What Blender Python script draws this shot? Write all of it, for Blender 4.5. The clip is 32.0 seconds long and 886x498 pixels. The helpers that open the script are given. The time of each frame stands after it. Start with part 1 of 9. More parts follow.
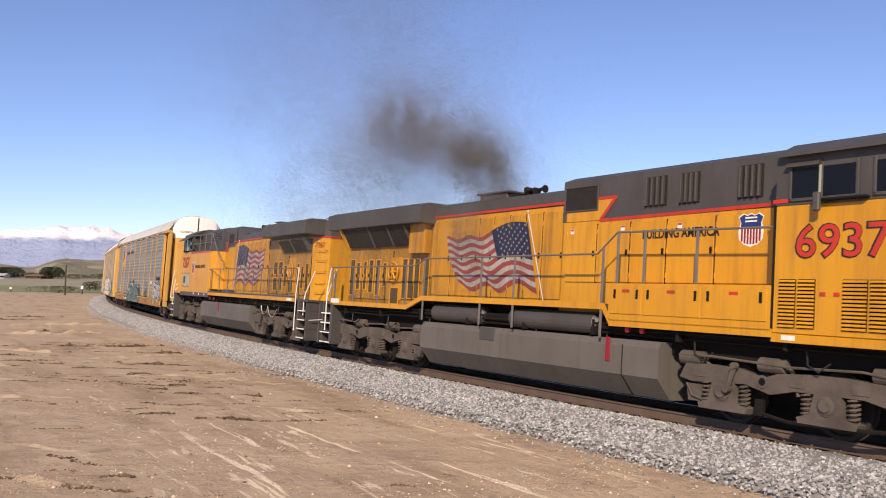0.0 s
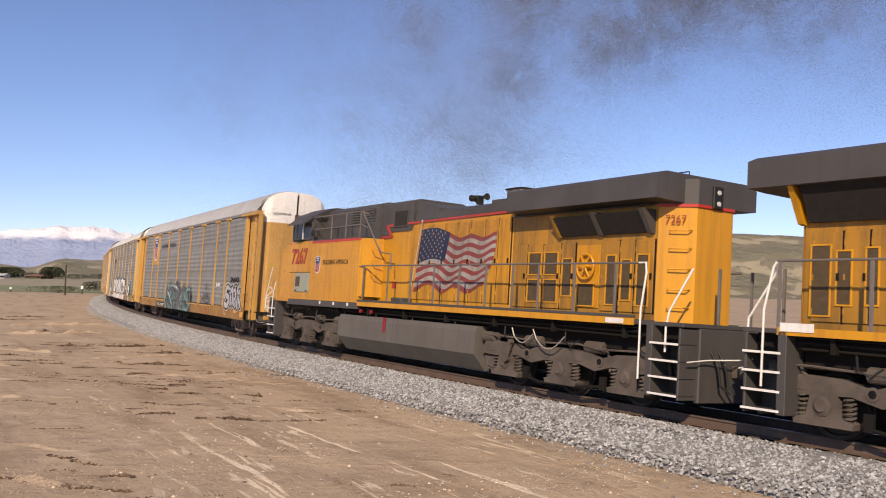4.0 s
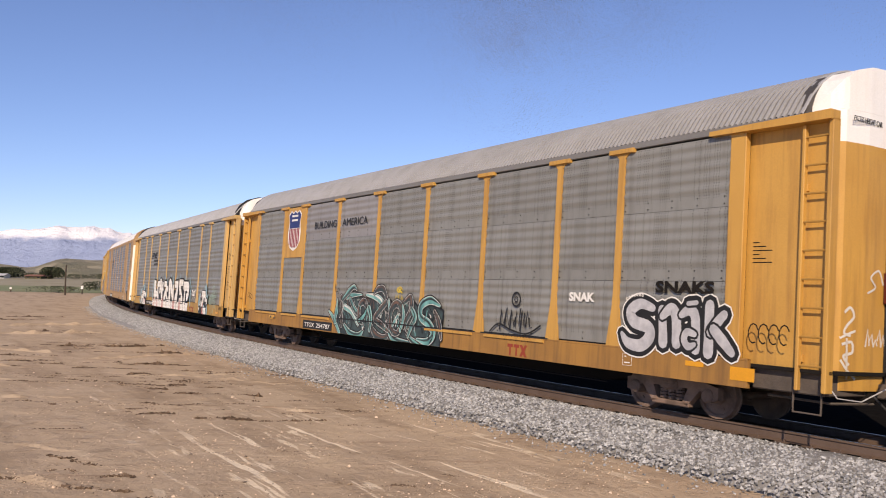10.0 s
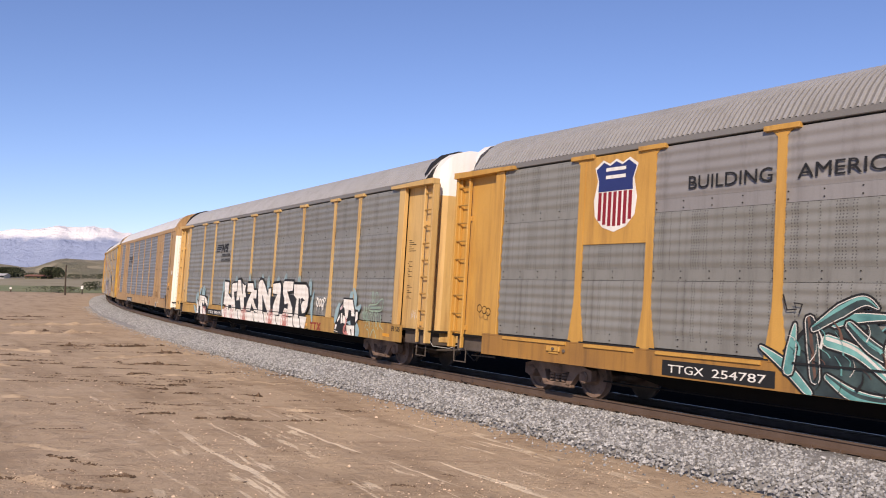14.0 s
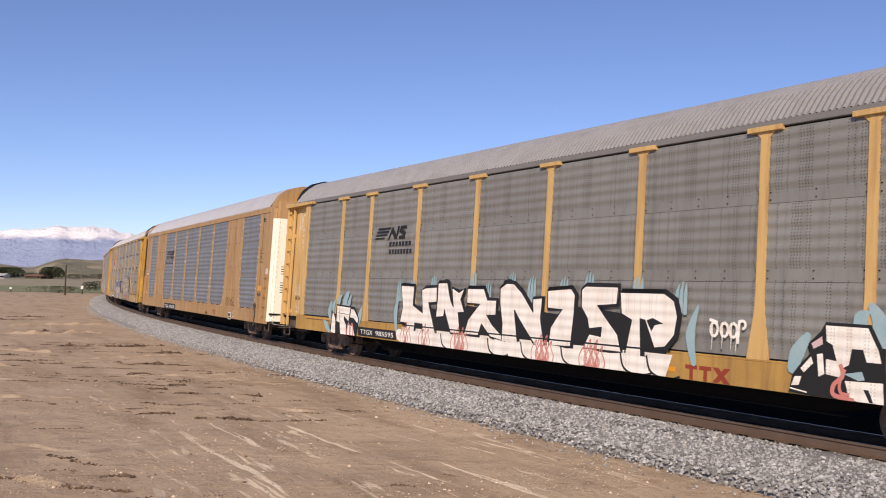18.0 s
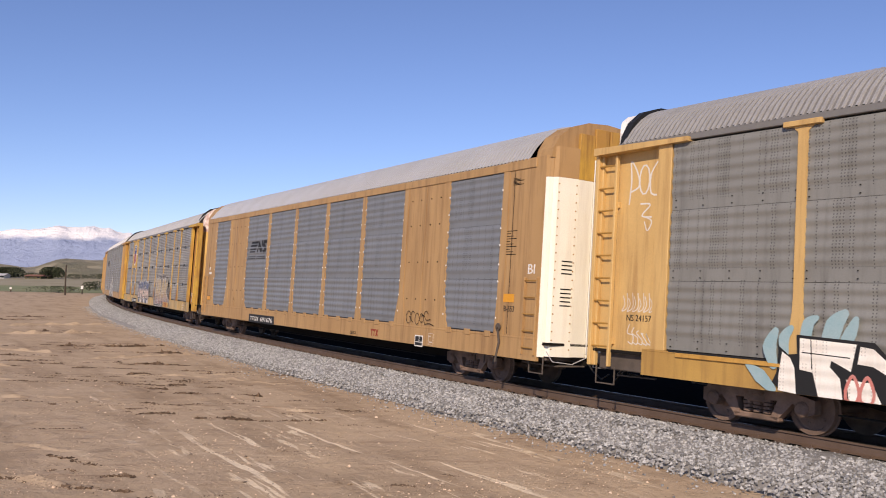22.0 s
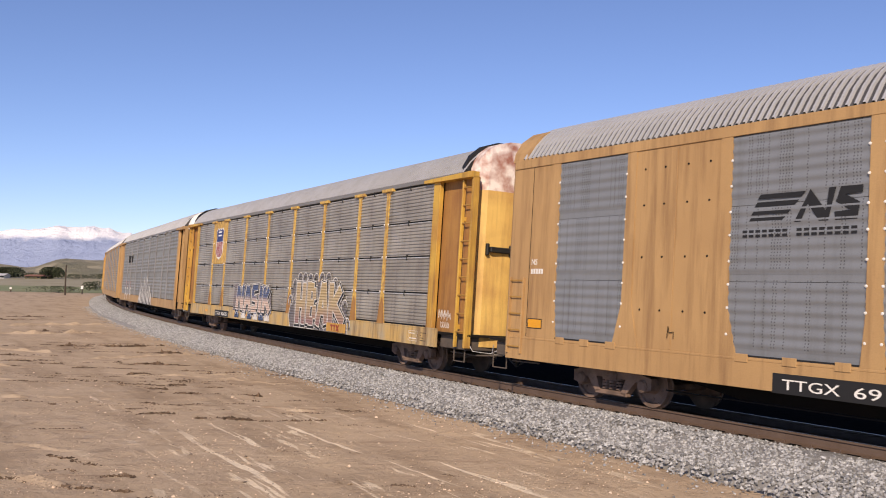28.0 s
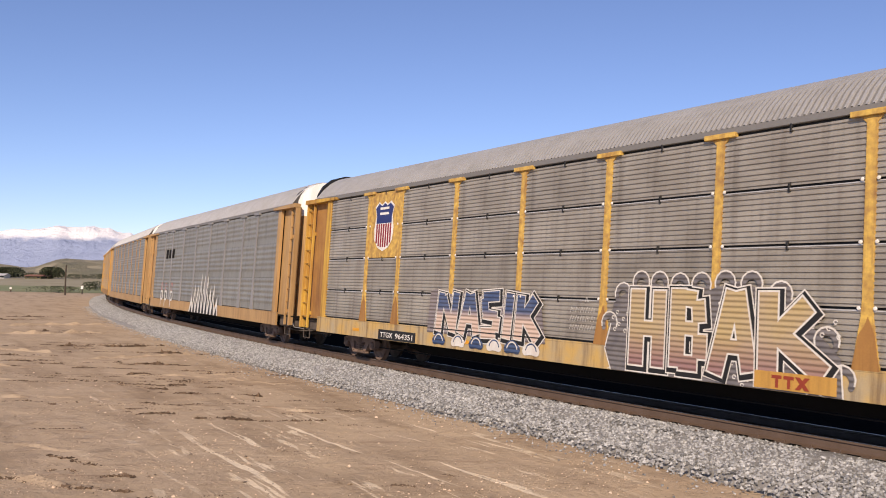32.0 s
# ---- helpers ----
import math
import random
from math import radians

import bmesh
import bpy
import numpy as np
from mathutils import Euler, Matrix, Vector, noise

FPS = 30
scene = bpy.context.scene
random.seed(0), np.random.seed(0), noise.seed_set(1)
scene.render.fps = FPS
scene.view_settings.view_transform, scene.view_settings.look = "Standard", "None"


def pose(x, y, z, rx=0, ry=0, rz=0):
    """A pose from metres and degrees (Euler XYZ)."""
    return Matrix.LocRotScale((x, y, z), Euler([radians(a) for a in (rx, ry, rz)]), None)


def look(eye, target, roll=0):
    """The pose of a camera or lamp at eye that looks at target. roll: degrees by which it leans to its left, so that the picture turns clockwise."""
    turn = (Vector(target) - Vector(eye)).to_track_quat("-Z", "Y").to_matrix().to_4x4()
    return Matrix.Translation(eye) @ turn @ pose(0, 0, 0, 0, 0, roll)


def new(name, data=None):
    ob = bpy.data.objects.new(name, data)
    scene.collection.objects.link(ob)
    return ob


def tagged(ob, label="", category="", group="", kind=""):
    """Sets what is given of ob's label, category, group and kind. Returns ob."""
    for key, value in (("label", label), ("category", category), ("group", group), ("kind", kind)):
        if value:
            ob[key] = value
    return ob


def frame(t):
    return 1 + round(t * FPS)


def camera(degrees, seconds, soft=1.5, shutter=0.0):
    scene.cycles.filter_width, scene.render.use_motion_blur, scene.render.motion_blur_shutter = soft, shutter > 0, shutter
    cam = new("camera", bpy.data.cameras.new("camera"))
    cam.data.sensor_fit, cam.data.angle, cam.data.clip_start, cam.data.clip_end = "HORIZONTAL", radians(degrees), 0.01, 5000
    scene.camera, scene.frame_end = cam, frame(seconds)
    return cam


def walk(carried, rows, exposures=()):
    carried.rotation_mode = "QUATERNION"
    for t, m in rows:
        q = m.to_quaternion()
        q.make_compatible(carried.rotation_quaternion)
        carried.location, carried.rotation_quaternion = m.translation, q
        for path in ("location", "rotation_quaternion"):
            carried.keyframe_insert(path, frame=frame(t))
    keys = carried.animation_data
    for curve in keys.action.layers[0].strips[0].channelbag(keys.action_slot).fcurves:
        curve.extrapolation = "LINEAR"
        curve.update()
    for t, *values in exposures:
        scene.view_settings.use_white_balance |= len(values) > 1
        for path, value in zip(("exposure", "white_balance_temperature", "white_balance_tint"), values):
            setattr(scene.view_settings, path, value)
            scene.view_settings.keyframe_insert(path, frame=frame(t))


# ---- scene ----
# ---- camera: on a tripod beside the curve, it stands still ----
TOTAL = 32.0
FOCAL = 1566.8
EYE = Vector((0.0, 0.0, 2.347))
PITCH, ROLL = 0.04151, 0.02111
cam = camera(2 * math.degrees(math.atan(784.0 / FOCAL)), TOTAL, soft=1.0, shutter=0.12)
CAM_POSE = Matrix.Translation(EYE) @ Matrix.Rotation(math.pi / 2 + PITCH, 4, "X") @ Matrix.Rotation(ROLL, 4, "Z")
walk(cam, [(0.0, CAM_POSE), (TOTAL, CAM_POSE)], [(0.0, 0.17, 7950, 21.5), (3.0, 0.08, 8000, 21.5), (6.0, -0.02, 8100, 21.5), (9.0, 0.0, 7850, 21.5), (14.0, 0.0, 7550, 22.5),
                                           (18.0, -0.08, 7550, 22.5), (22.0, -0.08, 7550, 22.5), (25.0, -0.03, 7550, 22.5), (29.0, 0.03, 7800, 21.5), (TOTAL, 0.05, 7950, 21.5)])

# ---- sun and sky ----
SUN_ELEV = radians(32.5)
SUN_DIR = Vector((-0.222, -0.975, 0)).normalized() * math.cos(SUN_ELEV) + Vector((0, 0, math.sin(SUN_ELEV)))
world = bpy.data.worlds.new("sky")
scene.world = world
world.use_nodes = True
_wn = world.node_tree.nodes
_sky = _wn.new("ShaderNodeTexSky")
_sky.sky_type, _sky.sun_disc = "NISHITA", False
_sky.sun_elevation, _sky.sun_rotation = SUN_ELEV, math.atan2(SUN_DIR.x, SUN_DIR.y)
_sky.air_density, _sky.dust_density, _sky.ozone_density, _sky.altitude = 1.0, 0.0, 8.0, 1500
_wn["Background"].inputs["Strength"].default_value = 0.140
_air = _wn.new("ShaderNodeMix")
_air.data_type, _air.blend_type = "RGBA", "MULTIPLY"
_air.inputs["Factor"].default_value = 1.0
_air.inputs["B"].default_value = (1.06, 0.99, 1.035, 1.0)      # a faintly violet winter sky
world.node_tree.links.new(_sky.outputs[0], _air.inputs["A"])
world.node_tree.links.new(_air.outputs["Result"], _wn["Background"].inputs[0])
sun = new("sun", bpy.data.lights.new("sun", "SUN"))
sun.data.energy, sun.data.angle, sun.data.color = 4.2, radians(0.55), (1.0, 0.94, 0.785)
sun.matrix_world = look((0, 0, 60), tuple(Vector((0, 0, 60)) - SUN_DIR))

# ---- the line of the track ----
LEAN = 0.04846          # cross slope of the track, falling away from the camera


def bend(s):
    if s > 30:
        s = 30
    if s >= -95:
        return -0.0023553 + 2.121e-6 * s + 3.6913e-7 * s * s / 2
    return max(-0.00089 - (-95 - s) * 0.00013, -0.0060)


S0, DS, NS = -330.0, 0.25, 2441
LINE = np.zeros((NS, 3))
_i0 = int(round(-S0 / DS))
LINE[_i0] = (0.0, 25.6173, 1.02154)
for _d in (1, -1):
    for _i in range(_i0 + _d, NS if _d > 0 else -1, _d):
        _x, _y, _h = LINE[_i - _d]
        _hn = _h + bend(S0 + (_i - _d / 2) * DS) * DS * _d
        _hm = (_h + _hn) / 2
        LINE[_i] = (_x + math.cos(_hm) * DS * _d, _y - math.sin(_hm) * DS * _d, _hn)
_SS = S0 + DS * np.arange(NS)


def line_at(s):
    return [float(np.interp(s, _SS, LINE[:, j])) for j in range(3)]


def track_point(s, w, z):
    """A point s along the line, w towards the camera's side, z above the rails."""
    x, y, h = line_at(s)
    lat, up = w * math.cos(LEAN) - z * math.sin(LEAN), z * math.cos(LEAN) + w * math.sin(LEAN)
    return Vector((x - math.sin(h) * lat, y - math.cos(h) * lat, up))


def lead(t):
    q = (t - 12.0) / 10.0
    return 7.8259 + 42.0956 * q - 0.12299 * q * q + 0.0384 * q ** 3


def car_pose(offset, centres, t):
    s = lead(t) - offset
    a, b = line_at(s + centres / 2), line_at(s - centres / 2)
    h = math.atan2(a[1] - b[1], a[0] - b[0])
    return Matrix.Translation(((a[0] + b[0]) / 2, (a[1] + b[1]) / 2, 0)) @ Matrix.Rotation(h, 4, "Z") @ Matrix.Rotation(-LEAN, 4, "X")


# ---- mesh building ----
class Geo:
    def __init__(self):
        self.v, self.f, self.m = [], [], []

    def add(self, verts, faces, mi=0):
        n = len(self.v)
        self.v.extend(verts)
        self.f.extend([tuple(i + n for i in f) for f in faces])
        self.m.extend([mi] * len(faces))
        return self

    def box(self, x0, x1, y0, y1, z0, z1, c=0.008, mi=0):
        """A box with chamfered edges."""
        x0, x1, y0, y1, z0, z1 = min(x0, x1), max(x0, x1), min(y0, y1), max(y0, y1), min(z0, z1), max(z0, z1)
        c = min(c, (x1 - x0) * 0.3, (y1 - y0) * 0.3, (z1 - z0) * 0.3)
        if c <= 0.0005:
            vs = [(x, y, z) for x in (x0, x1) for y in (y0, y1) for z in (z0, z1)]
            return self.add(vs, [(0, 1, 3, 2), (4, 6, 7, 5), (0, 4, 5, 1), (2, 3, 7, 6), (0, 2, 6, 4), (1, 5, 7, 3)], mi)
        X, Y, Z = (x0, x1), (y0, y1), (z0, z1)
        vs, ids = [], {}
        for i in (0, 1):
            for j in (0, 1):
                for k in (0, 1):
                    sx, sy, sz = (c, -c)[i], (c, -c)[j], (c, -c)[k]
                    for a, q in enumerate(((X[i], Y[j] + sy, Z[k] + sz), (X[i] + sx, Y[j], Z[k] + sz), (X[i] + sx, Y[j] + sy, Z[k]))):
                        ids[i, j, k, a] = len(vs)
                        vs.append(q)
        fs = []
        ring = ((0, 0), (0, 1), (1, 1), (1, 0))
        for e in (0, 1):
            fs.append(tuple(ids[e, j, k, 0] for j, k in ring))
            fs.append(tuple(ids[i, e, k, 1] for i, k in ring))
            fs.append(tuple(ids[i, j, e, 2] for i, j in ring))
            for g in (0, 1):
                fs.append((ids[0, e, g, 1], ids[1, e, g, 1], ids[1, e, g, 2], ids[0, e, g, 2]))
                fs.append((ids[e, 0, g, 0], ids[e, 1, g, 0], ids[e, 1, g, 2], ids[e, 0, g, 2]))
                fs.append((ids[e, g, 0, 0], ids[e, g, 1, 0], ids[e, g, 1, 1], ids[e, g, 0, 1]))
                fs += [(ids[e, g, k, 0], ids[e, g, k, 1], ids[e, g, k, 2]) for k in (0, 1)]
        return self.add(vs, fs, mi)

    def prism(self, pts, axis, a, b, mi=0):
        """A polygon pts pushed along an axis (0, 1, 2) from a to b. The points give the other two coordinates in order."""
        def put(p, q):
            r = list(p)
            r.insert(axis, q)
            return tuple(r)
        n = len(pts)
        vs = [put(p, a) for p in pts] + [put(p, b) for p in pts]
        fs = [tuple(range(n)), tuple(range(2 * n - 1, n - 1, -1))] + [(i, i + n, (i + 1) % n + n, (i + 1) % n) for i in range(n)]
        return self.add(vs, fs, mi)

    def tube(self, path, r, n=8, mi=0, caps=True):
        """A round bar along the points of a path; r may differ from point to point."""
        P = [Vector(p) for p in path]
        rs = r if isinstance(r, (list, tuple)) else [r] * len(P)
        vs, fs = [], []
        side = None
        for i, p in enumerate(P):
            d = ((P[min(i + 1, len(P) - 1)] - P[max(i - 1, 0)])).normalized()
            if side is None:
                side = d.orthogonal().normalized()
            side = (side - d * side.dot(d)).normalized()
            up = d.cross(side)
            for k in range(n):
                a = 2 * math.pi * k / n
                vs.append(tuple(p + (side * math.cos(a) + up * math.sin(a)) * rs[i]))
        for i in range(len(P) - 1):
            for k in range(n):
                k2 = (k + 1) % n
                fs.append((i * n + k, i * n + k2, (i + 1) * n + k2, (i + 1) * n + k))
        if caps:
            fs.append(tuple(range(n - 1, -1, -1)))
            fs.append(tuple(range((len(P) - 1) * n, len(P) * n)))
        return self.add(vs, fs, mi)

    def lathe(self, prof, c, axis, n=16, mi=0):
        """Turns (distance along the axis, radius) round an axis through c."""
        vs, fs = [], []
        for d, r in prof:
            for k in range(n):
                a = 2 * math.pi * k / n
                q = [math.cos(a) * r, math.sin(a) * r]
                q.insert(axis, d)
                vs.append((c[0] + q[0], c[1] + q[1], c[2] + q[2]))
        for i in range(len(prof) - 1):
            for k in range(n):
                k2 = (k + 1) % n
                fs.append((i * n + k, i * n + k2, (i + 1) * n + k2, (i + 1) * n + k))
        fs.append(tuple(range(n - 1, -1, -1)))
        fs.append(tuple(range((len(prof) - 1) * n, len(prof) * n)))
        return self.add(vs, fs, mi)

    def mesh(self, name, mats, smooth=False):
        me = bpy.data.meshes.new(name)
        me.from_pydata(self.v, [], self.f)
        for m in (mats if isinstance(mats, (list, tuple)) else [mats]):
            me.materials.append(m)
        if any(self.m):
            me.polygons.foreach_set("material_index", self.m)
        bm = bmesh.new()
        bm.from_mesh(me)
        bmesh.ops.recalc_face_normals(bm, faces=bm.faces[:])
        bm.to_mesh(me)
        bm.free()
        if smooth:
            me.polygons.foreach_set("use_smooth", [True] * len(me.polygons))
            me.set_sharp_from_angle(angle=radians(38))
        me.update()
        return me


def part(name, geo, mat, parent, label="", smooth=False, m=None):
    """One mesh object under a thing or a part."""
    me = geo if isinstance(geo, bpy.types.Mesh) else geo.mesh(name, mat, smooth)
    ob = new(name, me)
    ob.parent = parent
    if m is not None:
        ob.matrix_basis = m
    if label:
        ob["label"] = label
    return ob


def thing(name, label, category, group="", kind=""):
    ob = new(name)
    ob.empty_display_size = 0.3
    return tagged(ob, label, category, group, kind)


# ---- lettering: outlines of the built-in font as thin plates on a side ----
_letters = {}


def letter_mesh(text, height, mat, fat=0.0, squeeze=1.0, slant=0.0, depth=0.003):
    """Flat letters in the x-z plane that face -y, their lower left corner at the origin."""
    key = (text, height, mat.name, fat, squeeze, slant, depth)
    if key not in _letters:
        cu = bpy.data.curves.new("lettering", "FONT")
        cu.body, cu.size, cu.offset, cu.extrude, cu.shear, cu.resolution_u = text, height / 0.7, fat, depth, slant, 3
        ob = bpy.data.objects.new("lettering", cu)
        scene.collection.objects.link(ob)
        dg = bpy.context.evaluated_depsgraph_get()
        me = bpy.data.meshes.new_from_object(ob.evaluated_get(dg))
        bpy.data.objects.remove(ob)
        me.transform(Matrix.Diagonal((squeeze, 1, 1, 1)))
        me.transform(Matrix.Rotation(math.pi / 2, 4, "X"))
        me.materials.clear()
        me.materials.append(mat)
        _letters[key] = me
    return _letters[key]


def lettering(text, x, z, y, height, mat, parent, width=None, fat=0.0, slant=0.0, name="lettering"):
    """Text on the side that faces the camera; x is its left end (the rear of the train is on the left)."""
    me = letter_mesh(text, height, mat, fat, 1.0, slant)
    w = max(v.co.x for v in me.vertices) if len(me.vertices) else 1.0
    sq = 1.0 if width is None else width / w
    return part(name, me, mat, parent, m=pose(x, y, z) @ Matrix.Diagonal((sq, 1, 1, 1)))

# ---- materials ----
def rgb(r, g, b):
    return (r, g, b, 1.0)


def surface(name, base, other=None, rough=0.6, metal=0.0, scale=1.0, amount=0.5, bump=0.0, fine=40.0, grime=None, grime_amount=0.0,
            streak=False, spread=0.0, spec=0.5):
    """Paint, metal or earth with variation at two scales, rain streaks and relief."""
    mat = bpy.data.materials.new(name)
    mat.use_nodes = True
    nt = mat.node_tree
    N, L = nt.nodes, nt.links
    bs = N["Principled BSDF"]
    bs.inputs["Roughness"].default_value, bs.inputs["Metallic"].default_value = rough, metal
    bs.inputs["Specular IOR Level"].default_value = spec
    tc = N.new("ShaderNodeTexCoord")
    big = N.new("ShaderNodeTexNoise")
    big.inputs["Scale"].default_value, big.inputs["Detail"].default_value = scale, 6.0
    L.new(tc.outputs["Object"], big.inputs["Vector"])
    ramp = N.new("ShaderNodeValToRGB")
    ramp.color_ramp.elements[0].position, ramp.color_ramp.elements[1].position = 0.35, 0.68
    L.new(big.outputs["Fac"], ramp.inputs["Fac"])
    mix = N.new("ShaderNodeMix")
    mix.data_type = "RGBA"
    mix.inputs["A"].default_value = rgb(*base)
    mix.inputs["B"].default_value = rgb(*(other or tuple(c * 0.8 for c in base)))
    sc = N.new("ShaderNodeMath")
    sc.operation = "MULTIPLY"
    sc.inputs[1].default_value = amount
    L.new(ramp.outputs["Color"], sc.inputs[0])
    L.new(sc.outputs[0], mix.inputs["Factor"])
    col = mix.outputs["Result"]
    tiny = N.new("ShaderNodeTexNoise")
    tiny.inputs["Scale"].default_value, tiny.inputs["Detail"].default_value = fine, 4.0
    L.new(tc.outputs["Object"], tiny.inputs["Vector"])
    if grime:
        g = N.new("ShaderNodeTexNoise")
        g.inputs["Scale"].default_value, g.inputs["Detail"].default_value, g.inputs["Roughness"].default_value = 1.0, 8.0, 0.65
        mp = N.new("ShaderNodeMapping")
        mp.inputs["Scale"].default_value = (5.0, 5.0, 0.35) if streak else (2.2, 2.2, 2.2)
        L.new(tc.outputs["Object"], mp.inputs["Vector"])
        L.new(mp.outputs[0], g.inputs["Vector"])
        gr = N.new("ShaderNodeValToRGB")
        gr.color_ramp.elements[0].position, gr.color_ramp.elements[1].position = 0.48, 0.72
        L.new(g.outputs["Fac"], gr.inputs["Fac"])
        gs = N.new("ShaderNodeMath")
        gs.operation = "MULTIPLY"
        gs.inputs[1].default_value = grime_amount
        L.new(gr.outputs["Color"], gs.inputs[0])
        m2 = N.new("ShaderNodeMix")
        m2.data_type = "RGBA"
        L.new(gs.outputs[0], m2.inputs["Factor"])
        L.new(col, m2.inputs["A"])
        m2.inputs["B"].default_value = rgb(*grime)
        col = m2.outputs["Result"]
    hs = N.new("ShaderNodeHueSaturation")
    L.new(col, hs.inputs["Color"])
    rng = N.new("ShaderNodeMapRange")
    rng.inputs["To Min"].default_value, rng.inputs["To Max"].default_value = 0.86, 1.14
    L.new(tiny.outputs["Fac"], rng.inputs["Value"])
    if spread:
        oi = N.new("ShaderNodeObjectInfo")
        r2 = N.new("ShaderNodeMapRange")
        r2.inputs["To Min"].default_value, r2.inputs["To Max"].default_value = 1 - spread, 1 + spread
        L.new(oi.outputs["Random"], r2.inputs["Value"])
        mu = N.new("ShaderNodeMath")
        mu.operation = "MULTIPLY"
        L.new(rng.outputs[0], mu.inputs[0])
        L.new(r2.outputs[0], mu.inputs[1])
        L.new(mu.outputs[0], hs.inputs["Value"])
    else:
        L.new(rng.outputs[0], hs.inputs["Value"])
    L.new(hs.outputs[0], bs.inputs["Base Color"])
    rr = N.new("ShaderNodeMapRange")
    rr.inputs["To Min"].default_value, rr.inputs["To Max"].default_value = max(rough - 0.12, 0.02), min(rough + 0.12, 1.0)
    L.new(big.outputs["Fac"], rr.inputs["Value"])
    L.new(rr.outputs[0], bs.inputs["Roughness"])
    if bump:
        b = N.new("ShaderNodeBump")
        b.inputs["Strength"].default_value, b.inputs["Distance"].default_value = bump, 0.02
        L.new(tiny.outputs["Fac"], b.inputs["Height"])
        L.new(b.outputs[0], bs.inputs["Normal"])
    return mat


def perforate(mat, strength=0.66):
    """Rows of small round holes, in columns of uneven density, as on vented steel sheets."""
    nt = mat.node_tree
    N, L = nt.nodes, nt.links
    bs = N["Principled BSDF"]
    src = bs.inputs["Base Color"].links[0].from_socket
    tc = N.new("ShaderNodeTexCoord")
    sep = N.new("ShaderNodeSeparateXYZ")
    L.new(tc.outputs["Object"], sep.inputs[0])

    def op(kind, a, b=None):
        n = N.new("ShaderNodeMath")
        n.operation = kind
        for k, q in enumerate((a, b)):
            if q is None:
                continue
            if isinstance(q, (int, float)):
                n.inputs[k].default_value = q
            else:
                L.new(q, n.inputs[k])
        return n.outputs[0]
    fx = op("SUBTRACT", op("FRACT", op("MULTIPLY", sep.outputs["X"], 1 / 0.056)), 0.5)
    fz = op("SUBTRACT", op("FRACT", op("MULTIPLY", sep.outputs["Z"], 1 / 0.052)), 0.5)
    r = op("ADD", op("MULTIPLY", op("MULTIPLY", fx, fx), 2.0), op("MULTIPLY", fz, fz))
    hole = op("LESS_THAN", r, 0.075)
    nz = N.new("ShaderNodeTexNoise")
    nz.inputs["Scale"].default_value, nz.inputs["Detail"].default_value = 1.0, 2.0
    col = N.new("ShaderNodeCombineXYZ")
    L.new(op("MULTIPLY", op("FLOOR", op("MULTIPLY", sep.outputs["X"], 1 / 0.056)), 0.37), col.inputs[0])
    L.new(op("MULTIPLY", op("FLOOR", op("MULTIPLY", op("SUBTRACT", sep.outputs["Z"], 1.2), 1 / 1.28)), 0.31), col.inputs[1])
    L.new(col.outputs[0], nz.inputs["Vector"])
    keep = op("GREATER_THAN", nz.outputs["Fac"], 0.53)
    band = op("GREATER_THAN", op("FRACT", op("MULTIPLY", op("SUBTRACT", sep.outputs["Z"], 1.2), 1 / 1.28)), 0.13)
    mask = op("MULTIPLY", op("MULTIPLY", op("MULTIPLY", hole, keep), band), strength)
    mix = N.new("ShaderNodeMix")
    mix.data_type = "RGBA"
    L.new(mask, mix.inputs["Factor"])
    L.new(src, mix.inputs["A"])
    mix.inputs["B"].default_value = (0.02, 0.02, 0.02, 1)
    L.new(mix.outputs["Result"], bs.inputs["Base Color"])
    return mat


def islands(mat, lo, hi):
    """Lets every loose piece of a joined mesh have its own brightness."""
    nt = mat.node_tree
    N, L = nt.nodes, nt.links
    bs = N["Principled BSDF"]
    src = bs.inputs["Base Color"].links[0].from_socket
    ge = N.new("ShaderNodeNewGeometry")
    rr = N.new("ShaderNodeMapRange")
    rr.inputs["To Min"].default_value, rr.inputs["To Max"].default_value = lo, hi
    L.new(ge.outputs["Random Per Island"], rr.inputs["Value"])
    hs = N.new("ShaderNodeHueSaturation")
    L.new(rr.outputs[0], hs.inputs["Value"])
    L.new(src, hs.inputs["Color"])
    L.new(hs.outputs[0], bs.inputs["Base Color"])
    return mat


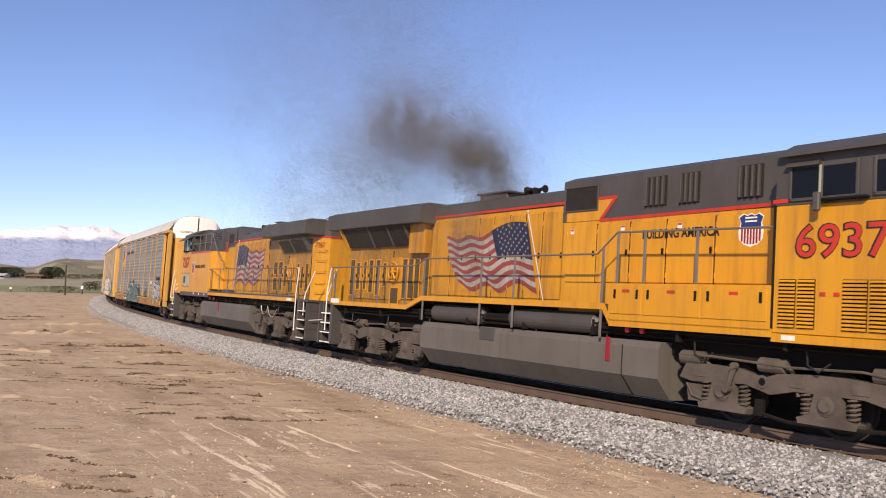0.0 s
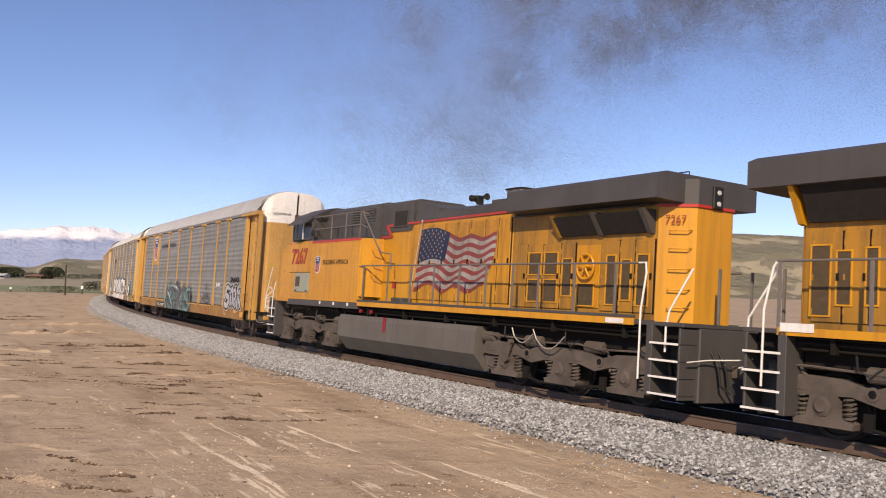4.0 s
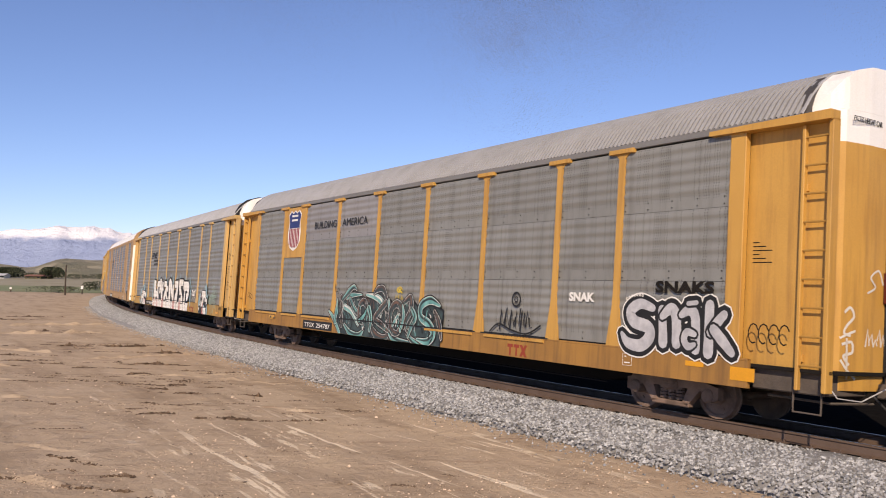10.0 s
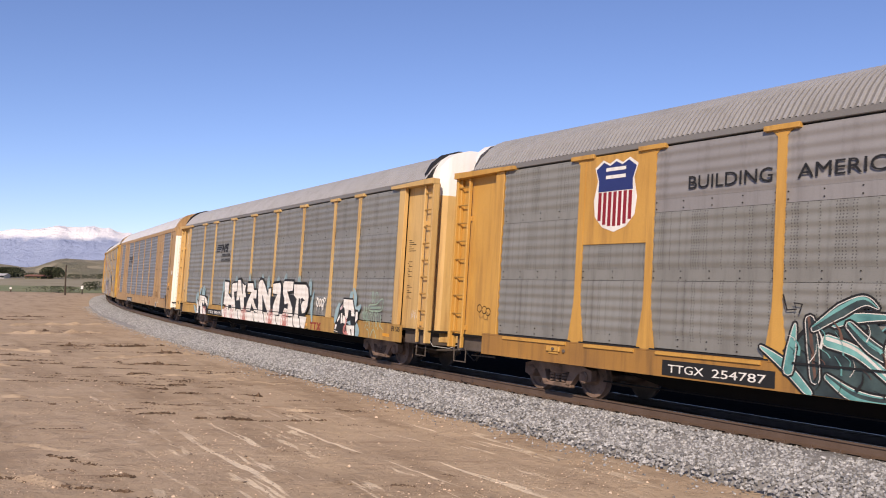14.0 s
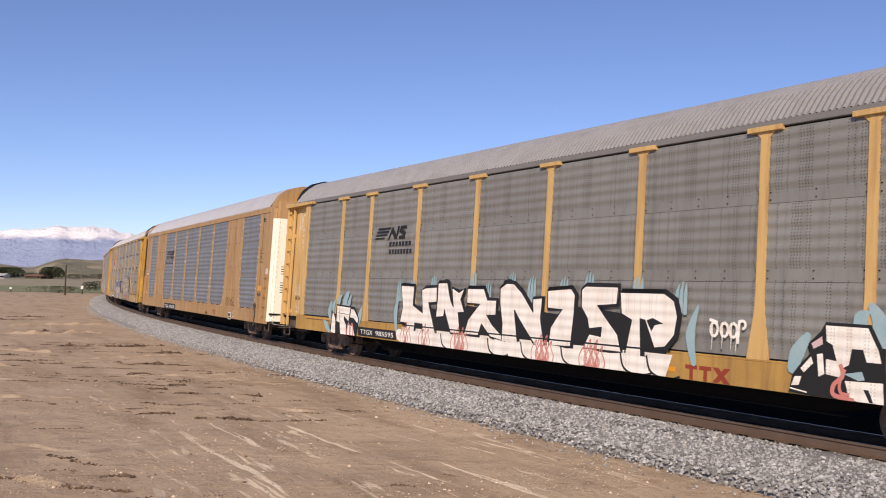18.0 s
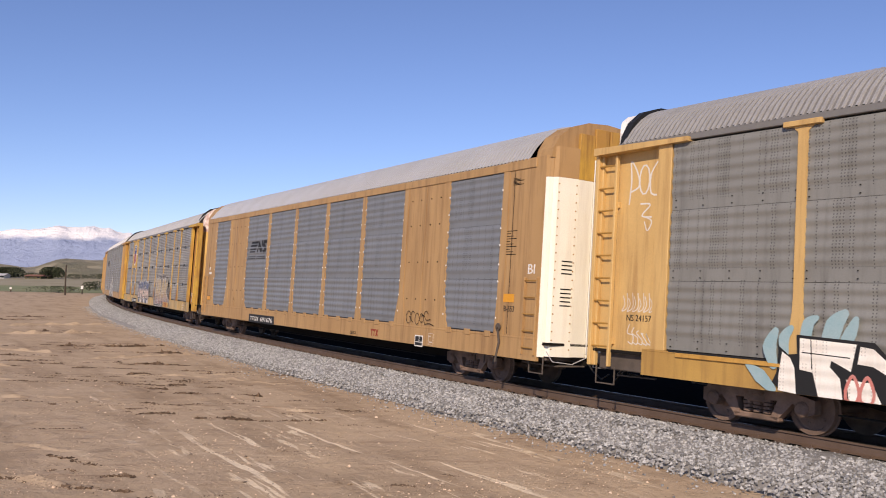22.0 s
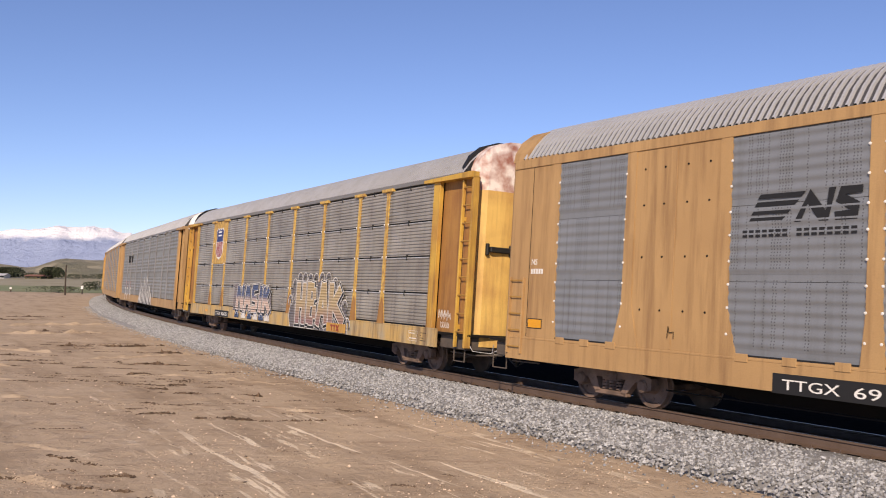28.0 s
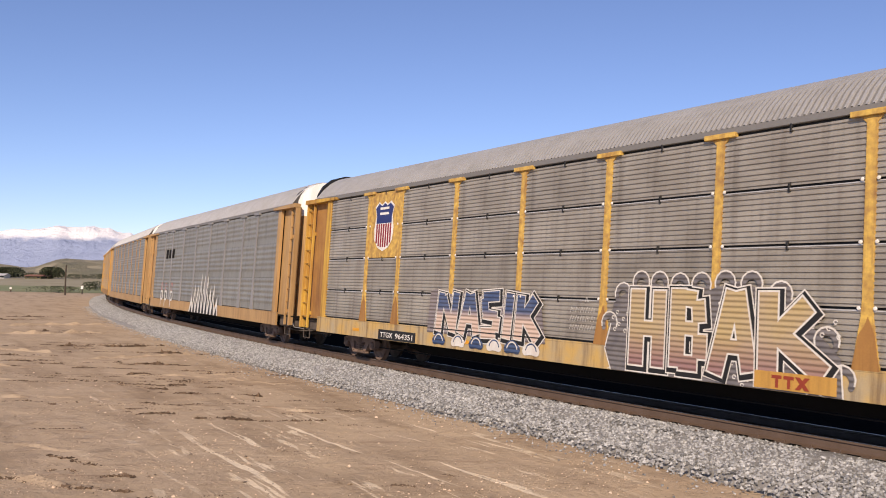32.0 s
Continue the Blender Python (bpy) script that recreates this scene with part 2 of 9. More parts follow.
def streaks(mat, turn, scale, lo, hi, colour, amount, window=None):
    """Long smears of another earth along one direction of the ground, inside an oval (x, y, half length, half width) if one is given."""
    nt = mat.node_tree
    N, L = nt.nodes, nt.links
    bs = N["Principled BSDF"]
    src = bs.inputs["Base Color"].links[0].from_socket
    tc = N.new("ShaderNodeTexCoord")
    mp = N.new("ShaderNodeMapping")
    mp.vector_type = "TEXTURE"
    mp.inputs["Rotation"].default_value = (0, 0, radians(turn))
    mp.inputs["Scale"].default_value = scale
    nz = N.new("ShaderNodeTexNoise")
    nz.inputs["Scale"].default_value, nz.inputs["Detail"].default_value, nz.inputs["Roughness"].default_value = 1.0, 5.0, 0.55
    L.new(tc.outputs["Object"], mp.inputs["Vector"])
    L.new(mp.outputs[0], nz.inputs["Vector"])
    rr = N.new("ShaderNodeMapRange")
    rr.inputs["From Min"].default_value, rr.inputs["From Max"].default_value = lo, hi
    rr.inputs["To Max"].default_value = amount
    L.new(nz.outputs["Fac"], rr.inputs["Value"])
    mix = N.new("ShaderNodeMix")
    mix.data_type = "RGBA"
    fac = rr.outputs[0]
    if window:
        mw, ln, fall, mul = N.new("ShaderNodeMapping"), N.new("ShaderNodeVectorMath"), N.new("ShaderNodeMapRange"), N.new("ShaderNodeMath")
        mw.vector_type, ln.operation, fall.interpolation_type, mul.operation = "TEXTURE", "LENGTH", "SMOOTHSTEP", "MULTIPLY"
        mw.inputs["Location"].default_value = (window[0], window[1], 0)
        mw.inputs["Rotation"].default_value = (0, 0, radians(turn))
        mw.inputs["Scale"].default_value = (window[2], window[3], 100.0)
        fall.inputs["From Min"].default_value, fall.inputs["From Max"].default_value = 1.0, 0.45
        L.new(tc.outputs["Object"], mw.inputs["Vector"])
        L.new(mw.outputs[0], ln.inputs[0])
        L.new(ln.outputs["Value"], fall.inputs["Value"])
        L.new(fall.outputs[0], mul.inputs[0])
        L.new(fac, mul.inputs[1])
        fac = mul.outputs[0]
    L.new(fac, mix.inputs["Factor"])
    L.new(src, mix.inputs["A"])
    mix.inputs["B"].default_value = (*colour, 1)
    L.new(mix.outputs["Result"], bs.inputs["Base Color"])
    return mat


YELLOW = surface("loco_yellow", (0.64, 0.29, 0.014), (0.54, 0.23, 0.013), 0.42, 0, 0.5, 0.7, 0.03, 60, (0.19, 0.085, 0.025), 0.42, True)
LOCO_GREY = surface("loco_grey", (0.074, 0.068, 0.065), (0.050, 0.045, 0.043), 0.55, 0, 0.9, 0.7, 0.05, 50, (0.05, 0.045, 0.04), 0.5, True)
RED = surface("stripe_red", (0.58, 0.034, 0.018), (0.40, 0.035, 0.02), 0.45, 0, 0.8, 0.9, 0, 40, (0.13, 0.04, 0.025), 0.5, True)
WHITE = surface("white_paint", (0.80, 0.79, 0.76), (0.70, 0.68, 0.62), 0.5, 0, 1.2, 0.5, 0.02, 50, (0.35, 0.30, 0.22), 0.35, True)
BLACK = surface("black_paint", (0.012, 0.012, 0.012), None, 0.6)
BLUE = surface("shield_blue", (0.02, 0.035, 0.16), None, 0.5)
NAVY = surface("flag_blue", (0.014, 0.018, 0.05), None, 0.5)
GRIME = surface("running_gear", (0.118, 0.094, 0.078), (0.066, 0.053, 0.044), 0.85, 0, 2.5, 0.8, 0.25, 30, (0.03, 0.026, 0.022), 0.5)
CAR_GRIME = surface("car_running_gear", (0.25, 0.165, 0.125), (0.14, 0.093, 0.07), 0.85, 0, 3.0, 0.9, 0.25, 30, (0.03, 0.025, 0.022), 0.5)
END_PALE = surface("end_pale_yellow", (0.72, 0.47, 0.14), (0.50, 0.28, 0.09), 0.6, 0, 1.3, 0.8, 0.05, 40, (0.25, 0.11, 0.05), 0.5, True)
TANK = surface("tank_grey", (0.13, 0.118, 0.105), (0.095, 0.083, 0.073), 0.6, 0, 0.8, 0.6, 0.05, 40, (0.07, 0.06, 0.05), 0.5, True)
DARK = surface("dark_steel", (0.013, 0.012, 0.011), (0.02, 0.016, 0.014), 0.9, 0, 2, 0.7, spec=0.12)
GLASS_DARK = surface("cab_glass", (0.008, 0.009, 0.012), None, 0.14, spec=0.22)
CAR_YELLOW = surface("car_yellow", (0.58, 0.32, 0.075), (0.49, 0.255, 0.055), 0.55, 0, 0.8, 0.7, 0.04, 50, (0.22, 0.10, 0.035), 0.55, True)
CAR_YELLOW_2 = surface("car_yellow_pale", (0.64, 0.42, 0.165), (0.53, 0.335, 0.13), 0.55, 0, 0.8, 0.7, 0.04, 50, (0.26, 0.12, 0.04), 0.6, True)
CAR_BROWN = surface("car_tan", (0.47, 0.288, 0.125), (0.375, 0.22, 0.095), 0.6, 0, 0.6, 0.7, 0.04, 50, (0.18, 0.09, 0.04), 0.65, True)
CAR_RUST = surface("car_rust", (0.62, 0.375, 0.065), (0.45, 0.235, 0.055), 0.65, 0, 1.1, 1.0, 0.08, 40, (0.14, 0.055, 0.02), 0.85, True)
PANEL = surface("panel_zinc", (0.258, 0.260, 0.242), (0.196, 0.196, 0.180), 0.5, 0.1, 0.8, 0.7, 0.03, 60, (0.10, 0.095, 0.09), 0.45, True, 0.06)
PANEL_BLUE = surface("panel_zinc_blue", (0.215, 0.232, 0.25), (0.18, 0.195, 0.21), 0.5, 0.1, 0.8, 0.7, 0.03, 60, (0.12, 0.12, 0.12), 0.35, True, 0.04)
PANEL_DARK = surface("panel_zinc_dark", (0.395, 0.368, 0.325), (0.225, 0.202, 0.173), 0.42, 0.15, 0.8, 0.8, 0.03, 60, (0.14, 0.12, 0.10), 0.6, True, 0.08)
ROOF = surface("roof_zinc", (0.19, 0.187, 0.183), (0.15, 0.147, 0.143), 0.6, 0.0, 0.5, 0.6, 0.02, 40, (0.20, 0.19, 0.18), 0.4)
RAIL = surface("rail_steel", (0.15, 0.10, 0.075), (0.11, 0.07, 0.05), 0.7, 0.2, 3, 0.7, 0.1, 60)
RAIL_TOP = surface("rail_head", (0.30, 0.30, 0.31), None, 0.38, 0.9, 3, 0.4)
TIE = surface("tie_wood", (0.085, 0.06, 0.045), (0.055, 0.042, 0.034), 0.9, 0, 3, 0.8, 0.4, 25, None, 0, False, 0.2)
BALLAST = surface("ballast", (0.27, 0.262, 0.252), (0.18, 0.174, 0.165), 0.85, 0, 9, 0.9, 0.9, 45)
STONE = surface("ballast_stone", (0.40, 0.402, 0.40), (0.22, 0.222, 0.222), 0.8, 0, 14, 1.0, 0.2, 60)
PANEL_PLAIN = surface("panel_plain", (0.29, 0.282, 0.28), (0.235, 0.228, 0.225), 0.5, 0.1, 0.8, 0.7, 0.03, 60, (0.12, 0.115, 0.11), 0.4, True, 0.04)
DIRT = surface("dirt", (0.52, 0.395, 0.276), (0.415, 0.308, 0.210), 0.95, 0, 0.30, 0.8, 0.9, 16, (0.53, 0.395, 0.284), 0.5, spec=0.1)
streaks(DIRT, 30, (0.5, 0.4, 1), 0.56, 0.70, (0.29, 0.21, 0.14), 0.5)
streaks(DIRT, 2, (2.6, 0.30, 1), 0.60, 0.70, (0.27, 0.18, 0.12), 0.55)
streaks(DIRT, 3, (1.6, 0.22, 1), 0.62, 0.70, (0.62, 0.50, 0.37), 0.5)
streaks(DIRT, -57, (6.0, 0.9, 1), 0.50, 0.70, (0.25, 0.175, 0.115), 0.6)
streaks(DIRT, -40, (1.6, 0.8, 1), 0.60, 0.74, (0.60, 0.47, 0.34), 0.5)
# pale cuts that machine tracks left where they turned
streaks(DIRT, -59, (4.2, 1.1, 1), 0.50, 0.66, (0.58, 0.44, 0.30), 0.6, (-0.9, 14.6, 7.5, 4.6))
streaks(DIRT, -58, (4.0, 0.27, 1), 0.61, 0.645, (0.84, 0.70, 0.52), 1.0, (-1.0, 15.0, 6.6, 4.4))
streaks(DIRT, -60, (1.9, 0.36, 1), 0.62, 0.67, (0.80, 0.66, 0.48), 0.9, (-1.6, 15.5, 7.0, 5.2))
streaks(DIRT, -57, (2.8, 0.3, 1), 0.63, 0.69, (0.76, 0.62, 0.46), 0.7, (-5.5, 19.0, 7.0, 3.0))


def clods(mat, scale, distance, lo=0.45, hi=0.75):
    """Coarse crumbled relief over the fine grain."""
    nt = mat.node_tree
    N, L = nt.nodes, nt.links
    bs = N["Principled BSDF"]
    tc, nz, rr, b = N.new("ShaderNodeTexCoord"), N.new("ShaderNodeTexNoise"), N.new("ShaderNodeMapRange"), N.new("ShaderNodeBump")
    nz.inputs["Scale"].default_value, nz.inputs["Detail"].default_value, nz.inputs["Roughness"].default_value = scale, 9.0, 0.68
    L.new(tc.outputs["Object"], nz.inputs["Vector"])
    rr.inputs["From Min"].default_value, rr.inputs["From Max"].default_value = lo, hi
    L.new(nz.outputs["Fac"], rr.inputs["Value"])
    b.inputs["Strength"].default_value, b.inputs["Distance"].default_value = 1.0, distance
    L.new(rr.outputs[0], b.inputs["Height"])
    old = bs.inputs["Normal"].links
    if old:
        L.new(old[0].from_socket, b.inputs["Normal"])
    L.new(b.outputs[0], bs.inputs["Normal"])
    return mat


clods(DIRT, 2.2, 0.030)
DARK_EARTH = islands(surface("dark_earth", (0.11, 0.075, 0.052), (0.19, 0.13, 0.088), 0.95, 0, 3.0, 0.8, 0.6, 30, spec=0.1), 0.5, 1.4)
FIELD = surface("field", (0.17, 0.20, 0.075), (0.27, 0.25, 0.13), 0.95, 0, 0.06, 0.8)
HILL = surface("hill", (0.34, 0.29, 0.195), (0.25, 0.235, 0.15), 0.95, 0, 0.05, 1.0, 0.4, 0.6, (0.10, 0.095, 0.05), 0.0)
clods(HILL, 0.05, 4.0)

for _m in (PANEL, PANEL_BLUE):
    perforate(_m)
islands(STONE, 0.50, 1.55)
CLOD = islands(surface("earth_clod", (0.36, 0.27, 0.19), (0.48, 0.38, 0.29), 0.95, 0, 6, 0.8, 0.3, 40), 0.4, 2.0)
TEAL = surface("spray_teal", (0.18, 0.47, 0.44), (0.05, 0.19, 0.19), 0.55, 0, 2.4, 1.0)
SLATE = surface("spray_slate", (0.016, 0.024, 0.028), (0.06, 0.105, 0.105), 0.55, 0, 2.6, 1.0)
RUST_SPRAY = surface("spray_brown", (0.20, 0.10, 0.065), (0.035, 0.038, 0.042), 0.55, 0, 2.5, 1.0)
SPRAY_WHITE = surface("spray_white", (0.72, 0.70, 0.66), (0.60, 0.58, 0.54), 0.6, 0, 4, 0.6, 0, 60, (0.42, 0.26, 0.14), 0.35, True)
SPRAY_GREY = surface("spray_grey", (0.36, 0.36, 0.37), (0.52, 0.52, 0.53), 0.6, 0, 9, 0.8)
AQUA = surface("spray_aqua", (0.26, 0.42, 0.46), (0.34, 0.46, 0.49), 0.6, 0, 4, 0.8)
PINK_PALE = surface("spray_pale_pink", (0.62, 0.46, 0.46), None, 0.6)
PINK = surface("spray_pink", (0.60, 0.20, 0.17), (0.55, 0.30, 0.26), 0.6, 0, 4, 0.6)
SPRAY_SILVER = surface("spray_silver", (0.56, 0.56, 0.57), (0.36, 0.36, 0.38), 0.5, 0.1, 5, 0.9, 0, 60)
SPRAY_CREAM = perforate(surface("spray_cream", (0.88, 0.85, 0.79), (0.80, 0.77, 0.70), 0.6, 0, 3, 0.6, 0, 60, (0.45, 0.28, 0.15), 0.3, True), 0.30)
DUSK = surface("spray_dusk", (0.13, 0.122, 0.13), (0.21, 0.195, 0.19), 0.6, 0, 3, 0.8)
GOLD = surface("spray_gold", (0.48, 0.355, 0.175), (0.44, 0.34, 0.24), 0.55, 0, 1.2, 0.9)
MAUVE = surface("spray_mauve", (0.19, 0.165, 0.175), (0.27, 0.235, 0.235), 0.6, 0, 3, 0.8)
NIGHT = surface("spray_night_blue", (0.05, 0.085, 0.18), (0.10, 0.13, 0.22), 0.55, 0, 3, 0.8)
INDIGO = surface("spray_indigo", (0.03, 0.06, 0.14), (0.07, 0.11, 0.20), 0.55, 0, 3, 0.8)
LEMON = surface("spray_yellow", (0.70, 0.50, 0.05), None, 0.6)
LIME = surface("spray_green", (0.34, 0.50, 0.38), None, 0.6)
ORANGE = surface("reflector_orange", (0.75, 0.33, 0.02), None, 0.4)
MARK_RED = surface("mark_red", (0.30, 0.045, 0.02), None, 0.6)
PEEL = surface("peeling_white", (0.84, 0.76, 0.70), (0.34, 0.13, 0.09), 0.65, 0, 3.4, 1.0, 0.05, 40)
FLAKE = surface("flaking_yellow", (0.72, 0.47, 0.11), (0.30, 0.14, 0.055), 0.6, 0, 7.0, 0.75, 0.05, 40, (0.22, 0.10, 0.05), 0.7, True)
DOOR_CREAM = surface("door_cream", (0.90, 0.87, 0.76), (0.82, 0.78, 0.66), 0.5, 0, 1.2, 0.5, 0.02, 50, (0.5, 0.4, 0.28), 0.3, True)
END_RUST = surface("end_rust_brown", (0.40, 0.20, 0.055), (0.30, 0.135, 0.045), 0.65, 0, 1.4, 0.9, 0.05, 40, (0.12, 0.05, 0.02), 0.7, True)
DOOR_WHITE = surface("door_white", (0.88, 0.87, 0.84), (0.80, 0.78, 0.73), 0.5, 0, 1.0, 0.5, 0.02, 50, (0.45, 0.36, 0.26), 0.15, True)
# zinc for rib tops, paler than the roof to paint in the ribs' shading
RIB_TOP_LIT = surface("rib_top_lit_zinc", (0.48, 0.475, 0.47), (0.38, 0.375, 0.37), 0.42, 0.3, 0.9, 0.6, 0.02, 40, (0.25, 0.24, 0.22), 0.4)
# pale zinc for painted highlights along panel seams
SEAM_GLINT = surface("seam_glint_zinc", (0.62, 0.61, 0.59), (0.45, 0.43, 0.40), 0.4, 0.3, 3.0, 0.9)
# pale rib tops and dark troughs, the relief's light and shade as colour
RIB_TOP_GLINT = surface("rib_top_glint_zinc", (0.62, 0.62, 0.62), (0.50, 0.50, 0.50), 0.36, 0.35, 0.9, 0.6)
ROOF_TROUGH_DARK = surface("roof_trough_dark_zinc", (0.075, 0.075, 0.078), (0.055, 0.055, 0.058), 0.5, 0.2, 0.5, 0.6, 0.02, 40)
ROOF_WHITE = surface("roof_white", (0.58, 0.58, 0.58), None, 0.5, 0.0, 0.5, 0.6)


def ribbed(mat, pitch, depth):
    """Spray paint that follows the lengthwise ribs of the sheet under it."""
    nt = mat.node_tree
    N, L = nt.nodes, nt.links
    bs = N["Principled BSDF"]
    tc, wv, b = N.new("ShaderNodeTexCoord"), N.new("ShaderNodeTexWave"), N.new("ShaderNodeBump")
    wv.bands_direction, wv.wave_profile = "Z", "SIN"
    wv.inputs["Scale"].default_value = 2 * math.pi / (20.0 * pitch)
    L.new(tc.outputs["Object"], wv.inputs["Vector"])
    b.inputs["Strength"].default_value, b.inputs["Distance"].default_value = 1.0, depth
    L.new(wv.outputs["Fac"], b.inputs["Height"])
    L.new(b.outputs[0], bs.inputs["Normal"])
    return mat


def fade(mat, z0, z1, colour):
    """Spray paint that blends to another colour towards the letters' feet."""
    nt = mat.node_tree
    N, L = nt.nodes, nt.links
    bs = N["Principled BSDF"]
    src = bs.inputs["Base Color"].links[0].from_socket
    tc, sep, rr, mix = N.new("ShaderNodeTexCoord"), N.new("ShaderNodeSeparateXYZ"), N.new("ShaderNodeMapRange"), N.new("ShaderNodeMix")
    mix.data_type = "RGBA"
    L.new(tc.outputs["Object"], sep.inputs[0])
    L.new(sep.outputs["Z"], rr.inputs["Value"])
    rr.inputs["From Min"].default_value, rr.inputs["From Max"].default_value = z1, z0
    L.new(rr.outputs[0], mix.inputs["Factor"])
    L.new(src, mix.inputs["A"])
    mix.inputs["B"].default_value = (*colour, 1)
    L.new(mix.outputs["Result"], bs.inputs["Base Color"])
    return mat


fade(GOLD, 0.95, 1.55, (0.30, 0.17, 0.16))
fade(NIGHT, 1.50, 1.72, (0.60, 0.45, 0.37))
for _m in (GOLD, NIGHT, DUSK, MAUVE, INDIGO):
    ribbed(_m, 0.095, 0.02)
ribbed(SPRAY_CREAM, 0.2, 0.012)

# ---- ground: one sheet from the tripod to the horizon, with a bank under the camera ----
GROUND_Z = -0.55


def ground_height(x, y):
    r = math.hypot(x, y)
    z = GROUND_Z
    z += 1.3 * max(0.0, 1.0 - r / 8.5) ** 1.5                        # the bank on which the camera stands
    z += 0.05 * noise.noise(Vector((x * 0.12, y * 0.12, 3.1))) + 0.02 * noise.noise(Vector((x * 0.6, y * 0.6, 1.7)))
    if r < 70:
        u, v = x * 0.819 + y * 0.574, y * 0.819 - x * 0.574
        rut = noise.noise(Vector((u * 0.16, v * 1.5, 7.7))) + 0.6 * noise.noise(Vector((x * 0.35 + 9, y * 1.3, 2.2)))
        z += 0.035 * rut * abs(rut) + 0.018 * noise.noise(Vector((x * 2.3, y * 2.3, 4.4)))
    return z


def sheet(name, xs, ys, height, mat, label, category="ground"):
    vs = [(x, y, height(x, y)) for y in ys for x in xs]
    nx = len(xs)
    fs = [(j * nx + i, j * nx + i + 1, (j + 1) * nx + i + 1, (j + 1) * nx + i) for j in range(len(ys) - 1) for i in range(nx - 1)]
    me = bpy.data.meshes.new(name)
    me.from_pydata(vs, [], fs)
    me.materials.append(mat)
    me.polygons.foreach_set("use_smooth", [True] * len(fs))
    return tagged(new(name, me), label, category, kind="structure")


def graded(lo, hi, near, step, grow):
    """Coordinates close together near zero and wider apart far off."""
    out, q, d = [0.0], 0.0, step
    while q < hi:
        if q > near:
            d *= grow
        q = min(q + d, hi)
        out.append(q)
    q, d = 0.0, step
    while q > lo:
        if q < -near:
            d *= grow
        q = max(q - d, lo)
        out.insert(0, q)
    return out


sheet("ground", graded(-3500, 3500, 26, 0.16, 1.10), graded(-300, 4200, 44, 0.16, 1.09), ground_height, DIRT,
      "bare brown graded dirt with pale ruts and scrape marks")

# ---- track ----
# near-black stone: the shade under the train is put into its colour
TRAIN_SHADE = surface("train_shade_ballast", (0.014, 0.013, 0.012), (0.009, 0.008, 0.008), 0.95, 0, 5, 0.8, 0.6, 40, spec=0.0)
track = thing("railway_track", "curved single railway track on grey ballast, banked", "railway track", kind="structure")


def sweep(prof, s0, s1, ds, mats, name, label="", closed=False, wobble=0.0):
    n = int((s1 - s0) / ds) + 1
    g = Geo()
    vs = []
    for i in range(n):
        s = s0 + i * ds
        for j, (w, z) in enumerate(prof):
            dz = wobble * noise.noise(Vector((s * 1.7, w * 1.9, 0.3))) if 0 < j < len(prof) - 1 else 0.0
            vs.append(tuple(track_point(s, w, z + dz)))
    k = len(prof)
    fs = []
    for i in range(n - 1):
        for j in range(k if closed else k - 1):
            j2 = (j + 1) % k
            fs.append((i * k + j, i * k + j2, (i + 1) * k + j2, (i + 1) * k + j))
    g.add(vs, fs)
    return part(name, g, mats, track, label)


# runs well past the far rail, to darken the ground in the train's shade
sweep([(0.95, -0.20), (0.7, -0.19), (0.0, -0.20), (-0.9, -0.19), (-1.7, -0.2), (-2.6, -0.32), (-5.5, -0.15), (-9.5, 0.05)], -200, 120, 0.4, TRAIN_SHADE, "track_bed", "stone track bed, near black for the shade under the train", wobble=0.03)
sweep([(2.92, -0.78), (2.72, -0.52), (2.3, -0.38), (1.75, -0.215), (1.35, -0.19), (0.98, -0.205), (0.86, -0.25), (0.70, -0.25)],
      -200, 120, 0.4, BALLAST, "ballast_bed", "grey crushed-stone ballast shoulder", wobble=0.05)
RAIL_PROF = [(-0.07, -0.185), (0.07, -0.185), (0.07, -0.172), (0.012, -0.15), (0.010, -0.045), (0.036, -0.032), (0.036, -0.006), (0.026, -0.0005),
             (-0.026, -0.0005), (-0.036, -0.006), (-0.036, -0.032), (-0.010, -0.045), (-0.012, -0.15), (-0.07, -0.172)]
for _w in (0.753, -0.753):
    sweep([(_w + a, b) for a, b in RAIL_PROF], -200, 120, 0.5, RAIL, "rail", "rusty brown steel rail", True)
    sweep([(_w - 0.024, 0.0025), (_w + 0.024, 0.0025)], -200, 120, 0.5, RAIL_TOP, "rail_head", "polished rail head")
_tie = Geo().box(-0.115, 0.115, -1.3, 1.3, -0.36, -0.188, 0.012).mesh("tie", TIE)
_plate = Geo().box(-0.10, 0.10, -0.18, 0.18, -0.188, -0.172, 0.004)
_plate.box(-0.05, -0.02, 0.075, 0.12, -0.172, -0.14, 0.004).box(0.02, 0.05, -0.12, -0.075, -0.172, -0.14, 0.004)
_plate = _plate.mesh("tie_plate", RAIL)
for _k in range(250):
    _s = -95 + _k * 0.51
    _x, _y, _h = line_at(_s)
    _m = Matrix.Translation((_x, _y, 0)) @ Matrix.Rotation(-_h, 4, "Z") @ Matrix.Rotation(-LEAN, 4, "X")
    part("tie", _tie, TIE, track, m=_m @ pose(random.uniform(-0.02, 0.02), random.uniform(-0.04, 0.04), 0, 0, 0, random.uniform(-1, 1)))
    if _s > -45:
        part("tie_plate", _plate, RAIL, track, m=_m @ pose(0, -0.753, 0))

# loose ballast stones, too many to count
_rng = np.random.default_rng(7)


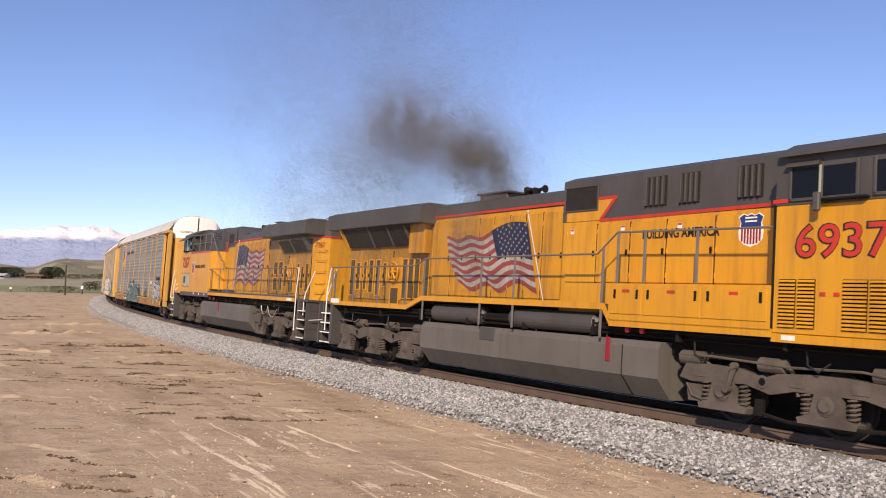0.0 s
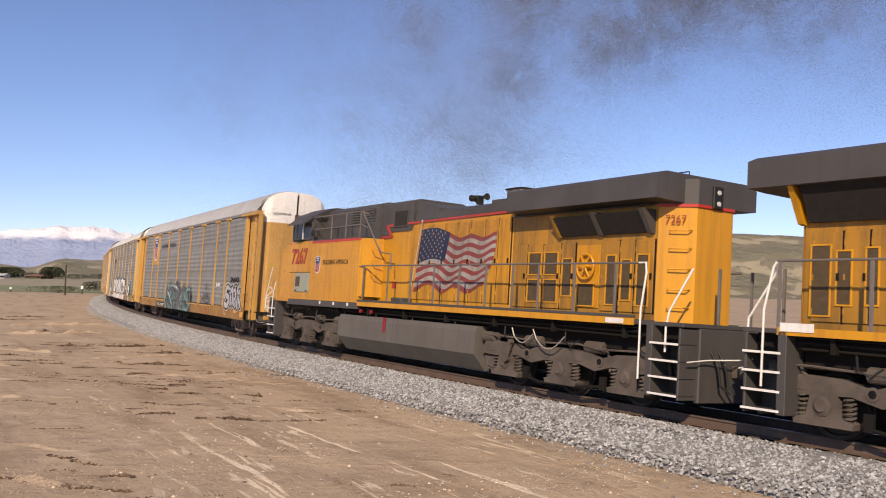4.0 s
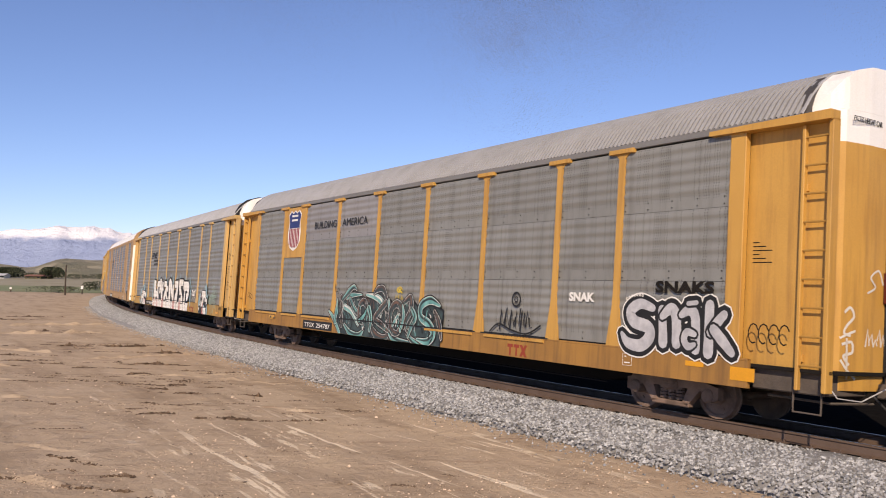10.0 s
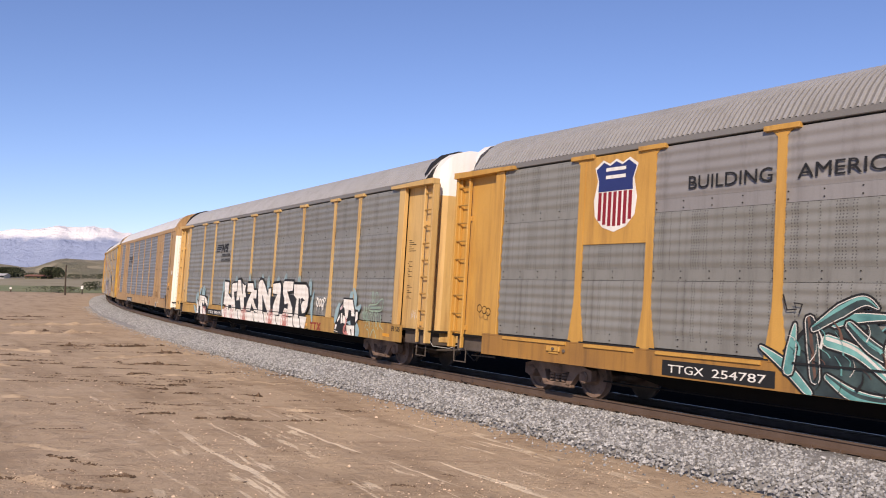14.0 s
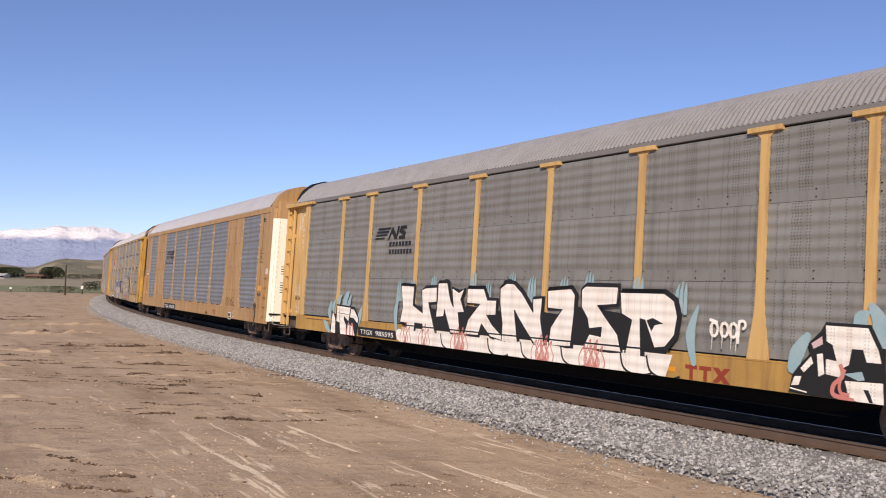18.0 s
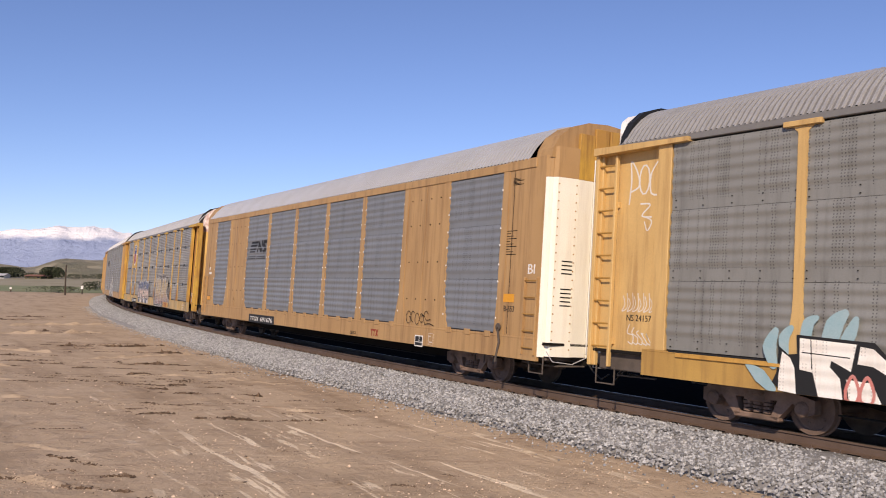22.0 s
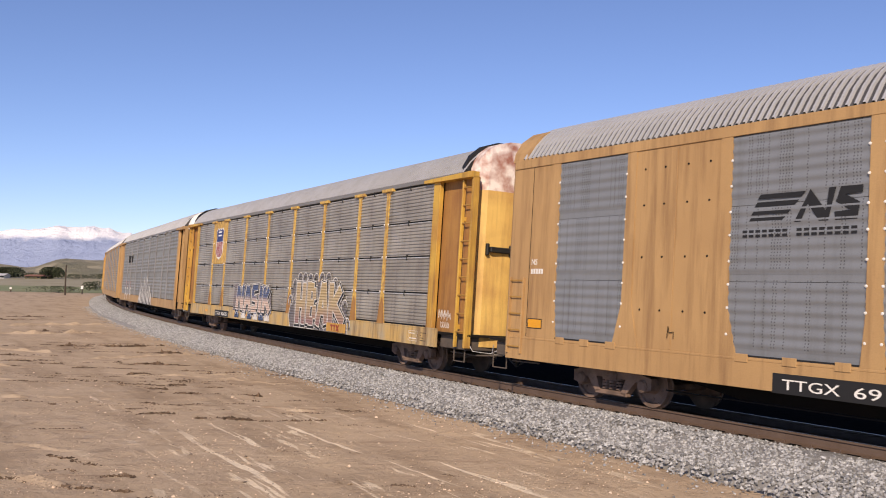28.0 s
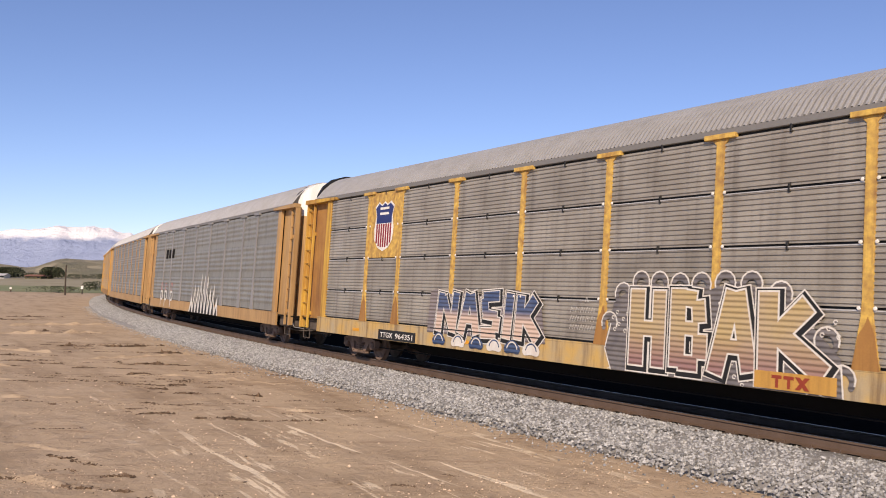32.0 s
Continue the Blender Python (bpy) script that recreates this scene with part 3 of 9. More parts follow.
def scatter(name, centres, sizes, mat, parent, label, flat=0.75):
    n = len(centres)
    base = np.array([(1, 0, 0), (-1, 0, 0), (0, 1, 0), (0, -1, 0), (0, 0, 1), (0, 0, -1)], float)
    tri = np.array([(0, 2, 4), (2, 1, 4), (1, 3, 4), (3, 0, 4), (2, 0, 5), (1, 2, 5), (3, 1, 5), (0, 3, 5)])
    v = base[None] * _rng.uniform(0.55, 1.15, (n, 6, 1)) + _rng.normal(0, 0.16, (n, 6, 3))
    v[..., 2] *= flat
    a = _rng.uniform(0, 6.283, n)
    c, s = np.cos(a)[:, None], np.sin(a)[:, None]
    x, y = v[..., 0] * c - v[..., 1] * s, v[..., 0] * s + v[..., 1] * c
    t = _rng.normal(0, 0.5, n)
    ct, st = np.cos(t)[:, None], np.sin(t)[:, None]
    z = v[..., 2]
    v = np.stack([x, y * ct - z * st, y * st + z * ct], -1) * sizes[:, None, None] + centres[:, None]
    me = bpy.data.meshes.new(name)
    me.from_pydata(v.reshape(-1, 3).tolist(), [], (tri[None] + 6 * np.arange(n)[:, None, None]).reshape(-1, 3).tolist())
    me.materials.append(mat)
    ob = new(name, me)
    if parent:
        ob.parent = parent
    return tagged(ob, label, "stones", kind="stuff")


def ballast_points(n, s0, s1, w0, w1):
    s, w = _rng.uniform(s0, s1, n), _rng.uniform(w0, w1, n)
    z = np.interp(w, [-0.7, 0.86, 1.0, 1.35, 1.75, 2.3, 2.75, 3.05], [-0.2, -0.245, -0.205, -0.185, -0.205, -0.37, -0.51, -0.68])
    x, y, h = (np.interp(s, _SS, LINE[:, j]) for j in range(3))
    lat, up = w * math.cos(LEAN) - z * math.sin(LEAN), z * math.cos(LEAN) + w * math.sin(LEAN)
    return np.stack([x - np.sin(h) * lat, y - np.cos(h) * lat, up], -1)


_pts = np.concatenate([ballast_points(26000, -14, 22, 0.86, 2.75), ballast_points(1600, -30, 22, 2.7, 2.95), ballast_points(12000, -30, 22, 2.0, 3.0), ballast_points(14000, -45, -14, 0.86, 2.75),
                       ballast_points(8000, -95, -45, 0.86, 2.85), ballast_points(5000, -150, -95, 0.86, 2.85), ballast_points(0, -25, 20, -0.65, 0.6)])
scatter("ballast_stones", _pts, np.concatenate([_rng.uniform(0.024, 0.05, 39600), _rng.uniform(0.028, 0.055, 14000), _rng.uniform(0.03, 0.06, 13000)]), STONE, None, "loose grey crushed stones of the ballast shoulder")

# clods and pebbles on the graded dirt
_n = 22000
_d, _a = 10.5 + 45 * _rng.random(_n) ** 1.9, _rng.uniform(-0.55, 0.5, _n)
_x, _y = _d * np.tan(_a), _d
_k = (_rng.random(_n) < 0.25 + 0.75 * (np.sin(_x * 0.9 + 2 * np.sin(_y * 0.7)) > 0.2)) & ((_x * 0.8535 + (_y - 25.6) * 0.522) < -3.1 + 0.02 * (_y - 25) ** 2 * 0.02)
_x, _y = _x[_k], _y[_k]
_z = np.array([ground_height(a, b) for a, b in zip(_x, _y)])
scatter("pebbles", np.stack([_x, _y, _z + 0.004], -1), _rng.uniform(0.006, 0.020, len(_x)) * (1 + 1.3 * (_rng.random(len(_x)) < 0.05)), CLOD, None, "pale pebbles and clods strewn over the dirt")

# ragged low ridges that machines left in the dirt
for _p, _q, _hgt in (((-12.6, 31.8), (-9.6, 35.0), 0.10), ((-10.9, 21.5), (-7.7, 21.4), 0.07), ((-6.6, 13.2), (-4.7, 12.4), 0.07), ((-16, 29.5), (-12.5, 28.2), 0.06), ((-7.6, 27.0), (-4.2, 25.4), 0.05),
                     ((-19.5, 36.5), (-14.5, 34.0), 0.10), ((-24, 44), (-17.5, 47.5), 0.16), ((-26.5, 52), (-20.5, 56), 0.18), ((-5.2, 30.2), (-3.2, 28.0), 0.05), ((-9.5, 26.6), (-6.4, 27.6), 0.05),
                     ((-14.2, 26.0), (-11.6, 24.6), 0.05), ((-4.6, 20.8), (-2.6, 20.0), 0.04), ((-8.3, 15.9), (-5.9, 15.0), 0.035)):
    _g = Geo()
    _m = 46
    _P, _Q = Vector(_p), Vector(_q)
    _t = (_Q - _P).normalized()
    _nn = Vector((-_t.y, _t.x))
    _ln = (_Q - _P).length
    _vs, _fs = [], []
    for _i in range(_m + 1):
        _f = _i / _m
        _c = _P + (_Q - _P) * _f + _nn * (0.22 * noise.noise(Vector((_f * 3.1, _p[0], 2.0))) * _ln * 0.3)
        _hh = _hgt * max(0.0, (0.35 + 1.1 * noise.noise(Vector((_f * _ln * 1.6, _p[1], 5.0))) + 0.3)) * min(1, 8 * _f, 8 * (1 - _f))
        for _o, _e in ((-0.30, -0.03), (-0.10, 0.55), (-0.02, 1.0), (0.05, 0.75), (0.12, -0.03)):
            _w = _o * (0.5 + _hgt * 5) + 0.02 * noise.noise(Vector((_f * 40, _o * 9, _p[0])))
            _vs.append((_c.x + _nn.x * _w, _c.y + _nn.y * _w, ground_height(_c.x, _c.y) + (_hh * _e if _e > 0 else _e)))
    for _i in range(_m):
        for _j in range(4):
            _fs.append((_i * 5 + _j, _i * 5 + _j + 1, (_i + 1) * 5 + _j + 1, (_i + 1) * 5 + _j))
    tagged(new("dirt_ridge", _g.add(_vs, _fs).mesh("dirt_ridge", DIRT, True)), "low ragged ridge of scraped brown dirt", "dirt ridge", "dirt ridges")

# stray ballast stones that rolled onto the dirt
_s, _w = _rng.uniform(-75, 20, 4200), 2.8 + _rng.exponential(0.28, 4200)
_x, _y, _h = (np.interp(_s, _SS, LINE[:, j]) for j in range(3))
_px, _py = _x - np.sin(_h) * _w, _y - np.cos(_h) * _w
_pz = np.array([max(ground_height(a, b), -0.56) for a, b in zip(_px, _py)])
scatter("stray_stones", np.stack([_px, _py, _pz + 0.012], -1), _rng.uniform(0.012, 0.038, 4200), STONE, None, "stray grey stones at the foot of the ballast")

# crumbled dark clods along the edges of scraped furrows
_fr = random.Random(12)
_cl, _cs = [], []
for _i in range(165):
    if _i < 3:            # the torn edge nearest the tripod
        _cx, _cy = -5.7 + 0.5 * (_i - 1), 12.75 - 0.2 * (_i - 1)
        _d, _ln, _tw, _big = 12.0, 2.2, radians(-24), 1.7
    elif _i < 12:         # a heap of torn clods far off on the graded strip
        _cx, _cy = -28.5 + _fr.uniform(-3.5, 3.5), 64 + _fr.uniform(-5, 5)
        _d, _ln, _tw, _big = 40.0, 3.0, radians(_fr.gauss(10, 15)), 1.5
    else:
        _d = _fr.uniform(19, 40) if _fr.random() < 0.72 else 10.8 + 40 * _fr.random() ** 1.3
        _cx, _cy = _d * _fr.uniform(-0.52, 0.02), _d
        _ln, _tw = _d * _fr.uniform(0.03, 0.16), radians(_fr.gauss(2, 6) if _fr.random() < 0.7 else _fr.gauss(-14, 14))
        _big = _fr.uniform(0.40, 0.95) * (1.8 if _fr.random() < 0.28 else 1.0)
    if _cx * 0.8535 + (_cy - 25.6) * 0.522 > -4.2:
        continue
    for _k in range(int((60 + 22 * _ln) * _fr.uniform(0.6, 1.5))):
        _f = _fr.random()
        _ph = _f * _ln
        _q = max(0.0, 0.35 + noise.noise(Vector((_ph * 2.0, _i * 3.7, 0))))
        _px = _cx + math.cos(_tw) * _ln * (_f - 0.5) + _fr.gauss(0, 0.02)
        _py = _cy + math.sin(_tw) * _ln * (_f - 0.5) + 0.3 * noise.noise(Vector((_f * 2.7, _i * 5.1, 8.0))) + _fr.gauss(0, 0.03)
        _cl.append((_px, _py, ground_height(_px, _py)))
        _cs.append((0.010 + 0.0015 * _d) * _big * (0.15 + 1.3 * _q) * _fr.uniform(0.5, 1.4))
scatter("furrow_clods", np.array(_cl), np.array(_cs), DARK_EARTH, None, "dark crumbled clods along scraped furrows", 0.55)

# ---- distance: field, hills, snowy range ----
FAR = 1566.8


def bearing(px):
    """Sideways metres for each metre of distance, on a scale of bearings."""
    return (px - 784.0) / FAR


def skyline(name, dist, cols, depth, mat, label, category, rough_amp, foot=-1.5, steps=10, sub=10, crest=0.0):
    """A ridge at a distance; cols gives bearings and heights over the eye in metres per kilometre."""
    bs, hs = [c[0] for c in cols], [c[1] for c in cols]
    n = (len(cols) - 1) * sub + 1
    vs = []
    for i in range(n):
        q = i / sub
        px = float(np.interp(q, range(len(cols)), bs))
        hz = sum(float(np.interp(q + o, range(len(cols)), hs)) for o in (-0.24, -0.12, 0.0, 0.12, 0.24)) / 5
        teeth = crest * dist / 1000.0 * noise.fractal(Vector((px * 0.045, 3.0, dist * 0.01)), 0.8, 2.1, 5)
        for j in range(steps + 1):
            f = j / steps
            d = dist - depth * (1 - f)
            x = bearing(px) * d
            top = EYE.z + hz * dist / 1000.0
            k = f * f * (3 - 2 * f)
            z = foot + (top - foot) * k + rough_amp * noise.fractal(Vector((x * 2.2 / depth, d * 3.0 / depth, 1.0)), 1.0, 2.0, 5) * (0.15 + k) * (1.0 if j else 0.0) + teeth * f ** 8
            vs.append((x, d, z))
    fs = [(i * (steps + 1) + j, (i + 1) * (steps + 1) + j, (i + 1) * (steps + 1) + j + 1, i * (steps + 1) + j + 1) for i in range(n - 1) for j in range(steps)]
    me = bpy.data.meshes.new(name)
    me.from_pydata(vs, [], fs)
    me.materials.append(mat)
    me.polygons.foreach_set("use_smooth", [True] * len(fs))
    return tagged(new(name, me), label, category, kind="structure")


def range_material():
    """Snow above a ragged line; below it the haze of distance painted as blue base colour."""
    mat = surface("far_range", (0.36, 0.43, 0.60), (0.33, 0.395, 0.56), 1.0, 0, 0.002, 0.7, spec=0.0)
    nt = mat.node_tree
    N, L = nt.nodes, nt.links
    bs = N["Principled BSDF"]
    src = bs.inputs["Base Color"].links[0].from_socket
    tc = N.new("ShaderNodeTexCoord")
    sep = N.new("ShaderNodeSeparateXYZ")
    L.new(tc.outputs["Object"], sep.inputs[0])
    nz = N.new("ShaderNodeTexNoise")
    nz.inputs["Scale"].default_value, nz.inputs["Detail"].default_value = 0.012, 7.0
    L.new(tc.outputs["Object"], nz.inputs["Vector"])
    ad = N.new("ShaderNodeMath")
    ad.operation = "MULTIPLY_ADD"
    ad.inputs[1].default_value = 70.0
    L.new(nz.outputs["Fac"], ad.inputs[0])
    L.new(sep.outputs["Z"], ad.inputs[2])
    rr = N.new("ShaderNodeMapRange")
    rr.inputs["From Min"].default_value, rr.inputs["From Max"].default_value = 205.0, 232.0
    L.new(ad.outputs[0], rr.inputs["Value"])
    mix = N.new("ShaderNodeMix")
    mix.data_type = "RGBA"
    L.new(rr.outputs[0], mix.inputs["Factor"])
    L.new(src, mix.inputs["A"])
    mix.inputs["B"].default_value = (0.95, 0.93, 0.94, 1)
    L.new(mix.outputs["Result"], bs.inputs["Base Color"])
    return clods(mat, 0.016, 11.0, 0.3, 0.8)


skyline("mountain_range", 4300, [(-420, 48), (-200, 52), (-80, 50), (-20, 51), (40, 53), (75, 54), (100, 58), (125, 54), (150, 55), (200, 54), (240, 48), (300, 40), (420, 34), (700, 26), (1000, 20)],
        900, range_material(), "snow-covered mountain range, distance haze painted blue", "mountains", 34, 0, 26, 30, 2.0)
skyline("hill_ridge", 520, [(-260, 9), (-120, 12), (-30, 14), (15, 12.5), (45, 9.5), (70, 13), (95, 19), (115, 21.5), (140, 20.5), (190, 20), (260, 21), (420, 26), (640, 34), (800, 44), (1000, 58), (1200, 66), (1400, 66), (1700, 60), (2300, 50)],
        130, HILL, "low dry hills with brown and green scrub", "hills", 1.6, -2, 12, 12)

# ---- running gear of the freight cars ----
LATCH = surface("latch_red", (0.10, 0.012, 0.01), None, 0.5)
RUNG = surface("rung_paint", (0.40, 0.215, 0.05), None, 0.55)


def wheelset_mesh(r, gauge=0.753, n=28, mat=None):
    g = Geo()
    for sg in (1, -1):
        prof = [(sg * (gauge - 0.075), r + 0.026), (sg * (gauge - 0.045), r + 0.026), (sg * (gauge - 0.035), r + 0.004), (sg * (gauge + 0.06), r - 0.004),
                (sg * (gauge + 0.06), r - 0.07), (sg * (gauge + 0.02), r - 0.09), (sg * (gauge + 0.02), 0.16), (sg * (gauge + 0.07), 0.12), (sg * (gauge + 0.07), 0.02)]
        g.lathe(prof, (0, 0, 0), 1, n)
        for k in range(5):
            a = 2 * math.pi * k / 5
            g.box(math.cos(a) * 0.25 - 0.03, math.cos(a) * 0.25 + 0.03, sg * (gauge + 0.015), sg * (gauge + 0.035), math.sin(a) * 0.25 - 0.03, math.sin(a) * 0.25 + 0.03, 0.01)
    g.lathe([(-1.02, 0.07), (1.02, 0.07)], (0, 0, 0), 1, 10)
    return g.mesh("wheelset", mat or GRIME)


WHEEL_R = 0.42
CAR_WHEELS = wheelset_mesh(WHEEL_R, mat=CAR_GRIME)
_sf = Geo()
for _sy in (-1.0, 1.0):
    _y0, _y1 = _sy * 0.93, _sy * 1.08
    _top = [(-1.12, 0.36), (-1.12, 0.58), (-0.75, 0.66), (-0.35, 0.70), (0.35, 0.70), (0.75, 0.66), (1.12, 0.58), (1.12, 0.36), (0.98, 0.31), (0.80, 0.40),
            (0.62, 0.52), (0.38, 0.50), (0.34, 0.34), (-0.34, 0.34), (-0.38, 0.50), (-0.62, 0.52), (-0.80, 0.40), (-0.98, 0.31)]
    _sf.prism(_top[:8] + [(0.98, 0.32), (0.70, 0.50), (-0.70, 0.50), (-0.98, 0.32)], 1, _y0, _y1)
    _sf.prism([(-0.72, 0.50), (-0.42, 0.50), (-0.30, 0.22), (-0.42, 0.18)], 1, _y0, _y1)
    _sf.prism([(0.72, 0.50), (0.42, 0.50), (0.30, 0.22), (0.42, 0.18)], 1, _y0, _y1)
    _sf.box(-0.46, 0.46, _y0, _y1, 0.15, 0.25, 0.02)
    for _q in (-0.89, 0.89):
        _sf.lathe([(_sy * 0.9, 0.13), (_sy * 1.1, 0.13), (_sy * 1.13, 0.09)], (_q, 0, 0.42), 1, 12)
    for _q in (-0.2, 0.0, 0.2):
        for _k in range(4):
            _sf.lathe([(0, 0.085), (0.045, 0.085)], (_q, _sy * 1.0, 0.27 + _k * 0.062), 2, 10)
_sf.box(-0.2, 0.2, -1.1, 1.1, 0.44, 0.62, 0.03)
_sf.box(-0.14, 0.14, -1.12, 1.12, 0.54, 0.68, 0.03)
for _q in (-0.42, 0.42):
    _sf.box(_q - 0.04, _q + 0.04, -0.9, 0.9, 0.33, 0.43, 0.01)
TRUCK = _sf.mesh("truck_frame", CAR_GRIME)

SPINNERS = []      # (wheelset, radius, offset of its car)


def freight_truck(root, x, turn, offset):
    fr = part("truck", TRUCK, GRIME, root, "dirty brown cast steel truck frame", m=pose(x, 0, 0, 0, 0, turn))
    for q in (-0.89, 0.89):
        ws = part("wheelset", CAR_WHEELS, GRIME, fr, m=pose(q, 0, WHEEL_R))
        SPINNERS.append((ws, q, WHEEL_R))


# ---- enclosed automobile cars ----
SILL = {"car_rust": surface("sill_rusty", (0.56, 0.36, 0.12), (0.42, 0.34, 0.22), 0.65, 0, 2.2, 1.0, 0.06, 40, (0.10, 0.05, 0.03), 0.9, True),
        "car_yellow": surface("sill_dirty_yellow", (0.40, 0.20, 0.045), (0.27, 0.135, 0.04), 0.65, 0, 1.0, 0.8, 0.06, 40, (0.12, 0.065, 0.03), 0.7, True),
        "car_yellow_pale": surface("sill_pale_yellow", (0.50, 0.30, 0.08), (0.36, 0.20, 0.06), 0.65, 0, 1.0, 0.8, 0.06, 40, (0.20, 0.10, 0.04), 0.7, True)}
HALF = 13.70
POSTS = (-9.02, -7.08, -4.24, -1.42, 1.42, 4.24, 7.08, 9.02)


def wavy_panel(name, x0, x1, z0, z1, y, mat, pitch, depth, flat=0.2, sharp=False):
    """A sheet with lengthwise ribs above a plain lap at its foot."""
    g = Geo()
    zs = [(z0, -0.006), (z0 + 0.012, -0.006), (z0 + flat, -0.004)] if flat else [(z0, 0.0)]
    za = z0 + flat
    n = max(1, int(round((z1 - za) / pitch)))
    p = (z1 - za) / n
    for i in range(n):
        a = za + p * i
        if sharp:
            zs += [(a + p * 0.1, 0.0), (a + p * 0.42, 0.0), (a + p * 0.52, depth), (a + p * 0.9, depth)]
        else:
            zs += [(a + p * k / 8, depth * 0.5 * (1 - math.cos(2 * math.pi * k / 8))) for k in range(8)]
    zs.append((z1, 0.0))
    vs = []
    for z, d in zs:
        vs += [(x0, y - d, z), (x1, y - d, z)]
    fs = [(2 * i, 2 * i + 1, 2 * i + 3, 2 * i + 2) for i in range(len(zs) - 1)]
    g.add(vs, fs)
    g.add([(x0, y + 0.03, z0), (x1, y + 0.03, z0), (x1, y + 0.03, z1), (x0, y + 0.03, z1)], [(0, 1, 2, 3)])
    return g.mesh(name, mat, True)


_bolts = {}


def bolt_row(root, x0, x1, y, z, m):
    """The bolts that hold a sheet's lap."""
    n = max(2, int(round((x1 - x0) / 0.7)))
    k = round(x1 - x0, 2)
    if k not in _bolts:
        g = Geo()
        for i in range(n + 1):
            x = x0 + (x1 - x0) * i / n
            for dz in (0.0, 0.125):
                g.box(x - 0.009, x + 0.009, -0.016, 0.0, dz - 0.009, dz + 0.009, 0.0)
        _bolts[k] = g.mesh("lap_bolts", DARK)
    tagged(part("lap_bolts", _bolts[k], DARK, root, m=m @ pose(0, y, z)), kind="stuff")


def roof_mesh(half, mat, crown=6.07, eave=5.13, wide=1.56, pitch=0.118, rib=0.034, cap=None):
    us, u = [], -half
    while u < half - 1e-6:
        us += [(u, 0.0), (u + pitch * 0.55, 0.0), (u + pitch * 0.62, rib), (u + pitch * 0.90, rib), (u + pitch * 0.97, 0.0)]
        u += pitch
    prof = []
    for i in range(15):
        a = i / 14 * 2 - 1
        y = wide * a
        z = eave + (crown - eave) * (1 - abs(a) ** 2.9)
        nrm = Vector((0, a * 0.75, 1)).normalized()
        prof.append((y, z, nrm))
    vs = [(u, y + nr.y * r, z + nr.z * r) for u, r in us for y, z, nr in prof]
    k = len(prof)
    fs = [(i * k + j, i * k + j + 1, (i + 1) * k + j + 1, (i + 1) * k + j) for i in range(len(us) - 1) for j in range(k - 1)]
    me = bpy.data.meshes.new("roof")
    me.from_pydata(vs, [], fs)
    me.materials.append(mat)
    me.materials.append(cap or RIB_TOP_LIT)
    # rib tops get a paler material: light and shade of the ribs as colour
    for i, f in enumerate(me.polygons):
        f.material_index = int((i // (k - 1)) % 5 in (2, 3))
    return me


_roofs, _panels = {}, {}


def car_base(root, offset, paint, sill_mat, front=12.25, rear=12.25, low=0.69):
    """Frame, couplers and trucks."""
    for sg in (-1, 1):
        side = [(-rear, low), (front, low), (front, 1.17), (-rear, 1.17)]
        part("side_sill", Geo().prism(side, 1, sg * 1.50, sg * 1.575).box(-rear, front, sg * 1.53, sg * 1.581, 1.135, 1.175, 0.006), sill_mat, root)
    part("deck", Geo().box(-HALF, HALF, -1.5, 1.5, 1.04, 1.10, 0.004), DARK, root)
    part("centre_sill", Geo().prism([(-13.6, 0.62), (-9.0, 0.62), (-7.5, 0.36), (7.5, 0.36), (9.0, 0.62), (13.6, 0.62), (13.6, 1.04), (-13.6, 1.04)], 1, -0.35, 0.35), DARK, root)
    part("brake_rod", Geo().tube([(-8.5, -1.2, 0.42), (8.5, -1.2, 0.42)], 0.016, 6), DARK, root)
    for sg in (-1, 1):
        g = Geo().box(sg * 13.5, sg * 14.15, -0.14, 0.14, 0.68, 0.92, 0.02)
        g.prism([(sg * 14.10, -0.17), (sg * 14.30, -0.2), (sg * 14.38, -0.04), (sg * 14.24, 0.02), (sg * 14.34, 0.16), (sg * 14.1, 0.16)], 2, 0.66, 0.96)
        part("coupler", g, GRIME, root, "rusty knuckle coupler")
        part("air_hose", Geo().tube([(sg * 13.7, -0.35, 0.72), (sg * 13.95, -0.36, 0.52), (sg * 14.15, -0.3, 0.38), (sg * 14.28, -0.2, 0.5)], 0.02, 6), BLACK, root)
        for yy in (-1.45, 1.45):
            part("stirrup_step", Geo().tube([(sg * 13.05, yy, 0.76), (sg * 13.05, yy, 0.42), (sg * 13.55, yy, 0.42), (sg * 13.55, yy, 0.76)], 0.018, 6), GRIME, root)
        part("end_sill", Geo().box(sg * 12.2, sg * 13.55, -1.38, 1.38, 0.70, 1.06, 0.02), GRIME, root)
        part("cut_lever", Geo().tube([(sg * 13.6, -1.42, 0.92), (sg * 13.75, -1.35, 0.70), (sg * 13.85, -0.9, 0.66), (sg * 14.05, -0.25, 0.98)], 0.010, 5), SPRAY_GREY, root)
        part("brake_pipe", Geo().tube([(sg * 12.3, -1.1, 0.6), (sg * 13.4, -1.0, 0.58), (sg * 13.8, -0.5, 0.62)], 0.022, 5), GRIME, root)
        freight_truck(root, sg * 10.06, sg * 1.36, offset)


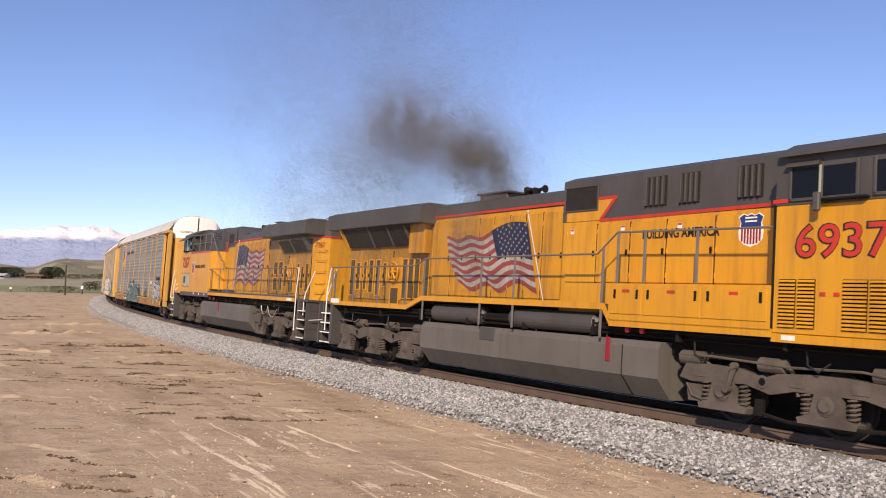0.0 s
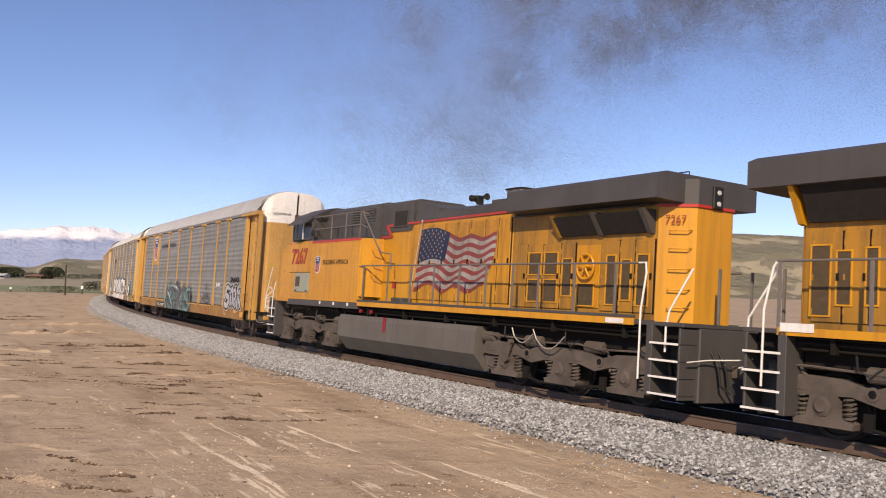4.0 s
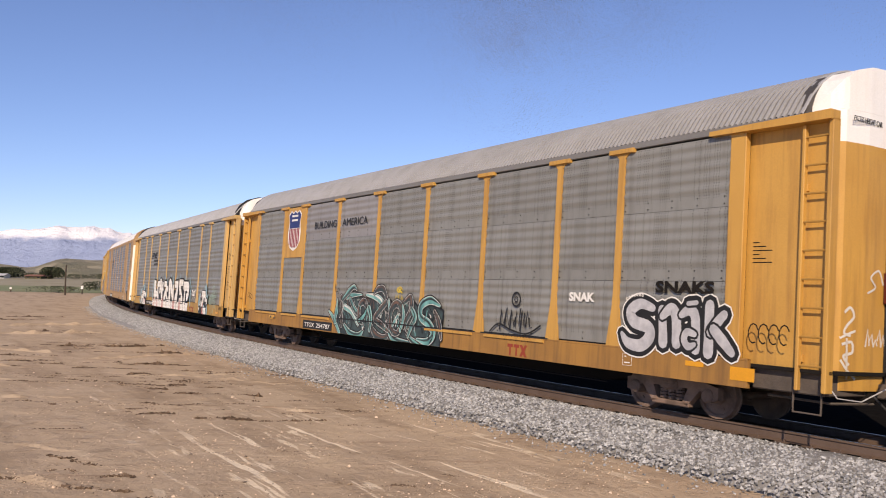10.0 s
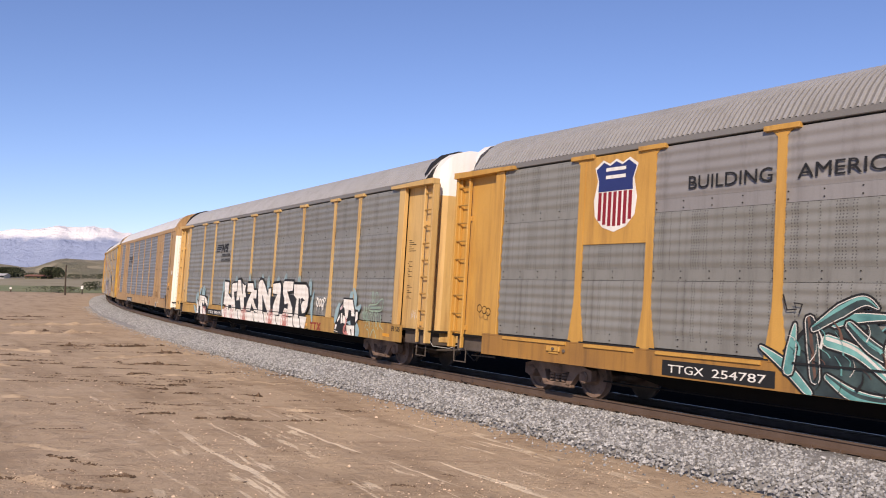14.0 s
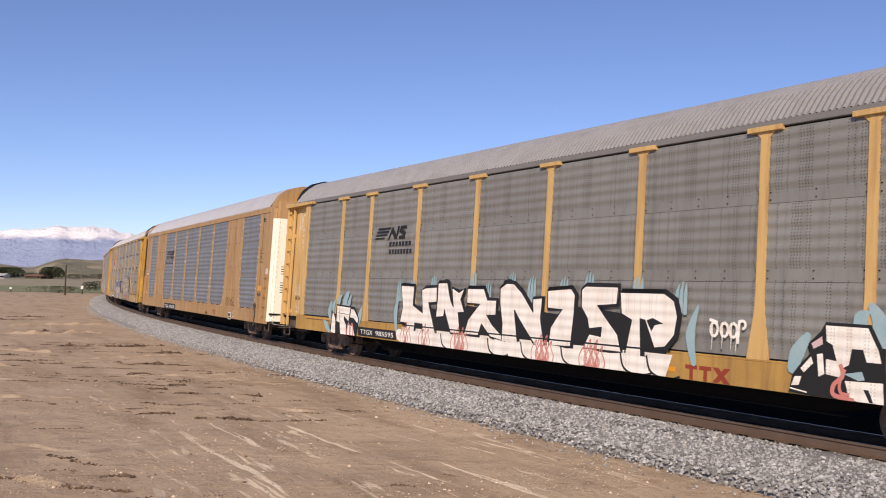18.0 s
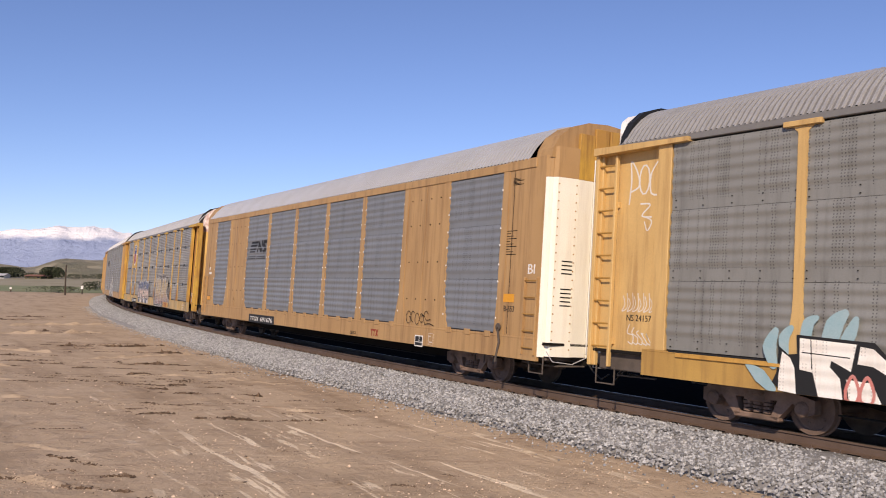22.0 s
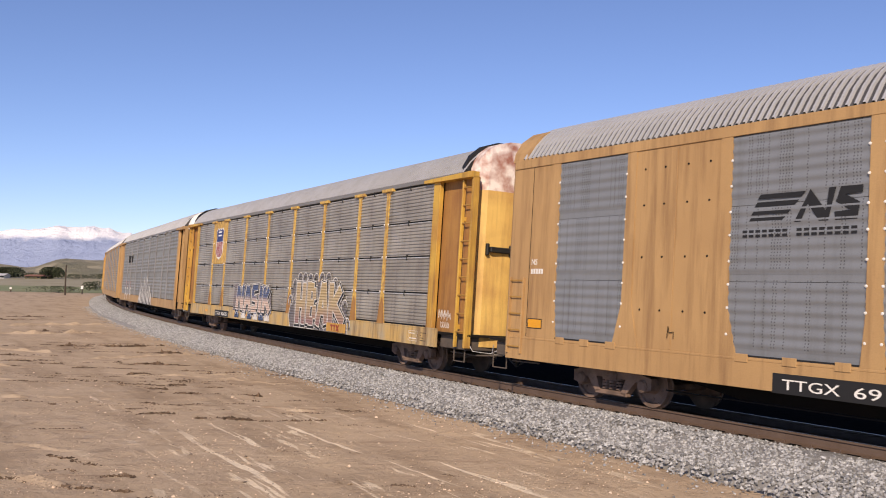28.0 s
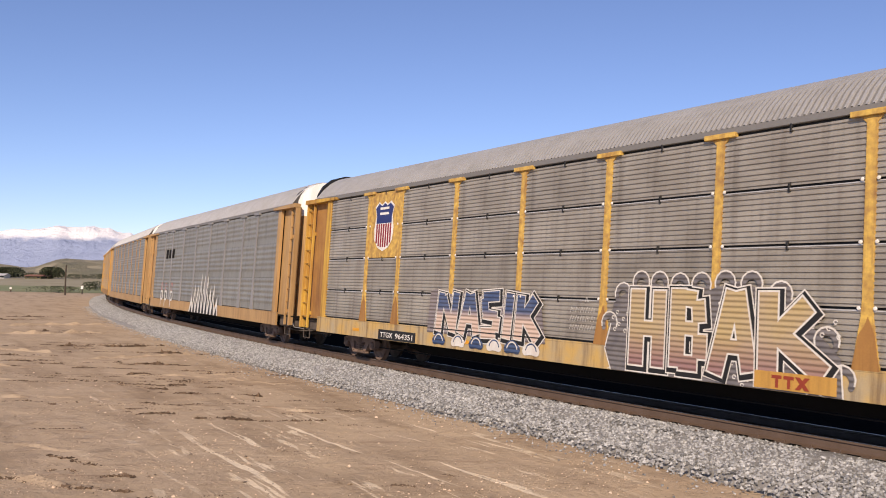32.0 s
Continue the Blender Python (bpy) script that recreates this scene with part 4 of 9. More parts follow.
def end_doors(root, sg, top_mat, mid_mat, low_mat, z_mid=None, z_split=4.72):
    """The two folding doors that close an end, white above and yellow below."""
    for side in (-1, 1):
        def leaf(z0, z1):
            g = Geo()
            ring = [(1.33, -0.50), (1.27, -0.20), (1.05, -0.02), (0.55, 0.05), (0.035, 0.06)]
            front = [(sg * (HALF - 0.12 + d), side * w) for w, d in ring]
            back = [(sg * (HALF - 0.20 + d), side * (w - 0.01)) for w, d in reversed(ring)]
            return g.prism(front + back, 2, z0, z1)
        d = part("end_door", leaf(0.80, z_split), low_mat, root)
        part("door_top", leaf(z_split, 5.24), top_mat, d)
        ws = [0.035 + (1.33 - 0.035) * i / 16 for i in range(17)]
        rows = []
        for w in ws:
            dd = float(np.interp(w, (0.035, 0.55, 1.05, 1.27, 1.33), (0.06, 0.05, -0.02, -0.20, -0.50)))
            zt = float(np.interp(w, (0.035, 0.5, 0.85, 1.1, 1.25, 1.33), (6.02, 6.0, 5.90, 5.72, 5.48, 5.25)))
            rows.append((sg * (HALF - 0.12 + dd), side * w, zt))
        back = sg * (HALF - 0.72)
        vs = [q for x, y, z in rows for q in ((x, y, 5.242), (x, y, z), (back, y, z), (back, y, 5.242))]
        fs = [(4 * i + a, 4 * i + 4 + a, 4 * i + 4 + (a + 1) % 4, 4 * i + (a + 1) % 4) for i in range(16) for a in range(4)] + [(0, 1, 2, 3), (64, 65, 66, 67)]
        part("door_crown", Geo().add(vs, fs), top_mat, d)
    g = Geo().box(sg * (HALF - 0.1), sg * (HALF - 0.04), -0.03, 0.03, 0.8, 5.9, 0.004)
    part("door_gap", g, BLACK, root)
    for z in (2.2, 4.6):
        for q in (-0.07, 0.07):
            part("door_latch", Geo().box(sg * (HALF - 0.05), sg * (HALF + 0.03), q - 0.03, q + 0.03, z, z + 0.5, 0.01), LATCH, root, "dark red door latch")


def tee_post(x, mat, y=-1.6, flare=0.22, head=0.34, width=0.085):
    g = Geo()
    sg = 1 if y > 0 else -1
    g.prism([(x - flare, 1.16), (x + flare, 1.16), (x + width * 1.15, 1.95), (x + width, 2.2), (x + width, 4.96), (x - width, 4.96), (x - width, 2.2), (x - width * 1.15, 1.95)], 1, y, y + sg * 0.035)
    g.box(x - head, x + head, y - sg * 0.02, y + sg * 0.085, 4.965, 5.055, 0.006)
    g.prism([(x - width * 2.2, 4.966), (x + width * 2.2, 4.966), (x + width, 4.86), (x - width, 4.86)], 1, y, y + sg * 0.03)
    return g


def autorack(label, offset, paint, panel_mat, rows, pitch, shield=None, end_mats=None, post_mat=None, end_paint=None, gap=0.004, roof=None, crown=6.055, wall=None, rim=None):
    root = thing("autorack_car", label, "railway car", "cars of the train")
    post_mat, end_paint = post_mat or paint, end_paint or paint
    car_base(root, offset, paint, SILL.get(paint.name, paint))
    roof = roof or ROOF
    key = (roof.name, crown)
    if key not in _roofs:
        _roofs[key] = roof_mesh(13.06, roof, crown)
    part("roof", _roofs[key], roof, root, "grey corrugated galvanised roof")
    edges = (-11.72,) + POSTS + (11.72,)
    for sg in (-1, 1):
        for a, b in zip(edges[:-1], edges[1:]):
            for z0, z1 in zip(rows[:-1], rows[1:]):
                if shield and sg < 0 and (a, b) == (POSTS[0], POSTS[1]) and z0 > shield - 0.2:
                    continue
                if sg > 0 and z0 != rows[0]:
                    continue
                zt = z1 if sg < 0 else rows[-1]
                k = (round(b - a, 3), z0, zt, panel_mat.name, pitch)
                if k not in _panels:
                    _panels[k] = wavy_panel("panel", -(b - a) / 2 + 0.02, (b - a) / 2 - 0.02, z0 + gap, zt - gap, 0, panel_mat, pitch, 0.024, 0.24 if pitch > 0.15 else 0.0, pitch < 0.15)
                mp = pose((a + b) / 2, sg * 1.535, 0, 0, 0, 0 if sg < 0 else 180)
                plain = shield == 3.75 and zt == rows[-1] and a in POSTS[1:3]
                pm = part("panel", _panels[k].copy() if plain else _panels[k], PANEL_PLAIN if plain else panel_mat, root, m=mp)
                if plain:
                    pm.data.materials[0] = PANEL_PLAIN
                if sg < 0 and pitch > 0.15 and offset < 80:
                    bolt_row(root, -(b - a) / 2 + 0.12, (b - a) / 2 - 0.12, 0, z0 + 0.06, mp)
        # added black sheet; paints the car's dark inside into the panel gaps
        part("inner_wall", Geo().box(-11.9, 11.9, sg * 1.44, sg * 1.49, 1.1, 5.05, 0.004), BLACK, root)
        for x in POSTS:
            part("post", tee_post(x, post_mat, sg * 1.545), post_mat, root)
        part("eave", Geo().box(-13.12, 13.12, sg * 1.47, sg * 1.572, 5.03, 5.15, 0.01), roof, root)
        for e in (-1, 1):
            end_bay(root, e, sg, end_paint, wall)
    for e in (-1, 1):
        t, m, l = end_mats or (DOOR_WHITE, None, paint)
        end_doors(root, e, t, m, l)
        hood = [(1.5, 5.06), (1.46, 5.28), (1.3, 5.58), (1.0, 5.84), (0.55, 6.0), (0, 6.03), (-0.55, 6.0), (-1.0, 5.84), (-1.3, 5.58), (-1.46, 5.28), (-1.5, 5.06)]
        if rim:
            hood = [(a * 1.02, c + 0.045) for a, c in hood]
        part("roof_end", Geo().prism(hood, 0, e * 12.96, e * 13.12), rim or LOCO_GREY, root)
    return root


_rungs = {}


def _rung(e, sg):
    if (e, sg) not in _rungs:
        _rungs[e, sg] = Geo().tube([(e * 13.17, sg * 1.53, 0), (e * 13.64, sg * 1.53, 0)], 0.018, 6).mesh("rung", RUNG)
    return _rungs[e, sg]


def end_bay(root, e, sg, paint, wall=None):
    """The recessed end of a side, with its open ladder and the bar under the eave."""
    y = sg * 1.58
    part("end_post", Geo().box(e * 11.72, e * 12.05, y, y - sg * 0.12, 1.17, 5.0, 0.01), paint, root)
    part("end_wall", Geo().box(e * 12.0, e * 13.66, sg * 1.36, sg * 1.41, 1.05, 5.0, 0.006), wall or paint, root)
    post = part("ladder_stile", Geo().box(e * 13.13, e * 13.19, sg * 1.47, sg * 1.56, 0.76, 4.95, 0.01), paint, root)
    part("corner_post", Geo().box(e * 13.62, e * 13.70, sg * 1.40, sg * 1.58, 0.76, 5.0, 0.008).box(e * 13.56, e * 13.62, sg * 1.41, sg * 1.50, 0.76, 5.0, 0.008), paint, root)
    for z in (1.2, 3.9):
        part("bracket", Geo().box(e * 13.13, e * 13.19, sg * 1.41, sg * 1.47, z, z + 0.12, 0.006), paint, post)
    for i in range(9):
        z = 1.15 + i * 0.45
        part("rung", _rung(e, sg), paint, post, m=pose(0, 0, z))
    part("eave_bar", Geo().prism([(e * 11.3, 5.0), (e * 13.7, 4.97), (e * 13.7, 5.12), (e * 11.3, 5.08)], 1, sg * 1.42, sg * 1.66), paint, root)


P3 = (1.2, 2.45, 3.75, 5.0)
P4 = (1.2, 2.07, 3.06, 4.01, 5.0)
CARS = []


for _o, _lab, _args in (
        (-0.34, "tan yellow automobile car with grey side panels and graffiti", dict(paint=CAR_YELLOW, panel_mat=PANEL, rows=P3, pitch=0.22, shield=3.75)),
        (28.06, "pale yellow automobile car with grey side panels and white graffiti", dict(paint=CAR_YELLOW_2, panel_mat=PANEL, rows=P3, pitch=0.2, crown=6.0, rim=BLACK)),
        (84.97, "rusty yellow automobile car with dark panels and graffiti", dict(paint=CAR_RUST, panel_mat=PANEL_DARK, rows=P4, pitch=0.095, shield=3.06, post_mat=FLAKE, crown=5.985, rim=BLACK, wall=END_RUST, end_mats=(PEEL, None, END_PALE), gap=0.02)),
        (113.35, "faded tan automobile car with grey side panels and posts", dict(paint=CAR_BROWN, panel_mat=PANEL, rows=P3, pitch=0.2, post_mat=PANEL_PLAIN)),
        (141.75, "yellow automobile car with grey side panels", dict(paint=CAR_BROWN, panel_mat=PANEL, rows=P4, pitch=0.2, post_mat=CAR_BROWN)),
        (170.15, "yellow automobile car with grey side panels", dict(paint=CAR_YELLOW, panel_mat=PANEL, rows=P3, pitch=0.2)),
        (198.55, "yellow automobile car with grey side panels", dict(paint=CAR_YELLOW, panel_mat=PANEL, rows=P3, pitch=0.2))):
    CARS.append((autorack(_lab, _o, **_args), _o, 20.12))


# ---- the tan car with framed panels and smooth ends ----
def tan_car(label, offset, paint):
    root = thing("autorack_car", label, "railway car", "cars of the train")
    car_base(root, offset, paint, paint, 13.45, 12.95, 0.68)
    part("roof", roof_mesh(12.75, ROOF_TROUGH_DARK, 6.085, 5.16, 1.56, 0.145, 0.045, RIB_TOP_GLINT), ROOF_TROUGH_DARK, root, "bright corrugated galvanised roof")
    ed = (-11.51, -9.28, -7.03, -4.28, -1.43, 1.43, 4.28, 7.03, 9.28, 11.95)
    for sg in (-1, 1):
        for k, (a, b) in enumerate(zip(ed[:-1], ed[1:])):
            solid = k in (1, 7)
            if solid:
                part("solid_panel", Geo().box(a, b, sg * 1.50, sg * 1.56, 1.17, 5.0, 0.006).box((a + b) / 2 - 0.02, (a + b) / 2 + 0.02, sg * 1.56, sg * 1.572, 1.2, 4.95, 0.003), paint, root)
                g = Geo()
                for z in (1.9, 2.9, 3.9, 4.6):
                    for x in (a + 0.35, a + 0.85, b - 0.85, b - 0.35):
                        g.lathe([(sg * 1.558, 0.025), (sg * 1.57, 0.02)], (x, 0, z), 1, 6)
                tagged(part("rivet", g, DARK, root), kind="stuff")
            else:
                zs = P3 if sg < 0 else (1.2, 5.0)
                for z0, z1 in zip(zs[:-1], zs[1:]):
                    q = (round(b - a, 3), z0, z1, "tan")
                    if q not in _panels:
                        _panels[q] = wavy_panel("panel", -(b - a) / 2 + 0.12, (b - a) / 2 - 0.12, z0 + 0.004, z1 - 0.004, 0, PANEL_BLUE, 0.185, 0.022, 0.12)
                    part("panel", _panels[q], PANEL_BLUE, root, m=pose((a + b) / 2, sg * 1.54, 0, 0, 0, 0 if sg < 0 else 180))
                # black sheet added behind the sheets for the dark of the interior
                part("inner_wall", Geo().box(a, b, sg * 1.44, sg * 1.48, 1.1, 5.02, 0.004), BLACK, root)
                part("bottom_rail", Geo().box(a, b, sg * 1.50, sg * 1.57, 1.12, 1.20, 0.004), paint, root)
                if sg < 0:
                    # black strips painted for the shadow line at the panel's foot and head
                    part("panel_gap", Geo().box(a + 0.10, b - 0.10, -1.572, -1.565, 1.195, 1.225, 0).box(a + 0.10, b - 0.10, -1.572, -1.565, 4.965, 4.985, 0), BLACK, root)
                    for i in range(3):
                        xx = a + (b - a) * (i + 0.5) / 3
                        part("sill_tab", Geo().box(xx - 0.13, xx + 0.13, -1.592, -1.57, 1.10, 1.24, 0.006), paint, root)
        for x in ed:
            foot = 0.34 if abs(x) in (7.03, 9.28) else 0.20
            part("post", Geo().prism([(x - foot, 1.16), (x + foot, 1.16), (x + 0.13, 2.0), (x + 0.12, 5.0), (x - 0.12, 5.0), (x - 0.13, 2.0)], 1, sg * 1.54, sg * 1.575), paint, root)
        for k, (a, b) in enumerate(zip(ed[:-1], ed[1:])):
            if sg < 0 and k not in (1, 7):
                for x in (a + 0.13, b - 0.13):
                    for z in (1.55, 2.0, 2.4, 2.8, 3.25, 3.65, 4.1, 4.55):
                        part("clip", Geo().lathe([(-1.575, 0.026), (-1.583, 0.022), (-1.586, 0.010)], (x, 0, z), 1, 7), WHITE, root)
        part("top_rail", Geo().box(-12.95, 13.1, sg * 1.48, sg * 1.585, 4.97, 5.17, 0.008), paint, root)
        for e, sh in ((-1, 0.5), (1, 0.0)):
            k = e * (13.45 - sh)
            start = 11.95 if e > 0 else -11.51
            part("end_wall", Geo().prism([(start, 0.80), (k, 0.80), (k, 5.2), (start, 5.2)], 1, sg * 1.50, sg * 1.56), paint, root)
            part("wall_seam", Geo().box(e * 12.27, e * 12.285, sg * 1.555, sg * 1.563, 1.2, 4.98, 0), DARK, root)
            part("end_curve", Geo().prism([(k - e * 0.01, sg * 1.56), (k + e * 0.09, sg * 1.52), (k + e * 0.12, sg * 1.45), (k + e * 0.05, sg * 1.43), (k - e * 0.01, sg * 1.48)], 2, 4.72, 5.2), paint, root)
            part("end_corner", Geo().prism([(k - e * 0.01, sg * 1.56), (k + e * 0.09, sg * 1.52), (k + e * 0.12, sg * 1.45), (k + e * 0.05, sg * 1.43), (k - e * 0.01, sg * 1.48)], 2, 0.78, 4.716), DOOR_CREAM if e > 0 else paint, root)
            ld = part("ladder_rail", Geo().box(k - e * 0.55, k - e * 0.51, sg * 1.56, sg * 1.62, 0.8, 2.5, 0.004).box(k - e * 0.09, k - e * 0.05, sg * 1.56, sg * 1.62, 0.8, 2.5, 0.004), paint, root)
            for i in range(5):
                part("rung", Geo().tube([(k - e * 0.53, sg * 1.61, 0.95 + i * 0.37), (k - e * 0.07, sg * 1.61, 0.95 + i * 0.37)], 0.014, 5), RUNG, ld)
    for e, sh in ((-1, 0.5), (1, 0.0)):
        k = e * (13.6 - sh)
        hood = [(1.54, 5.15), (1.5, 5.36), (1.32, 5.66), (1.0, 5.90), (0.55, 6.05), (0, 6.09), (-0.55, 6.05), (-1.0, 5.90), (-1.32, 5.66), (-1.5, 5.36), (-1.54, 5.15)]
        part("roof_end", Geo().prism(hood, 0, k - e * 0.58, k - e * 0.02), paint, root)
        leaf = [(k - e * 0.05, -1.44), (k + e * 0.05, -1.37), (k + e * 0.12, -0.86), (k + e * 0.05, -0.86), (k - e * 0.04, -1.36)]
        strip = part("door_strip", Geo().prism(leaf, 2, 0.80, 4.72), DOOR_CREAM, root, "white-painted end door leaf")
        part("door_top", Geo().prism(leaf, 2, 4.722, 5.4), paint, strip)
        g = Geo()
        for i in range(20):
            for yy, d in ((-1.34, 0.055), (-0.90, 0.115)):
                g.box(k + e * (d - 0.005), k + e * (d + 0.008), yy - 0.014, yy + 0.014, 0.95 + i * 0.19, 0.978 + i * 0.19, 0)
        tagged(part("door_bolt", g, RUNG, strip), kind="stuff")
        g = Geo()
        for i in range(9):
            z = 1.9 + i * 0.09 + (0.25 if i > 4 else 0)
            g.prism([(k + e * 0.080, -1.18), (k + e * 0.115, -0.92), (k + e * 0.10, -0.92), (k + e * 0.065, -1.18)], 2, z, z + 0.028)
        part("notice", g, DARK, strip)
        for a, b in ((-0.84, -0.42), (-0.40, -0.02), (0.02, 0.40), (0.42, 0.84), (0.86, 1.30)):
            d = part("end_door", Geo().box(k + e * 0.02, k + e * 0.1, a, b, 0.80, 4.72, 0.01), DOOR_CREAM, root, "white-painted end door leaf")
            part("door_top", Geo().box(k + e * 0.02, k + e * 0.1, a, b, 4.72, 5.95 - abs(a + b) ** 2 * 0.12, 0.01), CAR_RUST, d)
            part("door_rod", Geo().tube([(k + e * 0.13, b, 0.9), (k + e * 0.13, b, 5.2)], 0.016, 6), WHITE, d)
    return root


_t3 = tan_car("tan automobile car with framed grey panels and white end doors", 56.75, CAR_BROWN)
CARS.insert(2, (_t3, 56.75, 20.12))

# ---- diesel locomotives ----
LOCO_R = 0.535
WHEEL_DARK = surface("dark_wheel", (0.035, 0.030, 0.026), (0.02, 0.017, 0.015), 0.8, 0, 3, 0.8, 0.1, 30)
LOCO_WHEELS = wheelset_mesh(LOCO_R, 0.753, 32, WHEEL_DARK)
HANDRAIL = surface("handrail_grey", (0.16, 0.14, 0.13), (0.11, 0.10, 0.09), 0.6, 0, 3, 0.6)
SCREEN = surface("screen_black", (0.016, 0.013, 0.011), (0.010, 0.009, 0.008), 0.85, 0, 6, 0.6, 0.6, 220)
VENT = surface("vent_brown", (0.10, 0.065, 0.03), (0.06, 0.04, 0.022), 0.75, 0, 8, 0.6, 0.6, 160)
SOOTY = surface("sooty_yellow", (0.60, 0.265, 0.013), (0.42, 0.19, 0.018), 0.5, 0, 1.0, 0.8, 0.05, 50, (0.10, 0.055, 0.02), 0.7, True)
DUSTY = surface("exhaust_stained_yellow", (0.43, 0.20, 0.02), (0.25, 0.125, 0.020), 0.55, 0, 0.8, 0.9, 0.05, 50, (0.09, 0.055, 0.025), 0.75, True)
STACK_GREY = surface("heat_bleached_steel", (0.26, 0.25, 0.235), (0.12, 0.11, 0.10), 0.6, 0.2, 3.0, 0.9, 0.05, 40, (0.03, 0.028, 0.026), 0.7, True)
PALE = surface("pale_green_grey", (0.34, 0.36, 0.29), (0.28, 0.29, 0.23), 0.5, 0, 2, 0.6)
CHAIN = surface("galvanised_chain", (0.45, 0.43, 0.38), None, 0.5, 0.5)
FLAG_RED = surface("flag_red", (0.29, 0.048, 0.042), (0.17, 0.035, 0.03), 0.5, 0, 1.5, 0.8, 0, 40, (0.12, 0.07, 0.05), 0.6, True)
FLAG_WHITE = surface("flag_white", (0.40, 0.365, 0.335), (0.23, 0.21, 0.19), 0.5, 0, 1.5, 0.9, 0, 40, (0.15, 0.12, 0.09), 0.75, True)
SHIELD_RED = surface("shield_red", (0.27, 0.012, 0.022), None, 0.5)
LENS = surface("lamp_glass", (0.62, 0.62, 0.60), None, 0.1)


def side_frame(root, cx, turn):
    """A three-axle truck: cast side frames, journal boxes, coil springs, brake gear and wheelsets."""
    sides = []
    for sy in (-1, 1):
        a, b = sy * 1.02, sy * 1.20
        prof = [(-3.0, 0.72), (-2.85, 0.98), (-2.3, 1.00), (-1.7, 0.98), (-1.2, 0.86), (-0.9, 0.96), (-0.3, 1.0), (0.3, 1.0), (0.9, 0.96), (1.2, 0.86),
                (1.7, 0.98), (2.3, 1.0), (2.85, 0.98), (3.0, 0.72), (2.7, 0.66), (1.55, 0.72), (1.05, 0.60), (0.6, 0.70), (-0.6, 0.70), (-1.05, 0.60), (-1.55, 0.72), (-2.7, 0.66)]
        f = Geo().prism(prof, 1, a, b)
        for q in (-1.2, 1.2):
            f.lathe([(sy * 1.2, 0.11), (sy * 1.215, 0.11)], (q, 0, 0.80), 1, 12)
        for q in (-2.5, -0.55, 0.55, 2.5):
            f.box(q - 0.14, q + 0.14, sy * 1.2, sy * 1.212, 0.76, 0.95, 0.004)
        sides.append(f)
    g = Geo().box(-2.4, 2.4, -0.95, 0.95, 0.72, 0.92, 0.03)
    fr = part("truck", g, GRIME, root, "grey-brown cast three-axle truck frame", m=pose(cx, 0, 0, 0, 0, turn))
    for f in sides:
        sf = part("side_frame", f, GRIME, fr)
        for q in (-1.2, 1.2):
            # black disc laid on the frame, painted for the dark inside a hole
            part("frame_hole", Geo().lathe([(-1.222, 0.065), (-1.216, 0.065)], (q, 0, 0.80), 1, 12), BLACK, sf)
    for q in ((-2.0,) if cx > 0 else ()):
        g = Geo().tube([(q + 0.30, -1.30, 1.02), (q + 0.16, -1.31, 0.62)], [0.05, 0.05], 8).lathe([(-1.36, 0.06), (-1.26, 0.06)], (q + 0.30, 0, 1.02), 1, 10)
        part("damper", g.lathe([(-1.36, 0.075), (-1.26, 0.075)], (q + 0.16, 0, 0.62), 1, 10), GRIME, fr)
    for q in (-2.62, 2.62):
        part("shoe_bracket", Geo().prism([(q - 0.22, 0.62), (q + 0.22, 0.62), (q + 0.10, 0.32), (q - 0.16, 0.32)], 1, -1.19, -1.06).tube([(q - 0.2, -1.2, 0.62), (q - 0.05, -1.22, 0.42), (q + 0.18, -1.2, 0.36)], 0.022, 6), GRIME, fr)
    for q in (-2.0, 0.0, 2.0):
        for sy in (-1, 1):
            g = Geo().prism([(q - 0.50, 0.22), (q + 0.50, 0.22), (q + 0.53, 0.31), (q + 0.30, 0.38), (q + 0.25, 0.60), (q + 0.20, 0.80), (q - 0.20, 0.80), (q - 0.25, 0.60), (q - 0.30, 0.38), (q - 0.53, 0.31)], 1, sy * 1.0, sy * 1.235)
            g.lathe([(sy * 1.235, 0.17), (sy * 1.25, 0.17)], (q, 0, 0.545), 1, 16)
            g.lathe([(sy * 1.2, 0.15), (sy * 1.26, 0.15), (sy * 1.28, 0.11), (sy * 1.30, 0.10)], (q, 0, 0.545), 1, 16)
            part("journal_box", g, GRIME, fr)
            for e in (-0.40, 0.40):
                g = Geo()
                pts = []
                for k in range(41):
                    an = k / 40 * 5 * 2 * math.pi
                    pts.append((q + e + 0.085 * math.cos(an), sy * 1.13 + 0.085 * math.sin(an), 0.33 + 0.36 * k / 40))
                part("spring", g.tube(pts, 0.022, 5), GRIME, fr)
        ws = part("wheelset", LOCO_WHEELS, GRIME, fr, m=pose(q, 0, LOCO_R))
        SPINNERS.append((ws, q, LOCO_R))
    for q in (-2.75, -1.05, 0.98, 2.6):
        g = Geo().lathe([(q - 0.26, 0.08), (q - 0.24, 0.13), (q + 0.24, 0.13), (q + 0.26, 0.08)], (0, -1.12, 1.08), 0, 14)
        g.tube([(q + 0.26, -1.12, 1.08), (q + 0.42, -1.13, 0.95), (q + 0.5, -1.15, 0.62)], 0.035, 6)
        part("brake_cylinder", g, GRIME, fr)
    part("sand_pipe", Geo().tube([(-3.0, -1.22, 1.12), (-2.2, -1.25, 1.14), (-0.6, -1.24, 1.08), (0.6, -1.25, 1.12), (1.2, -1.25, 1.05), (2.7, -1.24, 1.1), (2.95, -1.2, 0.7)], 0.022, 6), GRIME, fr)
